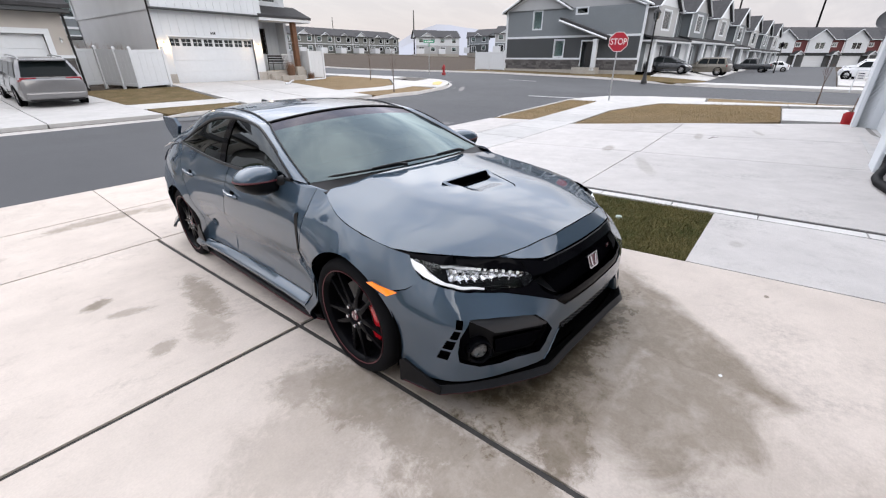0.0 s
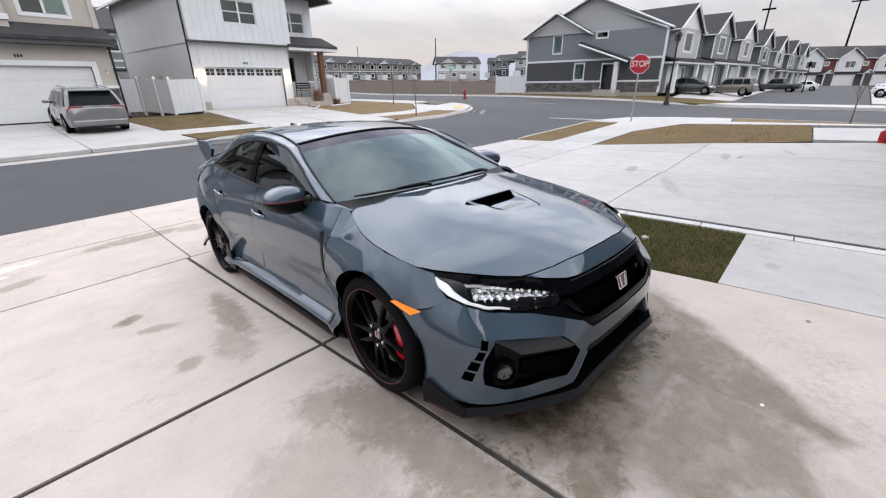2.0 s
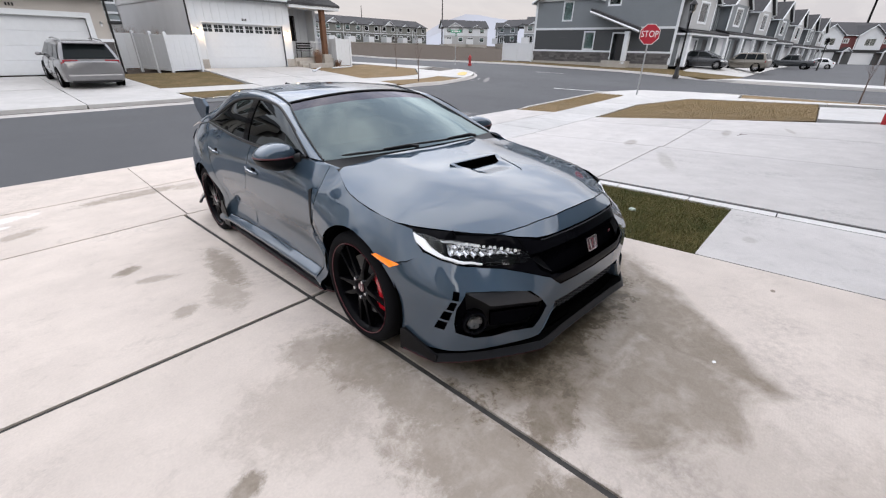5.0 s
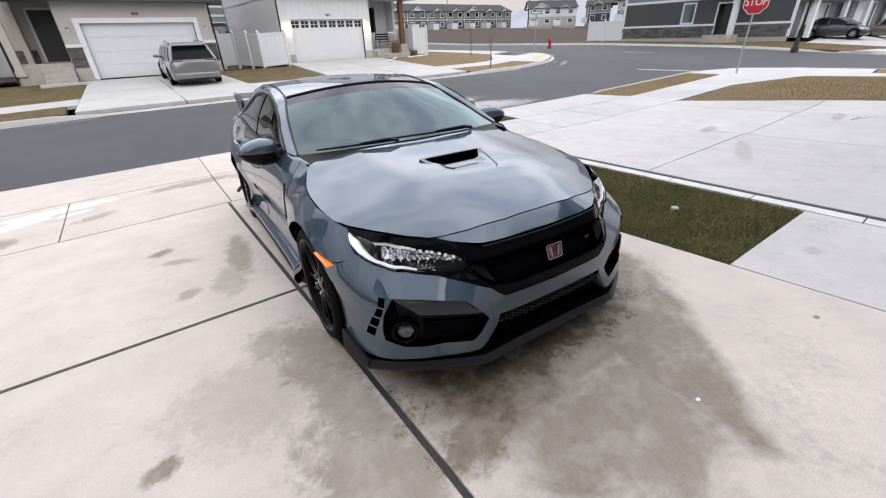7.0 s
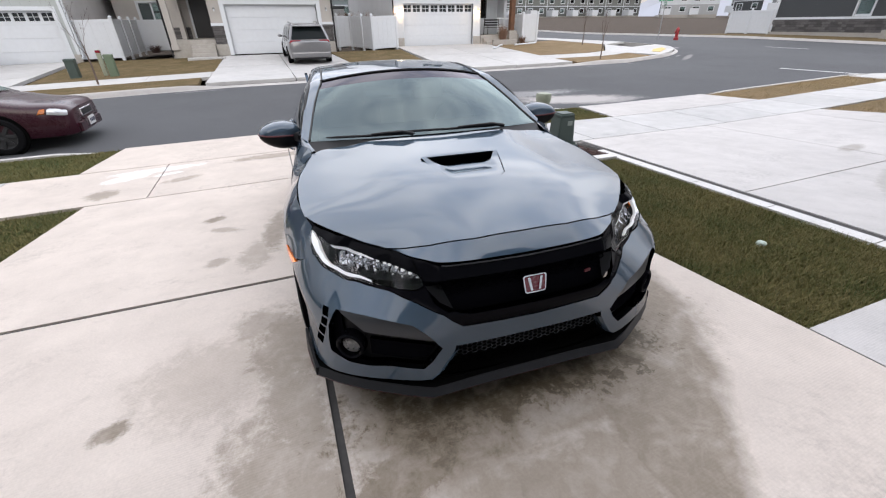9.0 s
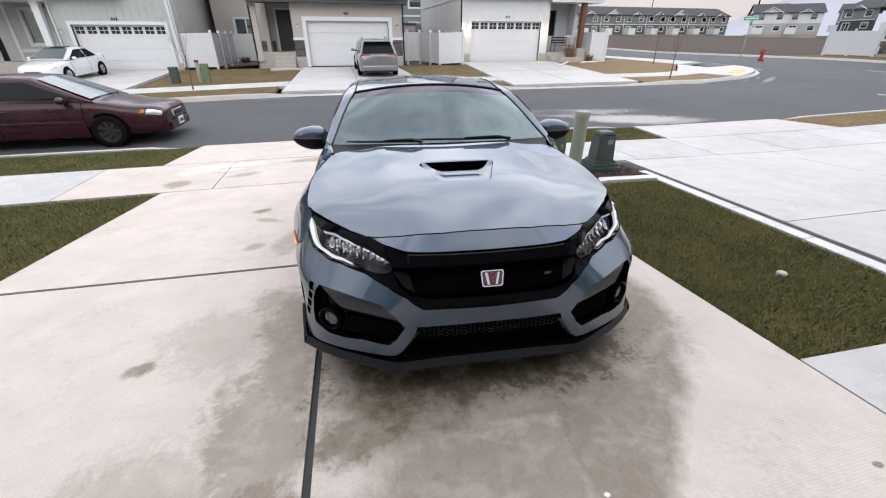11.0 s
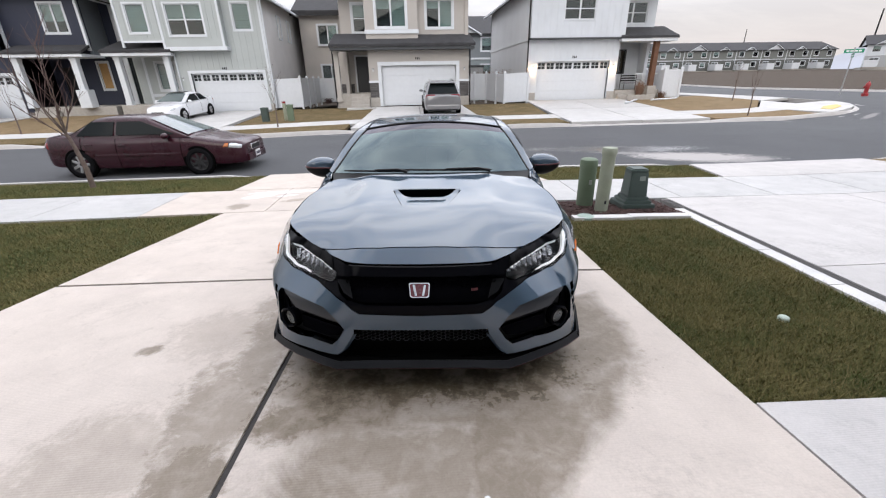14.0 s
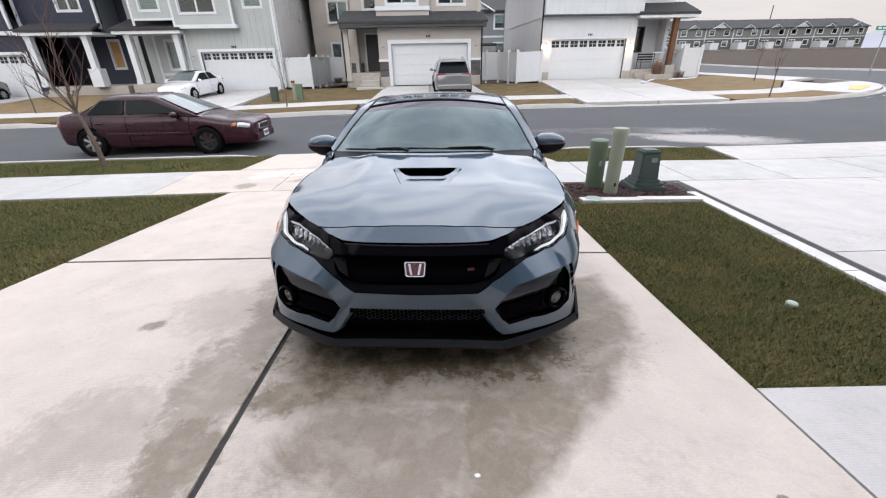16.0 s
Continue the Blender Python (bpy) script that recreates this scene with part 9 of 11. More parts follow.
    part("brake_disc", add_lathe(bmesh.new(), [(0.07, 0.045), (0.175, 0.045), (0.175, 0.02), (0.07, 0.02)], 48, "x", c), M_disc, w, smooth=30)
    # near-black disc for the shade behind the spokes
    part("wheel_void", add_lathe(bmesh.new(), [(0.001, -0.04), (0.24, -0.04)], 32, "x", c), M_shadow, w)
    if y < 1:
        bm = bmesh.new()
        rows = []
        for k in range(9):
            a = radians((-48 + 96 * k / 8) + (180 if side > 0 else 0) * 1.0)
            a = radians(180 - 42 + 84 * k / 8) if side > 0 else radians(-42 + 84 * k / 8)
            rows.append([bm.verts.new(c @ Vector((h, r * math.cos(a), r * math.sin(a)))) for r, h in ((0.125, 0.03), (0.128, 0.070), (0.160, 0.080), (0.195, 0.070), (0.200, 0.02))])
        for r0, r1 in zip(rows, rows[1:]):
            for i in range(4):
                bm.faces.new((r0[i], r0[i + 1], r1[i + 1], r1[i]))
        bm.faces.new(rows[0]), bm.faces.new(rows[-1])
        part("brake_caliper", bm, M_caliper, w, "red brake caliper", smooth=40)
    return w


for side in (1, -1):
    for y in (0.0, 2.70):
        wheel(side, y, "")
# ---- parked cars ----
M_maroon = surface("maroon_car_paint", (0.027, 0.0033, 0.0088), 0.28, 0.0, var=0.12, scale=2.0, bump=0.0, coat=0.25, spec=0.3)
M_whitecar = surface("white_car_paint", (0.72, 0.73, 0.75), 0.3, var=0.05, bump=0.0, coat=1.0)
M_silver = surface("silver_car_paint", (0.17, 0.17, 0.175), 0.34, 0.4, var=0.06, bump=0.0, coat=1.0)
M_tan = surface("tan_car_paint", (0.15, 0.135, 0.11), 0.35, 0.4, var=0.06, bump=0.0, coat=1.0)
M_darkcar = surface("charcoal_car_paint", (0.022, 0.025, 0.030), 0.3, 0.2, var=0.06, bump=0.0, coat=1.0)
M_carglass = surface("dark_car_glass", (0.008, 0.011, 0.012), 0.05, var=0.05, bump=0.0, spec=0.09)
M_screen_far = surface("pale_car_glass", (0.10, 0.125, 0.125), 0.06, var=0.05, bump=0.0, coat=0.0, spec=0.75)
M_headlamp = surface("headlamp_glass", (0.55, 0.57, 0.58), 0.15, 0.3, var=0.1, bump=0.0, coat=1.0)
M_hubcap = surface("silver_wheel_trim", (0.40, 0.40, 0.41), 0.3, 0.8, var=0.1)
M_steelwheel = surface("black_steel_wheel", (0.016, 0.016, 0.017), 0.6, var=0.2)
M_amber_far = surface("amber_plastic", (0.42, 0.12, 0.02), 0.25, var=0.1, bump=0.0)
M_plate = surface("number_plate", (0.62, 0.62, 0.62), 0.5, var=0.05)
M_ink = surface("dark_print", (0.03, 0.03, 0.06), 0.6, var=0.0)


def frame_on(rear, front, lift=0.0):
    """Standing frame with x along from the rear axle to the front one, origin between them on the ground."""
    rear, front = Vector(rear), Vector(front)
    x = (front - rear).normalized()
    y = Vector((0, 0, 1)).cross(x).normalized()
    z = x.cross(y)
    m = Matrix((x, y, z)).transposed().to_4x4()
    m.translation = (rear + front) / 2 + z * lift
    return m


def car_skin(stations, seg=10):
    """Lower body: smooth sections (x, half width, low edge, upper edge, crown) joined along the car."""
    keys = [[(s[0], s[k]) for s in stations] for k in range(1, 5)]
    x0, x1 = stations[0][0], stations[-1][0]
    xs = sorted({round(x0 + (x1 - x0) * k / 44, 4) for k in range(45)} | {s[0] for s in stations})
    bm = bmesh.new()
    rows = []
    for x in xs:
        w, lo, up, crown = (curve(x, t) for t in keys)
        h = up - lo
        half = [(0.84, 0.0), (0.95, 0.05), (0.985, 0.22), (1.0, 0.48), (0.995, 0.66), (0.975, 0.80), (0.945, 0.92), (0.89, 1.0)]
        pts = [Vector((x, w * a, lo + h * b)) for a, b in half]
        pts += [Vector((x, w * a, up + crown * (1 - (a / 0.89) ** 2))) for a in (0.7, 0.45, 0.2)]
        ring_ = pts + [Vector((p.x, -p.y, p.z)) for p in reversed(pts)]
        rows.append([bm.verts.new(p) for p in ring_])
    n = len(rows[0])
    for r0, r1 in zip(rows, rows[1:]):
        for k in range(n):
            bm.faces.new((r0[k], r0[(k + 1) % n], r1[(k + 1) % n], r1[k]))
    bm.faces.new(rows[0]), bm.faces.new(rows[-1])
    return bm, keys


def side_pt(c, x, q, out=0.0, side=1):
    """A point on the cabin's side: q 0 at the belt, 1 at the roof edge."""
    wb, wr, zb, zr = c["wb"], c["wr"], c["belt"], c["roof"]
    bow = 0.02 * math.sin(math.pi * q)
    return Vector((x, side * (wb + (wr - wb) * q + bow + out), zb + (zr - zb) * q * 0.94))


def quad_sheet(p, n=6, bow=Vector((0, 0, 0))):
    """A bowed sheet between four corners (two low, two high)."""
    bm = bmesh.new()
    g_ = []
    for j in range(n + 1):
        a, b = p[0].lerp(p[3], j / n), p[1].lerp(p[2], j / n)
        g_.append([bm.verts.new(a.lerp(b, i / n) + bow * (4 * (i / n) * (1 - i / n))) for i in range(n + 1)])
    for r0, r1 in zip(g_, g_[1:]):
        for i in range(n):
            bm.faces.new((r0[i], r0[i + 1], r1[i + 1], r1[i]))
    return bm


def parked_car(name, label, at, paint, stations, cab, wb, track, tyre, rims, nose=(), group="", seams=(), lamps=True, category="car"):
    """A parked car: body, cabin, panes, wheels, lamps, mirrors, handles and number plates."""
    car_ = thing(name, label, category, at, group)
    bm, keys = car_skin(stations)
    part("body", bm, paint, car_, smooth=40)
    x0, x1, x2, x3 = cab["x"]
    zb, zr, wbelt, wroof = cab["belt"], cab["roof"], cab["wb"], cab["wr"]
    bm = bmesh.new()
    rows = []
    nst = [(x3, 0.0), (x3 * 0.7 + x2 * 0.3, 0.285), (x3 * 0.35 + x2 * 0.65, 0.62), (x2, 0.95), (x2 * 0.75 + x1 * 0.25, 1.0), (x2 * 0.4 + x1 * 0.6, 1.0), (x1, 0.955), (x1 * 0.65 + x0 * 0.35, 0.62), (x1 * 0.3 + x0 * 0.7, 0.285), (x0, 0.0)]
    for x, h in nst:
        pts = []
        for q in (0.0, 0.35, 0.7, 0.9):
            p = side_pt(cab, x, q * h)
            pts.append(p)
        top_y = pts[-1].y
        ztop = zb + (zr - zb) * h
        pts += [Vector((x, top_y * 0.93, ztop - 0.012)), Vector((x, top_y * 0.7, ztop + 0.012)), Vector((x, top_y * 0.3, ztop + 0.026))]
        r_ = pts + [Vector((p.x, -p.y, p.z)) for p in reversed(pts)]
        rows.append([bm.verts.new(p) for p in r_])
    n = len(rows[0])
    for r0, r1 in zip(rows, rows[1:]):
        for k in range(n - 1):
            bm.faces.new((r0[k], r0[k + 1], r1[k + 1], r1[k]))
    part("cabin", bm, paint, car_, smooth=50)
    # front and rear panes, following the cabin's slope
    def slope(xa, xb, qa, qb, out):
        za, zt = zb + (zr - zb) * 0.955 * qa, zb + (zr - zb) * 0.955 * qb
        wa, wt = wbelt + (wroof - wbelt) * qa, wbelt + (wroof - wbelt) * qb
        xa_, xb_ = xa + (xb - xa) * qa, xa + (xb - xa) * qb
        d = Vector((-(zt - za), 0, xb_ - xa_)).normalized() * out
        d = d if d.z > 0 else -d
        return [Vector((xa_, -wa * 0.90, za)) + d, Vector((xa_, wa * 0.90, za)) + d, Vector((xb_, wt * 0.86, zt)) + d, Vector((xb_, -wt * 0.86, zt)) + d], d
    p, d = slope(x0, x1, 0.08, 0.93, 0.022)
    part("windscreen", quad_sheet(p, 8, d.normalized() * 0.022), cab.get("screen", M_screen_far), car_, "sloping windscreen", smooth=60)
    p, d = slope(x3, x2, 0.12, 0.90, 0.022)
    part("rear_window", quad_sheet(p, 8, d.normalized() * 0.022), M_carglass, car_, "dark rear window", smooth=60)
    for side in (1, -1):
        for a0, a1, b0, b1 in cab["panes"]:
            q0, q1 = cab.get("sill", 0.07), 0.86
            p = [side_pt(cab, a0, q0, 0.026, side), side_pt(cab, b0, q0, 0.026, side), side_pt(cab, b1, q1, 0.022, side), side_pt(cab, a1, q1, 0.022, side)]
            part("side_window", quad_sheet(p, 6, Vector((0, 0, 0))), M_carglass, car_, "dark side window", smooth=60)
        mx = cab["mirror"]
        bm = bmesh.new()
        bmesh.ops.create_uvsphere(bm, u_segments=14, v_segments=8, radius=1.0)
        bmesh.ops.scale(bm, vec=(0.07, 0.10, 0.065), verts=bm.verts)
        part("door_mirror", bm, paint, car_, smooth=60, m=Matrix.Translation((mx, side * (wbelt + 0.14), zb + 0.05)))
        part("mirror_arm", box((mx - 0.03, side * (wbelt - 0.02), zb + 0.0), (mx + 0.03, side * (wbelt + 0.10), zb + 0.04), 0.01), M_plastic, car_)
        for xs_ in seams:
            w, lo, up, _ = (curve(xs_, t) for t in keys)
            pts = [Vector((xs_, side * (w * a + 0.002), lo + (up - lo) * b)) for a, b in ((0.97, 0.12), (0.985, 0.22), (1.0, 0.48), (0.995, 0.66), (0.975, 0.80), (0.945, 0.92), (0.90, 0.99))]
            part("door_seam", add_tube(bmesh.new(), pts, 0.006, 5), M_shadow, car_)
        for xh in cab.get("handles", ()):
            w, lo, up, _ = (curve(xh, t) for t in keys)
            part("door_handle", box((xh - 0.09, side * (w * 0.99) - 0.018, lo + (up - lo) * 0.76), (xh + 0.09, side * (w * 0.99) + 0.018, lo + (up - lo) * 0.76 + 0.032), 0.01), paint, car_)
        w, lo, up, _ = (curve(0, t) for t in keys)
        part("side_moulding", box((-wb / 2 + tyre * 1.25, side * w - 0.01, lo + (up - lo) * 0.42), (wb / 2 - tyre * 1.25, side * w + 0.012, lo + (up - lo) * 0.50), 0.005), cab.get("moulding", paint), car_)
        for k, xw in enumerate((-wb / 2, wb / 2)):
            c = Matrix.Translation((xw, side * (track + 0.022), tyre)) @ Matrix.Rotation(radians(90 if side > 0 else -90), 4, "Z")
            ww = curve(xw, keys[0])
            # dark ring laid on the uncut body, for the shaded gap round the tyre
            arch = add_lathe(bmesh.new(), [(tyre * 0.95, 0.0), (tyre * 1.13, 0.0), (tyre * 1.14, -0.05)], 36, "x", Matrix.Translation((xw, side * (ww + 0.004), tyre * 1.02)) @ Matrix.Rotation(radians(90 if side > 0 else -90), 4, "Z"))
            part("wheel_arch", arch, M_shadow, car_, smooth=30)
            wh = part("wheel", add_lathe(bmesh.new(), [(tyre * 0.66, 0.10), (tyre * 0.72, 0.115), (tyre * 0.92, 0.11), (tyre * 0.99, 0.085), (tyre, 0.05), (tyre, -0.08), (tyre * 0.9, -0.1)], 40, "x", c), M_rubber, car_, smooth=40)
            rim = rims[k]
            part("rim", add_lathe(bmesh.new(), [(0.001, 0.085), (tyre * 0.16, 0.09), (tyre * 0.2, 0.075), (tyre * 0.5, 0.06), (tyre * 0.62, 0.075), (tyre * 0.67, 0.105)], 32, "x", c), M_steelwheel, wh, smooth=40)
            for j in range(7):
                a = 2 * math.pi * j / 7
                sp = box((0.072, tyre * 0.10, -0.028), (0.094, tyre * 0.64, 0.028), 0.006)
                part("spoke", sp, rim, wh, m=c @ Matrix.Rotation(a, 4, "X"))
    for nm, mat, lab, corners in nose:
        for side in (1, -1):
            bm = bmesh.new()
            half = [(0.84, 0.0), (0.95, 0.05), (0.985, 0.22), (1.0, 0.48), (0.995, 0.66), (0.975, 0.80), (0.945, 0.92), (0.89, 1.0)]
            c0, c1, c2, c3 = (Vector(c) for c in corners)
            vs = []
            for i in range(7):
                vs.append([])
                for j in range(5):
                    x, zq = c0.lerp(c1, i / 6).lerp(c3.lerp(c2, i / 6), j / 4)
                    w, lo, up, crown = (curve(x, t) for t in keys)
                    a = float(np.interp(zq, [h[1] for h in half], [h[0] for h in half]))
                    edge_ = i in (0, 6) or j in (0, 4)
                    o = -0.006 if edge_ else 0.014
                    vs[-1].append(bm.verts.new((x + (o if x > 0 else -o), side * (w * a + o), lo + (up - lo) * zq)))
            for r0, r1 in zip(vs, vs[1:]):
                for j in range(4):
                    bm.faces.new((r0[j], r1[j], r1[j + 1], r0[j + 1]))
            part(nm, bm, mat, car_, lab, smooth=50)
    return car_


def end_box(car_, nm, x, y0, y1, z0, z1, mat, label="", deep=0.03):
    part(nm, box((x - deep, y0, z0), (x + deep, y1, z1), 0.012, 2), mat, car_, label)


def number_plate(car_, x, z, sign):
    pl = part("number_plate", box((x - 0.008, -0.15, z - 0.075), (x + 0.008, 0.15, z + 0.075), 0.004), M_plate, car_, "white number plate with plain dark bars")
    for k in range(6):
        y = -0.105 + k * 0.042
        part("print_bar", box((x + sign * 0.008, y - 0.013, z - 0.03), (x + sign * 0.011, y + 0.013, z + 0.035)), M_ink, pl)


# maroon sedan at the kerb
rear, front = Vector((-5.46, 9.79, -0.425)), Vector((-2.80, 9.72, -0.425))
SEDAN = [(-2.13, 0.60, 0.34, 0.66, 0.02), (-2.09, 0.71, 0.27, 0.84, 0.03), (-1.95, 0.785, 0.22, 0.905, 0.035), (-1.33, 0.845, 0.18, 0.895, 0.03), (-0.4, 0.865, 0.17, 0.86, 0.03), (0.6, 0.865, 0.17, 0.85, 0.03), (1.2, 0.855, 0.18, 0.835, 0.05), (1.75, 0.82, 0.20, 0.745, 0.06),
         (2.08, 0.775, 0.20, 0.72, 0.05), (2.24, 0.715, 0.21, 0.69, 0.03), (2.32, 0.62, 0.23, 0.64, 0.01)]
cab = {"x": (1.20, 0.20, -0.88, -1.62), "belt": 0.85, "roof": 1.30, "wb": 0.775, "wr": 0.585, "panes": [(-0.42, -0.40, 0.88, 0.12), (-1.30, -0.98, -0.49, -0.46)], "mirror": 0.72, "sill": 0.18, "handles": (-0.32, -1.05)}
maroon = parked_car("parked_sedan", "dark maroon four-door sedan parked along the kerb", frame_on(rear, front), M_maroon, SEDAN, cab, 2.66, 0.745, 0.305, (M_hubcap, M_steelwheel),
                    [("headlamp", M_headlamp, "clear headlamp", [(2.00, 0.74), (2.28, 0.70), (2.29, 0.94), (2.03, 0.97)]), ("turn_lamp", M_amber_far, "amber turn lamp", [(1.88, 0.74), (2.00, 0.76), (2.02, 0.95), (1.94, 0.93)]), ("tail_lamp", M_lens_red, "red tail lamp", [(-1.98, 0.62), (-2.09, 0.62), (-2.09, 0.88), (-1.98, 0.88)])],
                    seams=(0.98, -0.45, -1.22))
end_box(maroon, "grille", 2.33, -0.27, 0.27, 0.47, 0.60, M_chrome, "chrome-framed dark grille", 0.02)
end_box(maroon, "grille_insert", 2.345, -0.24, 0.24, 0.485, 0.585, M_black, "", 0.012)
end_box(maroon, "front_bumper", 2.29, -0.55, 0.55, 0.24, 0.40, M_maroon, "", 0.08)
number_plate(maroon, 2.375, 0.36, 1)

# white sedan in the grey house's drive
rear, front = Vector((-9.90, 24.55, -0.05)), Vector((-10.17, 22.05, -0.16))
WSED = [(-1.95, 0.56, 0.36, 0.80, 0.02), (-1.90, 0.70, 0.26, 0.95, 0.03), (-1.7, 0.77, 0.22, 0.98, 0.03), (-1.25, 0.80, 0.18, 0.94, 0.03), (0.0, 0.815, 0.17, 0.86, 0.03), (1.0, 0.81, 0.17, 0.83, 0.05), (1.5, 0.78, 0.19, 0.76, 0.06), (1.85, 0.71, 0.19, 0.70, 0.05), (2.06, 0.58, 0.21, 0.62, 0.03), (2.12, 0.48, 0.26, 0.54, 0.01)]
cab = {"x": (1.10, 0.12, -0.72, -1.62), "belt": 0.86, "roof": 1.30, "wb": 0.74, "wr": 0.55, "panes": [(-0.40, -0.38, 0.80, 0.08), (-1.22, -0.80, -0.46, -0.44)], "mirror": 0.66, "handles": (-0.3, -1.0)}
wsed = parked_car("parked_sedan", "white four-door sedan standing in a concrete drive", frame_on(rear, front), M_whitecar, WSED, cab, 2.5, 0.70, 0.295, (M_hubcap, M_hubcap),
                  [("headlamp", M_headlamp, "clear headlamp", [(1.70, 0.80), (2.00, 0.76), (2.03, 0.94), (1.74, 0.98)]), ("tail_lamp", M_lens_red, "red tail lamp", [(-1.78, 0.66), (-1.89, 0.66), (-1.89, 0.90), (-1.78, 0.92)])], seams=(0.85, -0.42, -1.2))
end_box(wsed, "grille", 2.10, -0.32, 0.32, 0.42, 0.53, M_chrome, "bright grille", 0.02)
for k in range(3):
    end_box(wsed, "grille_gap", 2.118, -0.30, 0.30, 0.432 + k * 0.033, 0.448 + k * 0.033, M_black, "", 0.006)
end_box(wsed, "lower_intake", 2.06, -0.38, 0.38, 0.24, 0.34, M_black, "", 0.06)
end_box(wsed, "sunroof", 0.0, -0.36, 0.36, 1.325, 1.335, M_carglass, "", 0.26)

# silver minivan in the beige house's drive, its rear to the street
rear, front = Vector((3.88, 20.45, -0.005)), Vector((3.92, 23.15, 0.115))
VAN = [(-2.28, 0.76, 0.30, 0.86, 0.02), (-2.22, 0.85, 0.24, 0.92, 0.02), (-1.9, 0.90, 0.20, 0.94, 0.02), (-1.3, 0.92, 0.18, 0.92, 0.02), (0.0, 0.92, 0.17, 0.90, 0.02), (1.2, 0.91, 0.18, 0.88, 0.04), (1.7, 0.86, 0.20, 0.80, 0.04), (2.05, 0.72, 0.22, 0.70, 0.03), (2.15, 0.5, 0.28, 0.55, 0.01)]
cab = {"x": (1.45, 0.45, -1.75, -2.20), "belt": 0.90, "roof": 1.50, "wb": 0.84, "wr": 0.68, "panes": [(0.02, 0.02, 1.05, 0.5), (-0.95, -0.95, -0.06, -0.06), (-1.85, -1.65, -1.03, -1.03)], "mirror": 0.95, "handles": (-0.1, 0.1)}
van = parked_car("parked_minivan", "silver-grey minivan with roof rails in a drive", frame_on(rear, front), M_silver, VAN, cab, 2.7, 0.80, 0.32, (M_hubcap, M_hubcap),
                 [("tail_lamp", M_lens_red, "red tail lamp", [(-2.05, 0.84), (-2.215, 0.84), (-2.215, 1.0), (-2.05, 1.0)])], seams=(1.05, -0.02, -1.0), category="minivan")
for side in (1, -1):
    part("tail_lamp", box((-2.235, side * 0.38 - (0.42 if side < 0 else 0), 0.84), (-2.17, side * 0.38 + (0.42 if side > 0 else 0), 0.96), 0.015), M_lens_red, van, "wide red tail lamp")
    part("roof_rail", add_tube(bmesh.new(), [(-1.75, side * 0.58, 1.48), (-1.6, side * 0.58, 1.545), (-0.2, side * 0.58, 1.56), (0.3, side * 0.58, 1.52)], 0.022, 8), M_steel, van, "bright roof rail", smooth=60)
part("rear_bumper", box((-2.34, -0.80, 0.28), (-2.16, 0.80, 0.50), 0.05, 2), M_silver, van, "painted rear bumper")
part("bumper_skirt", box((-2.33, -0.72, 0.22), (-2.15, 0.72, 0.30), 0.02), M_plastic, van)
part("tailgate_strip", box((-2.245, -0.36, 0.80), (-2.215, 0.36, 0.83), 0.008), M_chrome, van)
part("rear_wiper", add_tube(bmesh.new(), [(-2.22, 0.05, 0.99), (-2.12, -0.28, 1.02)], 0.008, 6), M_plastic, van)
part("roof_spoiler", box((-2.02, -0.60, 1.44), (-1.72, 0.60, 1.49), 0.02), M_silver, van)
number_plate(van, -2.245, 0.70, -1)


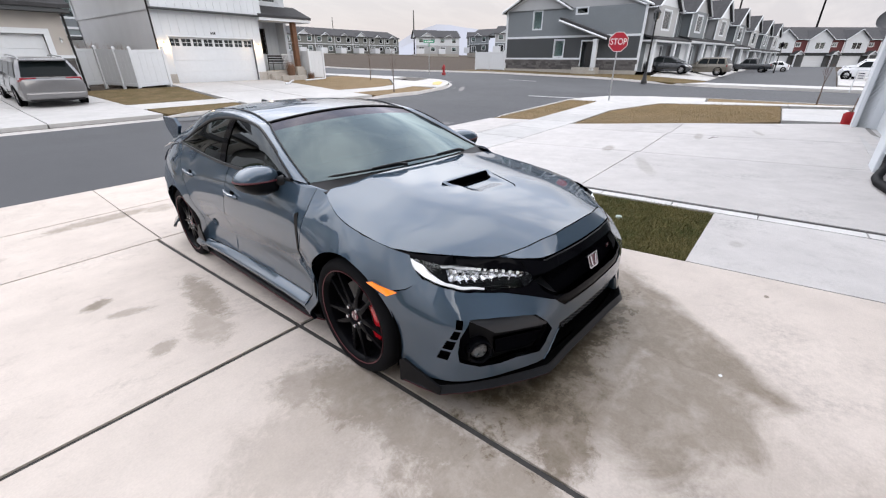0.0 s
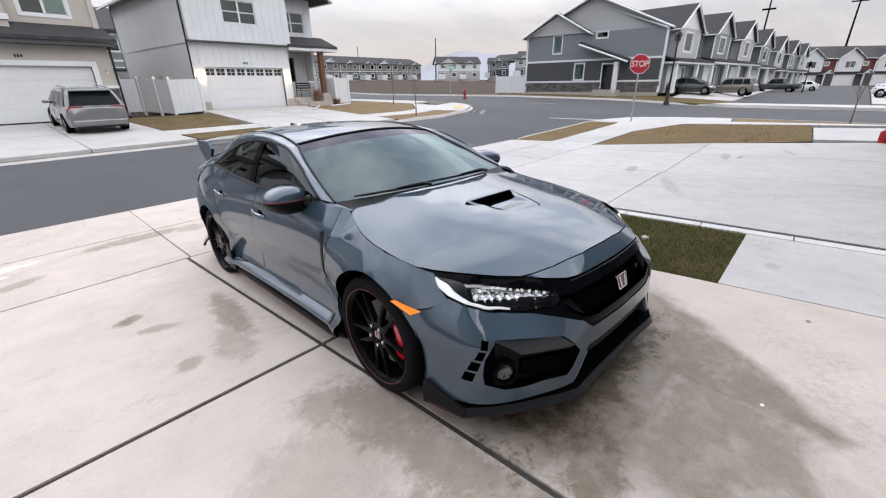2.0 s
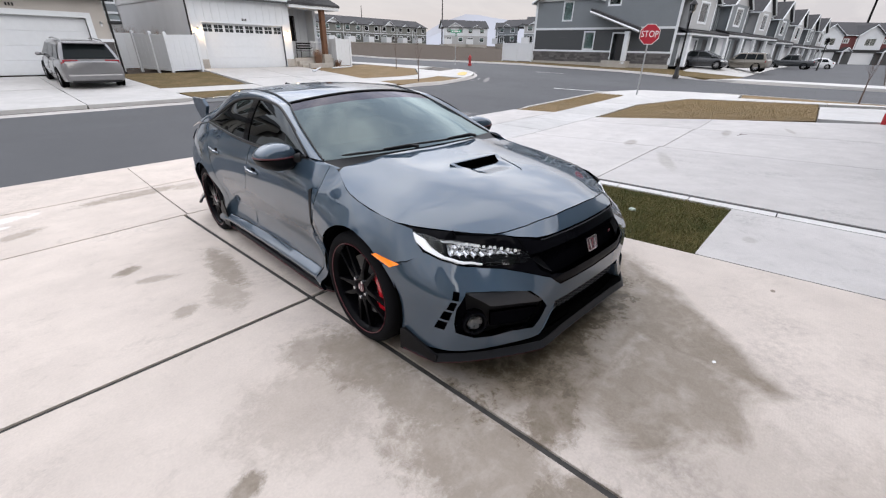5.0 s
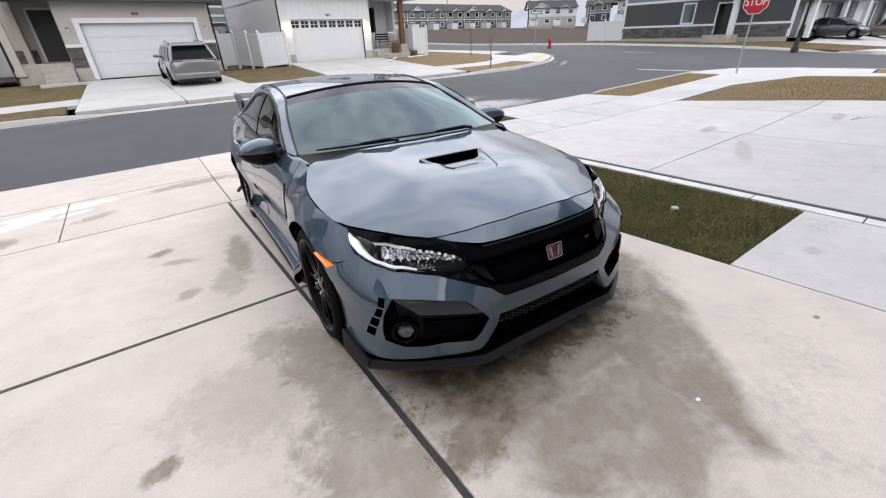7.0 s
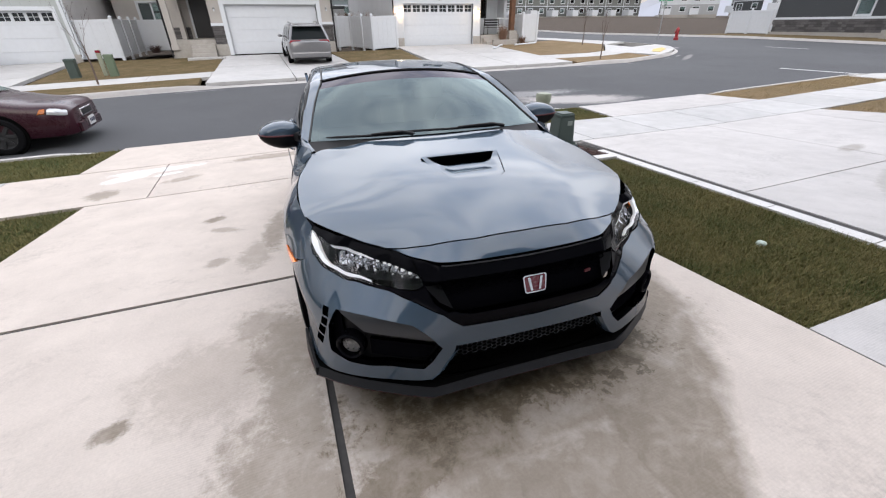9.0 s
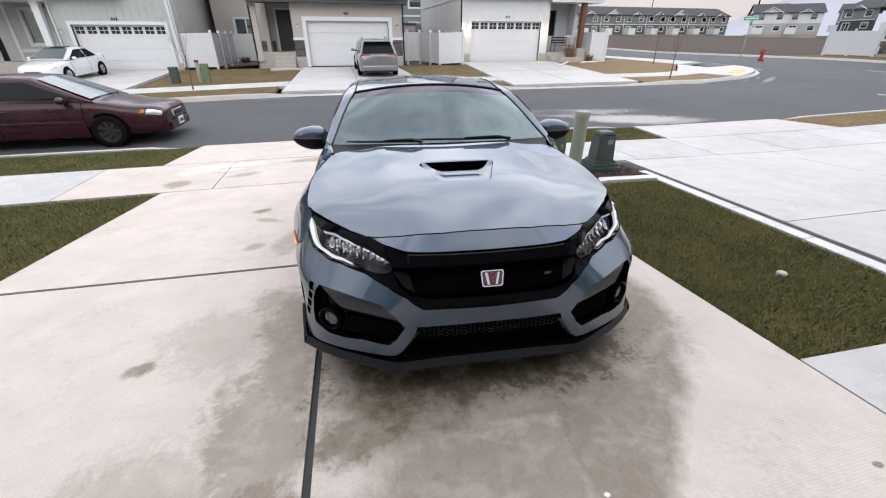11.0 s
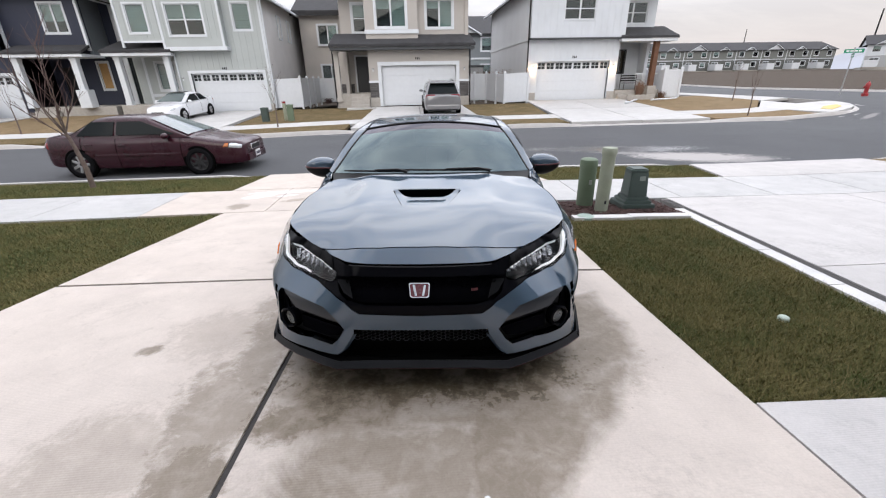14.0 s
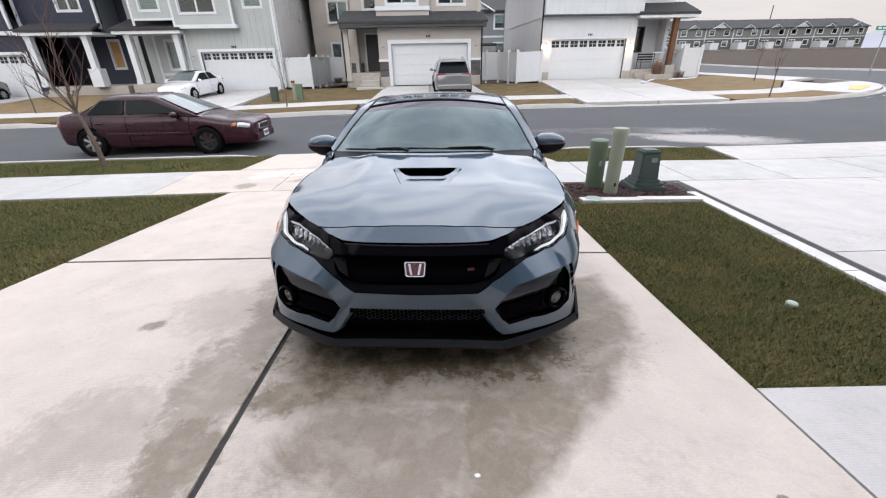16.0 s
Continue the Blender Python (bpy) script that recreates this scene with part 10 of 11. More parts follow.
def far_car(name, label, x, y, turn, paint, k, style, category="car"):
    """A car parked by the townhouses."""
    p = on_land(x, y)
    d = Vector((math.cos(radians(turn)), math.sin(radians(turn)), 0))
    if style == "hatch":
        st = [(-1.95, 0.70, 0.32, 0.95, 0.02), (-1.88, 0.80, 0.24, 1.0, 0.02), (-1.3, 0.86, 0.18, 0.98, 0.02), (0, 0.87, 0.17, 0.92, 0.02), (1.0, 0.86, 0.18, 0.88, 0.05), (1.6, 0.78, 0.2, 0.76, 0.05), (1.95, 0.6, 0.24, 0.6, 0.02), (2.03, 0.45, 0.3, 0.5, 0.01)]
        cb = {"x": (1.35, 0.2, -1.0, -1.9), "belt": 0.94, "roof": 1.46, "wb": 0.80, "wr": 0.62, "panes": [(-0.35, -0.35, 0.95, 0.15), (-1.3, -0.95, -0.42, -0.42)], "mirror": 0.8}
    elif style == "suv":
        st = [(-2.15, 0.74, 0.42, 1.0, 0.02), (-2.08, 0.86, 0.34, 1.06, 0.02), (-1.3, 0.90, 0.30, 1.06, 0.02), (0, 0.90, 0.28, 1.04, 0.02), (1.1, 0.89, 0.29, 1.02, 0.03), (1.8, 0.84, 0.32, 0.96, 0.03), (2.12, 0.7, 0.36, 0.86, 0.02), (2.18, 0.6, 0.4, 0.78, 0.01)]
        cb = {"x": (1.05, 0.35, -1.75, -2.05), "belt": 1.04, "roof": 1.68, "wb": 0.83, "wr": 0.67, "panes": [(-0.25, -0.25, 0.72, 0.32), (-1.1, -1.1, -0.32, -0.32), (-1.8, -1.68, -1.17, -1.17)], "mirror": 0.65}
    else:
        st = [(-2.75, 0.86, 0.50, 1.05, 0.0), (-2.70, 0.90, 0.44, 1.10, 0.0), (-1.6, 0.92, 0.40, 1.10, 0.0), (0, 0.92, 0.38, 1.10, 0.02), (1.2, 0.91, 0.38, 1.08, 0.03), (2.2, 0.88, 0.42, 1.04, 0.03), (2.5, 0.78, 0.46, 0.9, 0.02), (2.56, 0.7, 0.5, 0.8, 0.01)]
        cb = {"x": (1.0, 0.35, -0.85, -1.05), "belt": 1.10, "roof": 1.80, "wb": 0.82, "wr": 0.68, "panes": [(-0.05, -0.05, 0.75, 0.32), (-0.85, -0.78, -0.12, -0.12)], "mirror": 0.7}
    wbase = {"hatch": 2.55, "suv": 2.65, "pickup": 3.4}[style]
    m = frame_on(p - d * 1.3, p + d * 1.3) @ Matrix.Scale(k, 4)
    lamp_x = st[-3][0]
    return parked_car(name, label, m, paint, st, cb, wbase, 0.76, 0.33 if style == "hatch" else 0.37, (M_hubcap, M_hubcap), [("headlamp", M_headlamp, "", [(lamp_x - 0.1, 0.72), (lamp_x + 0.2, 0.72), (lamp_x + 0.2, 0.93), (lamp_x - 0.1, 0.95)]), ("tail_lamp", M_lens_red, "", [(st[1][0] + 0.12, 0.66), (st[1][0], 0.66), (st[1][0], 0.93), (st[1][0] + 0.12, 0.93)])], seams=(-0.3,), category=category)


far_car("parked_hatchback", "dark charcoal hatchback by the townhouse", 43.5, 7.9, -92, M_darkcar, 0.93, "hatch")
far_car("parked_suv", "tan sport utility vehicle by the townhouses", 47.2, 5.4, 80, M_tan, 0.88, "suv", "SUV")
far_car("parked_pickup", "black pickup truck by the townhouses", 65, 3.0, 82, M_darkcar, 0.86, "pickup", "pickup truck")
far_car("parked_hatchback", "small white car far along the drive", 71, 0.55, 85, M_whitecar, 0.8, "hatch")
far_car("parked_suv", "white sport utility vehicle by the far row", 50, -6.0, 60, M_whitecar, 0.9, "suv", "SUV")
far_car("parked_suv", "white sport utility vehicle by the red row", 62, -7.2, 70, M_whitecar, 0.9, "suv", "SUV")
far_car("parked_hatchback", "silver hatchback before the navy house", -22.35, 23.9, -90, M_silver, 0.92, "hatch")

# ---- bare trees ----
M_bark = surface("grey_brown_bark", (0.115, 0.085, 0.070), 0.9, var=0.35, scale=12, fine=60, bump=0.5)
M_twig = surface("red_brown_twig", (0.085, 0.050, 0.045), 0.85, var=0.25, scale=20)


def bare_tree(label, at, trunk, limbs, seed, r0=0.05, spread=0.5, twigs=7, lean=(0, 0)):
    """A young leafless tree: trunk through points, limbs from its head, forked twigs."""
    rnd = random.Random(seed)
    t = thing("bare_tree", label, "tree", at)
    n = len(trunk)
    part("trunk", add_tube(bmesh.new(), trunk, [r0 * (1.25 - 0.6 * k / (n - 1)) for k in range(n)], 12), M_bark, t, smooth=60)
    head = Vector(trunk[-1])
    for x, y, z, start in limbs:
        a = Vector(trunk[-2]).lerp(head, start) if start <= 1 else head
        tip = Vector((x, y, z))
        d = tip - a
        pts, rad = [], []
        for k in range(7):
            q = k / 6
            sag = Vector((0, 0, 0.10 * d.length * math.sin(math.pi * q) * (0.3 - q)))
            pts.append(a + d * q + sag + Vector((rnd.uniform(-1, 1), rnd.uniform(-1, 1), 0)) * 0.02 * d.length * (0 < q < 1))
            rad.append(max(0.003, r0 * 0.38 * (1 - 0.86 * q)))
        limb = part("limb", add_tube(bmesh.new(), pts, rad, 8), M_bark, t, smooth=60)
        bm = bmesh.new()
        for j in range(twigs):
            k = rnd.uniform(0.25, 0.97) * 6
            i = min(5, int(k))
            b = pts[i].lerp(pts[i + 1], k - i)
            way = (d.normalized() + Vector((rnd.uniform(-1, 1), rnd.uniform(-1, 1), rnd.uniform(-0.1, 0.7))) * 0.75).normalized()
            ln = d.length * rnd.uniform(0.22, 0.5)
            p1 = b + way * ln * 0.5 + Vector((0, 0, 0.02))
            p2 = b + way * ln + Vector((rnd.uniform(-1, 1), rnd.uniform(-1, 1), 1.2)) * 0.05 * ln
            rr = max(0.0022, r0 * 0.13)
            add_tube(bm, [b, p1, p2], [rr, rr * 0.75, rr * 0.35], 5)
            for _ in range(2):
                w2 = (way + Vector((rnd.uniform(-1, 1), rnd.uniform(-1, 1), rnd.uniform(-0.2, 0.8))) * 0.8).normalized()
                s_ = b.lerp(p2, rnd.uniform(0.35, 0.8))
                add_tube(bm, [s_, s_ + w2 * ln * rnd.uniform(0.25, 0.5)], [rr * 0.55, rr * 0.25], 4)
        tagged(part("twigs", bm, M_twig, limb), kind="stuff")
    return t


base = on_land(-3.88, 6.85)
bare_tree("slender leafless young tree on the grass verge", base, [(0.0, 0, -0.05), (-0.02, 0.01, 0.35), (-0.10, 0.03, 0.75), (-0.19, 0.06, 1.02)],
          [(-0.86, 0.15, 2.15, 0.8), (-0.62, -0.25, 2.45, 1.0), (-0.36, 0.3, 2.65, 1.0), (-0.12, 0.0, 2.50, 1.0), (0.22, 0.22, 2.05, 1.0), (0.05, -0.2, 1.75, 0.9), (-0.80, -0.05, 1.55, 0.7)], 4, 0.042, twigs=9)
for label, x, y, h, seed in (("leafless sapling on the verge before the navy house", -14.86, 18.78, 2.3, 11), ("leafless sapling on the verge before the beige house", -3.54, 17.72, 2.3, 12), ("staked leafless sapling on the corner verge", 17.05, 16.3, 2.0, 13), ("staked leafless sapling on the corner verge", 20.7, 21.9, 2.15, 14), ("leafless sapling on the strip of the side street", 22.4, -1.45, 1.6, 15)):
    p = on_land(x, y)
    thin = x > 10
    bare_tree(label, p, [(0, 0, -0.05), (0.02, 0, h * 0.25), (0.0, 0.01, h * 0.45)], [(-0.18 if thin else -0.4, 0.1, h * 0.85, 0.6), (0.12 if thin else 0.3, -0.1, h * 0.9, 0.9), (0.0, 0.05, h, 1.0), (-0.1, -0.05, h * 0.92, 1.0)], seed, 0.026, twigs=4)

# ---- utility posts and boxes ----
M_ped = surface("faded_green_plastic", (0.115, 0.155, 0.10), 0.6, var=0.12, scale=5)
M_pipe = surface("pale_green_post", (0.27, 0.29, 0.22), 0.55, var=0.12, scale=6)
M_xfmr = surface("dark_green_box", (0.045, 0.066, 0.058), 0.5, var=0.12, scale=5)
p = on_land(4.47, 4.36)
t = thing("utility_pedestal", "faded green round utility pedestal in a mulch bed", "utility box", p)
part("body", add_lathe(bmesh.new(), [(0.122, -0.1), (0.122, 0.62), (0.126, 0.64)], 36, "z"), M_ped, t, smooth=40)
part("cap", add_lathe(bmesh.new(), [(0.128, 0.60), (0.128, 0.66), (0.122, 0.70), (0.10, 0.715), (0.001, 0.72)], 36, "z"), M_ped, t, smooth=40)
part("latch", box((-0.02, -0.132, 0.35), (0.02, -0.12, 0.42), 0.004), M_steel, t)
p = on_land(4.58, 4.05)
t = thing("marker_post", "pale green round marker post standing in mulch", "utility post", Matrix.Translation(p) @ Matrix.Rotation(radians(1), 4, "Y"))
part("pipe", add_lathe(bmesh.new(), [(0.093, -0.1), (0.090, 0.86)], 32, "z"), M_pipe, t, smooth=40)
part("cap", add_lathe(bmesh.new(), [(0.097, 0.80), (0.102, 0.83), (0.102, 0.885), (0.094, 0.90), (0.001, 0.905)], 32, "z"), M_pipe, t, smooth=40)
part("label_plate", box((-0.012, -0.096, 0.12), (0.016, -0.088, 0.17)), M_black, t)
p = on_land(5.13, 4.26)
t = thing("utility_box", "dark green tapered utility box on a stepped base", "utility box", Matrix.Translation(p) @ Matrix.Rotation(radians(-4), 4, "Z") @ Matrix.Scale(0.9, 4))
def taper(w0, w1, z0, z1, bev=0.012):
    bm = bmesh.new()
    lo = [bm.verts.new((sx_ * w0, sy_ * w0, z0)) for sx_, sy_ in ((-1, -1), (1, -1), (1, 1), (-1, 1))]
    hi = [bm.verts.new((sx_ * w1, sy_ * w1, z1)) for sx_, sy_ in ((-1, -1), (1, -1), (1, 1), (-1, 1))]
    bm.faces.new(lo), bm.faces.new(hi)
    for k in range(4):
        bm.faces.new((lo[k], lo[(k + 1) % 4], hi[(k + 1) % 4], hi[k]))
    bmesh.ops.bevel(bm, geom=bm.edges[:], offset=bev, segments=2, affect="EDGES")
    return bm
part("foot", taper(0.275, 0.262, -0.1, 0.09), M_xfmr, t, smooth=30)
part("step", taper(0.225, 0.217, 0.085, 0.145), M_xfmr, t, smooth=30)
part("step", taper(0.188, 0.18, 0.14, 0.195), M_xfmr, t, smooth=30)
part("body", taper(0.156, 0.136, 0.19, 0.60), M_xfmr, t, smooth=30)
part("cap", taper(0.147, 0.13, 0.595, 0.65, 0.02), M_xfmr, t, smooth=30)
part("label_plate", box((0.0, -0.150, 0.46), (0.09, -0.140, 0.53)), surface("faded_label", (0.22, 0.25, 0.23), 0.6), t)
# mulch chips, and a pale irrigation lid at the bed's edge
rnd = random.Random(5)
bm = bmesh.new()
for _ in range(2600):
    u, v = rnd.uniform(3.98, 5.62), rnd.uniform(3.72, 4.58)
    q = on_land(u, v, 0.006)
    m = Matrix.Translation(q) @ Matrix.Rotation(rnd.uniform(0, 6.3), 4, "Z") @ Matrix.Rotation(rnd.uniform(-0.6, 0.6), 4, "X")
    l, w = rnd.uniform(0.012, 0.035), rnd.uniform(0.004, 0.010)
    vs = [bm.verts.new(m @ Vector(c)) for c in ((-l, -w, 0), (l, -w, 0), (l, w, 0.004), (-l, w, 0.004))]
    bm.faces.new(vs)
chips = part("mulch_chips", bm, surface("mulch_chips", (0.055, 0.026, 0.022), 0.9, var=0.5, scale=60), None)
tagged(chips, "dark red-brown bark mulch chips in the bed", "mulch", kind="stuff")
p = on_land(4.22, 3.70, 0.012)
t = thing("valve_lid", "pale green valve box lid at the mulch bed's edge", "valve lid", p)
part("lid", add_lathe(bmesh.new(), [(0.115, -0.02), (0.115, 0.012), (0.105, 0.02), (0.001, 0.022)], 28, "z"), surface("pale_green_lid", (0.30, 0.38, 0.33), 0.6), t, smooth=40)
# posts across the street
for nm, lab, x, y, h, w, mat in (("utility_pedestal", "dark green utility pedestal on the verge lawn", -4.71, 19.98, 0.62, 0.15, M_xfmr), ("marker_post", "pale marker post with a red top on the lawn", -3.78, 20.04, 0.85, 0.07, M_pipe), ("utility_pedestal", "grey-green square utility pedestal on the lawn", -3.44, 19.71, 0.72, 0.13, M_ped)):
    p = on_land(x, y)
    t = thing(nm, lab, "utility box", p)
    part("body", box((-w, -w, -0.1), (w, w, h), 0.02, 2), mat, t)
    part("cap", box((-w * 1.06, -w * 1.06, h - 0.08), (w * 1.06, w * 1.06, h + 0.02), 0.02, 2), M_lens_red if "red top" in lab else mat, t)

# ---- signs, lamps and poles ----
M_signred = surface("red_sign_sheeting", (0.36, 0.012, 0.028), 0.35, var=0.06)
M_signwhite = surface("white_sign_sheeting", (0.75, 0.75, 0.75), 0.4, var=0.04)
M_signgreen = surface("green_sign_sheeting", (0.02, 0.26, 0.14), 0.4, var=0.06)
p = on_land(19.6, 5.72)
t = thing("stop_sign", "red octagonal stop sign on a steel post", "stop sign", Matrix.Translation(p) @ Matrix.Rotation(radians(-70), 4, "Z"))
part("post", box((-0.028, -0.012, -0.1), (0.028, 0.026, 2.68), 0.004), M_steel, t)
octa = lambda r: [(r * math.cos(radians(22.5 + 45 * k)), r * math.sin(radians(22.5 + 45 * k))) for k in range(8)]
SC = 2.30
part("sign_face", plate(octa(0.40), (), 0.006, place=lambda u, v: Vector((u, -0.022, v + SC))), M_signwhite, t)
part("red_field", plate(octa(0.378), (), 0.004, place=lambda u, v: Vector((u, -0.027, v + SC))), M_signred, t)
word = bpy.data.curves.new("lettering", "FONT")
word.body, word.align_x, word.align_y, word.size, word.extrude = "STOP", "CENTER", "CENTER", 0.33, 0.002
word_ob = bpy.data.objects.new("word", word)
lettering = new("lettering", bpy.data.meshes.new_from_object(word_ob))
bpy.data.objects.remove(word_ob)
lettering.parent = t
lettering.matrix_basis = pose(0, -0.031, SC, 90, 0, 0) @ Matrix.Scale(0.82, 4, (1, 0, 0))
lettering.data.materials.append(M_signwhite)

p = on_land(33.5, 7.5)
t = thing("street_lamp", "black post-top street lamp with a lantern head", "street lamp", p)
part("base", add_lathe(bmesh.new(), [(0.20, -0.1), (0.20, 0.10), (0.15, 0.16), (0.12, 0.55), (0.09, 0.62), (0.07, 0.7)], 20, "z"), M_black, t, smooth=40)
part("pole", add_lathe(bmesh.new(), [(0.065, 0.6), (0.05, 3.75), (0.08, 3.8), (0.05, 3.86)], 16, "z"), M_black, t, smooth=40)
part("lantern", add_lathe(bmesh.new(), [(0.06, 3.85), (0.16, 3.95), (0.20, 4.30)], 8, "z"), pane_glass("lantern_glass", (0.5, 0.52, 0.5), 0.35), t)
for k in range(8):
    a = 2 * math.pi * k / 8
    part("lantern_bar", add_tube(bmesh.new(), [(0.16 * math.cos(a), 0.16 * math.sin(a), 3.94), (0.205 * math.cos(a), 0.205 * math.sin(a), 4.31)], 0.012, 6), M_black, t)
part("lantern_roof", add_lathe(bmesh.new(), [(0.25, 4.29), (0.22, 4.36), (0.10, 4.50), (0.04, 4.56), (0.03, 4.66), (0.001, 4.70)], 16, "z"), M_black, t, smooth=30)
p = on_land(62, 0.4)
t = thing("street_lamp", "thin black street lamp among parked cars", "street lamp", p)
part("pole", add_lathe(bmesh.new(), [(0.10, -0.1), (0.05, 0.8), (0.04, 2.6)], 10, "z"), M_black, t, smooth=40)
part("lantern", add_lathe(bmesh.new(), [(0.06, 2.6), (0.16, 2.75), (0.18, 3.0), (0.05, 3.15)], 10, "z"), M_lamp_dark, t, smooth=40)

p = on_land(29.6, 24.0)
t = thing("street_name_sign", "green street name signs on a slim steel post", "street sign", p)
part("post", add_lathe(bmesh.new(), [(0.03, -0.1), (0.03, 2.62)], 10, "z"), M_steel, t, smooth=40)
for k, (turn, z) in enumerate(((52, 2.42), (-40, 2.16))):
    m = Matrix.Rotation(radians(turn - 90), 4, "Z")
    bl = part("sign_blade", box((-0.46, -0.008, z - 0.11), (0.46, 0.008, z + 0.11), 0.004), M_signgreen, t, m=m)
    for j in range(4):
        part("print_bar", box((-0.36 + j * 0.19, -0.012, z - 0.045), (-0.22 + j * 0.19, -0.008, z + 0.045)), M_signwhite, bl, m=m)

p = on_land(29.1, 22.05)
t = thing("fire_hydrant", "red fire hydrant at the kerb of the side street", "fire hydrant", p)
M_hyd = surface("red_hydrant_paint", (0.28, 0.018, 0.022), 0.45, var=0.12)
part("barrel", add_lathe(bmesh.new(), [(0.16, -0.1), (0.16, 0.06), (0.10, 0.08), (0.10, 0.45), (0.13, 0.47), (0.13, 0.50)], 20, "z"), M_hyd, t, smooth=40)
part("bonnet", add_lathe(bmesh.new(), [(0.125, 0.50), (0.11, 0.60), (0.06, 0.67), (0.03, 0.68), (0.03, 0.73), (0.001, 0.73)], 20, "z"), M_hyd, t, smooth=40)
for a in (0, 90, 180):
    part("nozzle", add_lathe(bmesh.new(), [(0.06, 0.08), (0.06, 0.17), (0.001, 0.18)], 14, "x", Matrix.Translation((0, 0, 0.40)) @ Matrix.Rotation(radians(a + 40), 4, "Z")), M_hyd, t, smooth=40)

p = on_land(34.5, -3.75)
t = thing("yard_sign", "small white yard sign on a hanging post", "yard sign", Matrix.Translation(p) @ Matrix.Rotation(radians(-82), 4, "Z"))
part("post", box((-0.23, -0.02, -0.1), (-0.19, 0.02, 1.12)), M_vinyl, t)
part("post_arm", box((-0.23, -0.02, 1.06), (0.24, 0.02, 1.10)), M_vinyl, t)
bd = part("sign_board", box((-0.17, -0.01, 0.55), (0.22, 0.01, 1.02), 0.004), M_signwhite, t)
for k, z in enumerate((0.90, 0.78, 0.66)):
    part("print_bar", box((-0.10, -0.014, z), (0.15, -0.010, z + 0.04)), M_ink, bd)


def mast(label, x, y, z0, z1, r, arms=()):
    t = thing("utility_mast", label, "mast", (x, y, z0))
    part("pole", add_tube(bmesh.new(), [(0, 0, 0), (0, 0, z1 - z0)], [r, r * 0.6], 8), M_lamp_dark, t, smooth=60)
    for z, w in arms:
        part("cross_arm", box((-0.12, -w, z - z0), (0.12, w, z - z0 + 0.25)), M_lamp_dark, t)
    return t


mast("tall dark mast behind the townhouse row", 90, 7.6, 0.6, 14.6, 0.16, ((11.6, 0.9),))
mast("tall floodlight mast behind the red row", 140, -4.6, 0.6, 18.6, 0.26, ((17.2, 1.5), (17.9, 1.5)))
mast("slim mast behind the red row", 142, -15.8, 0.6, 13.2, 0.15)
mast("thin radio mast beyond the far row", 226.5, 196.0, 0.4, 29.0, 0.45)
mast("thin radio mast beyond the far row", 189.6, 231.8, 0.4, 24.6, 0.3)

# satellite dish on the neighbour's eave
t = thing("satellite_dish", "grey satellite dish on an arm at the neighbour's eave", "satellite dish", pose(15.35, -1.72, 2.36, 0, 0, 0))
part("dish", add_lathe(bmesh.new(), [(0.001, 0.0), (0.15, 0.02), (0.24, 0.06), (0.245, 0.07)], 24, "x", Matrix.Rotation(radians(150), 4, "Z") @ Matrix.Rotation(radians(-25), 4, "Y")), surface("grey_dish", (0.10, 0.10, 0.105), 0.5), t, smooth=60)
part("arm", add_tube(bmesh.new(), [(0, 0, 0), (-0.12, -0.03, -0.16), (-0.36, -0.1, -0.2)], 0.018, 8), M_steel, t)

# ---- white vinyl fences ----
def fence(label, pts, h=1.72, group="vinyl fences", base=None):
    """Posts with caps, and tongued panels between rails."""
    t = thing("vinyl_fence", label, "fence", pts[0])
    o = Vector(pts[0])
    ps = [Vector(p) - o for p in pts]
    for p in ps:
        part("fence_post", box((-0.065, -0.065, -0.15), (0.065, 0.065, h + 0.08), 0.008), M_vinyl, t, m=Matrix.Translation(p))
        part("post_cap", taper(0.08, 0.02, h + 0.08, h + 0.15, 0.006), M_vinyl, t, m=Matrix.Translation(p))
    for a, b in zip(ps, ps[1:]):
        d = b - a
        ln = math.hypot(d.x, d.y)
        m = Matrix.Translation(a) @ Matrix.Rotation(math.atan2(d.y, d.x), 4, "Z")
        sh = Matrix.Identity(4)
        sh[2][0] = d.z / ln
        m = m @ sh
        part("rail", box((0.06, -0.03, h - 0.14), (ln - 0.06, 0.03, h), 0.006), M_vinyl, t, m=m)
        part("rail", box((0.06, -0.03, 0.05), (ln - 0.06, 0.03, 0.19), 0.006), M_vinyl, t, m=m)
        n = max(2, int(ln / 0.28))
        for k in range(n):
            x0, x1 = 0.06 + (ln - 0.12) * k / n, 0.06 + (ln - 0.12) * (k + 1) / n
            part("fence_board", box((x0 + 0.0012, -0.014, 0.18), (x1 - 0.0012, 0.014, h - 0.13), 0.003), M_vinyl, t, m=m)
    return t


fence("white vinyl privacy fence and gate beside the white house", [(9.75, 25.55, 0.18), (8.22, 25.35, 0.13), (7.95, 26.6, 0.16), (7.55, 27.9, 0.2)])
fence("white vinyl privacy fence set back from the beige house", [(7.55, 27.95, 0.2), (6.75, 27.95, 0.2), (5.95, 27.95, 0.2)])
fence("white vinyl privacy fence beside the pale grey house", [(-6.35, 26.5, 0.07), (-4.30, 26.2, 0.1), (-4.30, 28.2, 0.11), (-4.30, 30.2, 0.12), (-4.30, 32.2, 0.13), (-1.55, 32.3, 0.15)])
fence("white vinyl privacy fence at the corner lot", [(18.55, 27.6, 0.25), (18.75, 25.75, 0.23), (19.72, 25.5, 0.24)], 1.7)
fence("white vinyl privacy fence beside the corner townhouse", [(40.9, 23.1, 0.36), (40.9, 24.85, 0.38), (40.9, 26.6, 0.38)], 1.72)

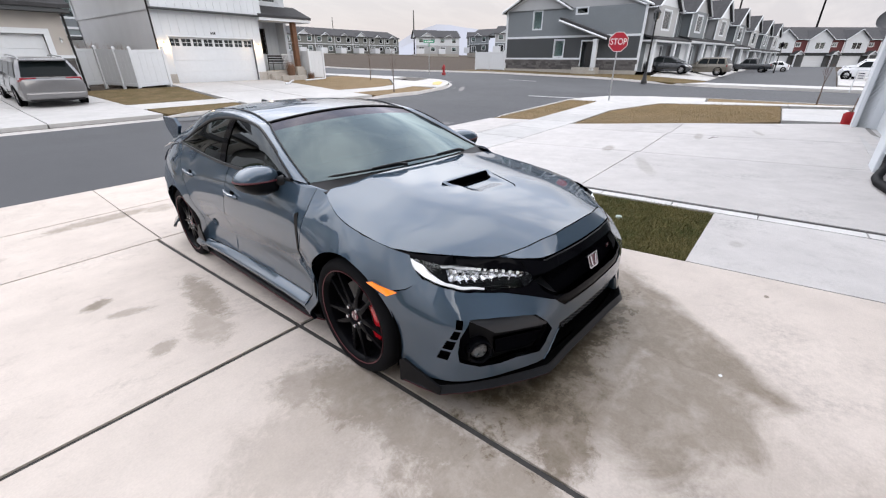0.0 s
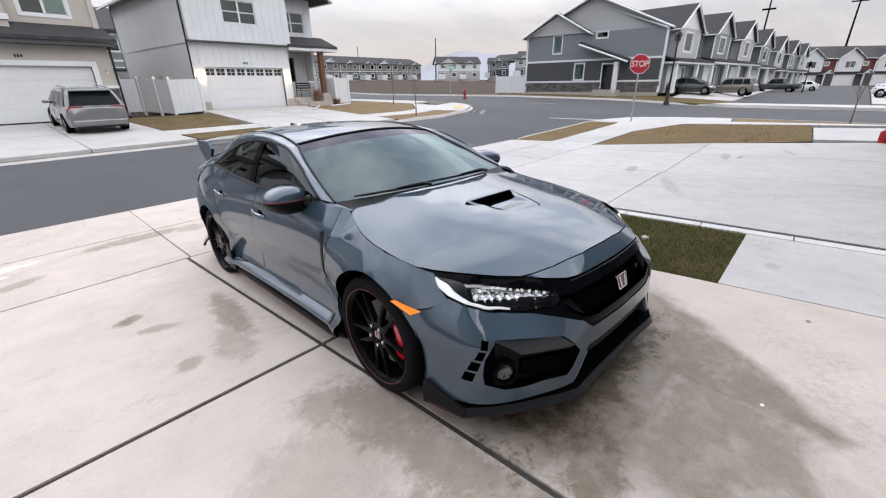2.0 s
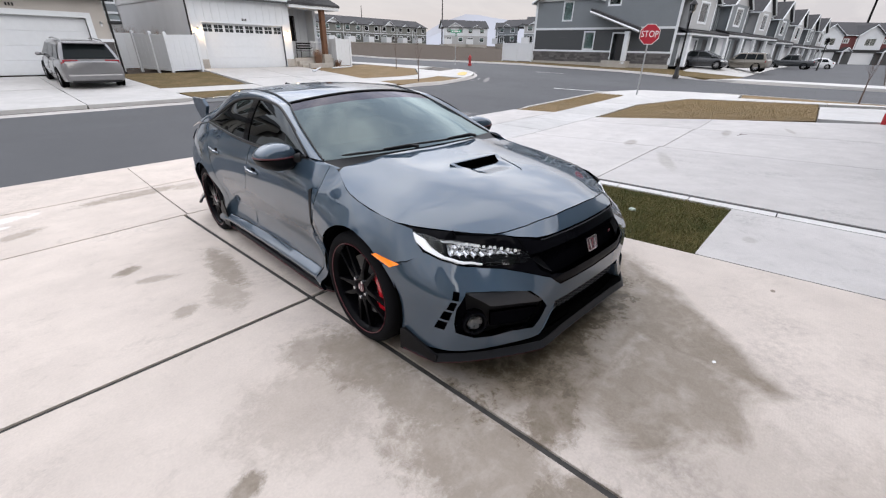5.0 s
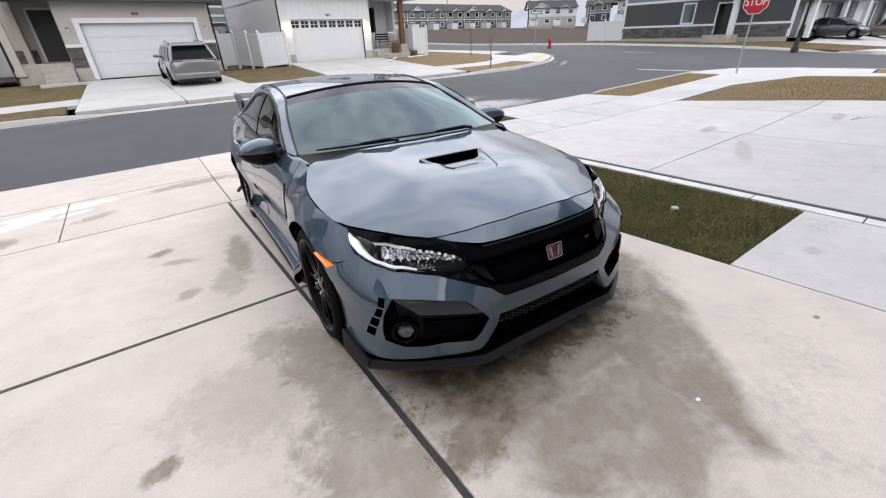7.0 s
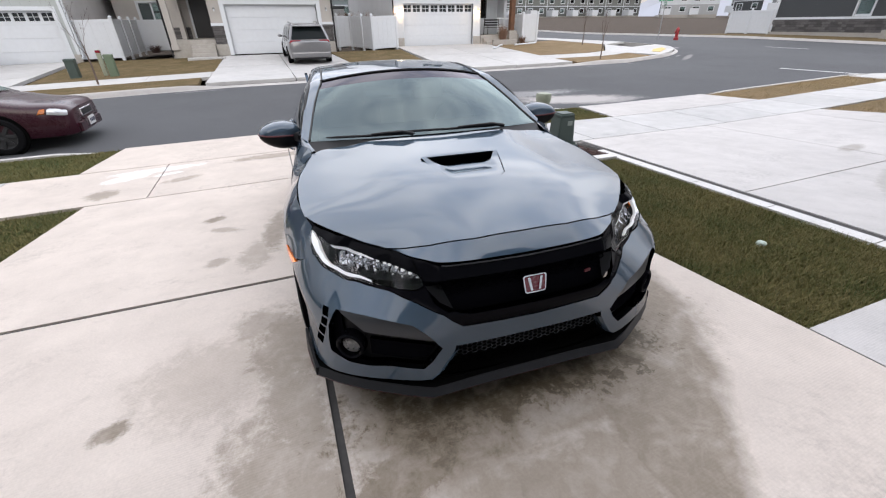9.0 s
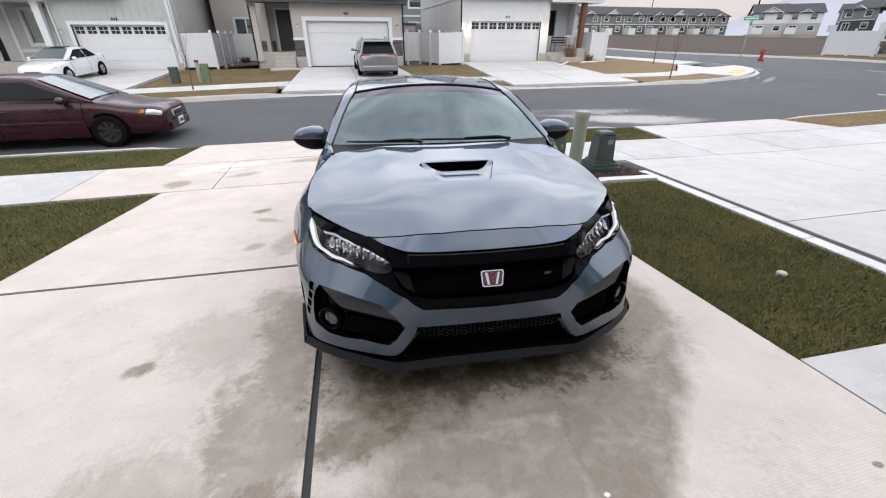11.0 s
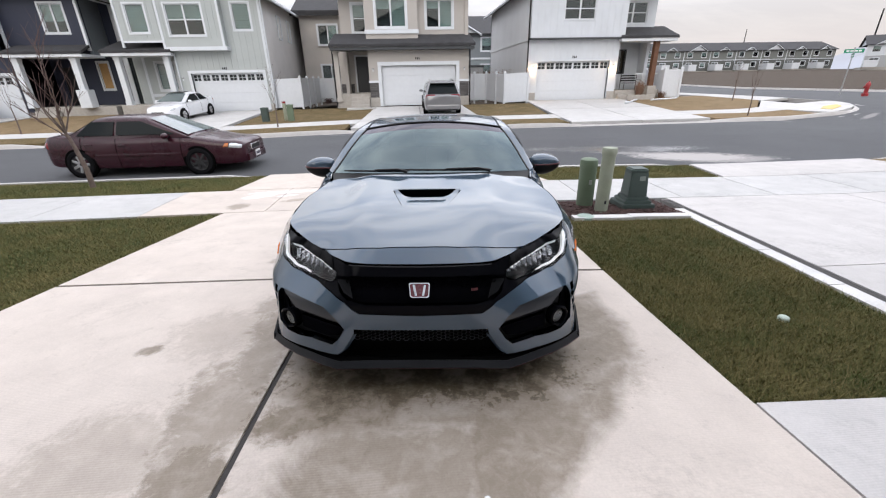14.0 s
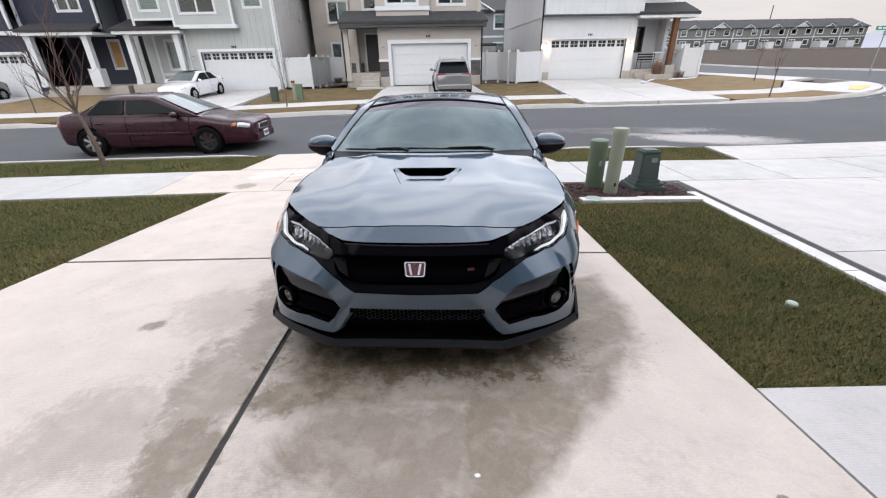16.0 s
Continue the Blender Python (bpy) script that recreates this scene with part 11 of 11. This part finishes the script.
# storage sheds behind the fences
for x, y, z, w, h in ((-2.9, 34.0, 0.2, 0.9, 2.0), (6.9, 30.2, 0.2, 0.75, 2.15)):
    t = thing("storage_shed", "grey plastic storage shed with a dark lid", "shed", (x, y, z))
    part("body", box((-w, -0.5, -0.1), (w, 0.5, h), 0.02), M_ltgray, t)
    part("lid", box((-w - 0.05, -0.56, h), (w + 0.05, 0.56, h + 0.16), 0.04, 2), M_dkgray, t)

# ---- porch and yard things ----
h0 = Vector((9.85, 26.2, 0.2))
t = thing("porch_bench", "dark slatted metal bench on the porch", "bench", h0 + Vector((6.75, 0.75, 0.55)))
for sgn in (0, 1):
    part("leg_frame", add_tube(bmesh.new(), [(sgn * 1.1, -0.25, 0), (sgn * 1.1, -0.25, 0.6), (sgn * 1.1, 0.2, 0.6), (sgn * 1.1, 0.25, 0.95), (sgn * 1.1, 0.3, 0.0)], 0.022, 6), M_black, t)
for k in range(5):
    part("seat_slat", box((0, -0.25 + k * 0.1, 0.40), (1.1, -0.18 + k * 0.1, 0.43)), M_black, t)
for k in range(3):
    part("back_slat", box((0, 0.19 + 0.03 * k, 0.52 + 0.15 * k), (1.1, 0.22 + 0.03 * k, 0.61 + 0.15 * k)), M_black, t)

M_reed = surface("dry_reed", (0.21, 0.125, 0.085), 0.9, var=0.3, scale=30)


def grass_tuft(label, at, n, tall, wide, seed, mat=M_reed, name="ornamental_grass"):
    rnd = random.Random(seed)
    bm = bmesh.new()
    for _ in range(n):
        a, r = rnd.uniform(0, 6.283), wide * 0.35 * rnd.random() ** 0.5
        b = Vector((r * math.cos(a), r * math.sin(a), -0.03))
        l = tall * rnd.uniform(0.55, 1.0)
        o = Vector((math.cos(a), math.sin(a), 0)) * wide * rnd.uniform(0.1, 0.6)
        sd = Vector((-math.sin(a), math.cos(a), 0)) * 0.008
        v = [bm.verts.new(b - sd), bm.verts.new(b + sd), bm.verts.new(b + o * 0.5 + Vector((0, 0, l * 0.7)) + sd * 0.7), bm.verts.new(b + o * 0.5 + Vector((0, 0, l * 0.7)) - sd * 0.7), bm.verts.new(b + o + Vector((0, 0, l)))]
        bm.faces.new((v[0], v[1], v[2], v[3])), bm.faces.new((v[3], v[2], v[4]))
    t = thing(name, label, "grass clump", at)
    tagged(part("blades", bm, mat, t), kind="stuff")


grass_tuft("dry reddish ornamental grass by the porch", h0 + Vector((7.3, -0.6, 0.0)), 420, 1.25, 0.55, 3)
grass_tuft("dry ornamental grass by the porch post", h0 + Vector((8.9, -0.5, 0.02)), 260, 0.55, 0.5, 6)
grass_tuft("dark dry shrub by the fence", Vector((-3.7, 31.7, 0.12)), 260, 0.45, 0.6, 7, M_twig, "dry_shrub")
grass_tuft("tall dry shrubs behind the vinyl fence", Vector((7.6, 29.3, 0.2)), 500, 2.25, 1.1, 8, M_reed, "dry_shrub")
grass_tuft("tall dry shrubs behind the vinyl fence", Vector((8.9, 28.9, 0.2)), 400, 2.15, 0.9, 9, M_reed, "dry_shrub")

# white drain pipe lying on the lawn by the drive
t = thing("drain_pipe", "white plastic drain pipe lying on dry grass", "pipe", on_land(15.0, 22.85))
part("pipe", add_tube(bmesh.new(), [(0, 0, 0.05), (0.9, 1.0, 0.12), (1.2, 1.25, 0.14)], 0.05, 8), M_vinyl, t, smooth=60)
part("elbow", add_tube(bmesh.new(), [(0.02, -0.02, 0.05), (-0.1, -0.12, 0.07), (-0.25, -0.1, 0.06)], 0.06, 8), M_vinyl, t, smooth=60)
t = thing("drain_pipe", "white plastic pipe edging the planting bed", "pipe", on_land(17.2, 24.2))
part("pipe", add_tube(bmesh.new(), [(0, 0, 0.05), (2.2, 0.85, 0.07)], 0.05, 8), M_vinyl, t, smooth=60)
# red shovel-like scoop against the neighbour's garage
t = thing("snow_shovel", "red plastic snow shovel leaning by the garage", "shovel", Matrix.Translation(on_land(14.62, -1.62)) @ Matrix.Scale(0.6, 4))
part("blade", plate([(-0.20, 0.0), (0.20, 0.0), (0.21, 0.42), (0.10, 0.50), (-0.10, 0.50), (-0.21, 0.42)], (), 0.02, 0.08, lambda u, v: Vector((0.05 + 0.25 * v * v, u, v + 0.01))), surface("red_plastic", (0.40, 0.015, 0.02), 0.4, var=0.1), t, "curved red blade", smooth=50)
part("handle", add_tube(bmesh.new(), [(0.08, 0, 0.45), (0.25, -0.05, 1.05)], 0.016, 8), M_wood, t)
# small round lawn fitting and a fallen twig
t = thing("sprinkler_head", "small pale green plastic sprinkler lid in the lawn", "sprinkler", on_land(4.58, 1.09, 0.0))
part("head", add_lathe(bmesh.new(), [(0.036, -0.03), (0.036, 0.002), (0.030, 0.010), (0.014, 0.014), (0.001, 0.015)], 20, "z"), surface("pale_green_plastic", (0.36, 0.42, 0.36), 0.5, var=0.15), t, smooth=40)
t = thing("fallen_twig", "thin bent dry twig on the concrete", "twig", Matrix.Translation(on_land(11.3, 0.9, 0.01)) @ Matrix.Scale(0.5, 4))
part("stem", add_tube(bmesh.new(), [(-0.5, 0.1, 0.012), (-0.2, 0.0, 0.03), (0.1, 0.06, 0.02), (0.45, 0.0, 0.012)], [0.012, 0.010, 0.008, 0.004], 6), M_bark, t, smooth=60)
part("spur", add_tube(bmesh.new(), [(-0.1, 0.02, 0.025), (0.1, -0.18, 0.02), (0.3, -0.22, 0.012)], [0.008, 0.006, 0.003], 6), M_bark, t, smooth=60)
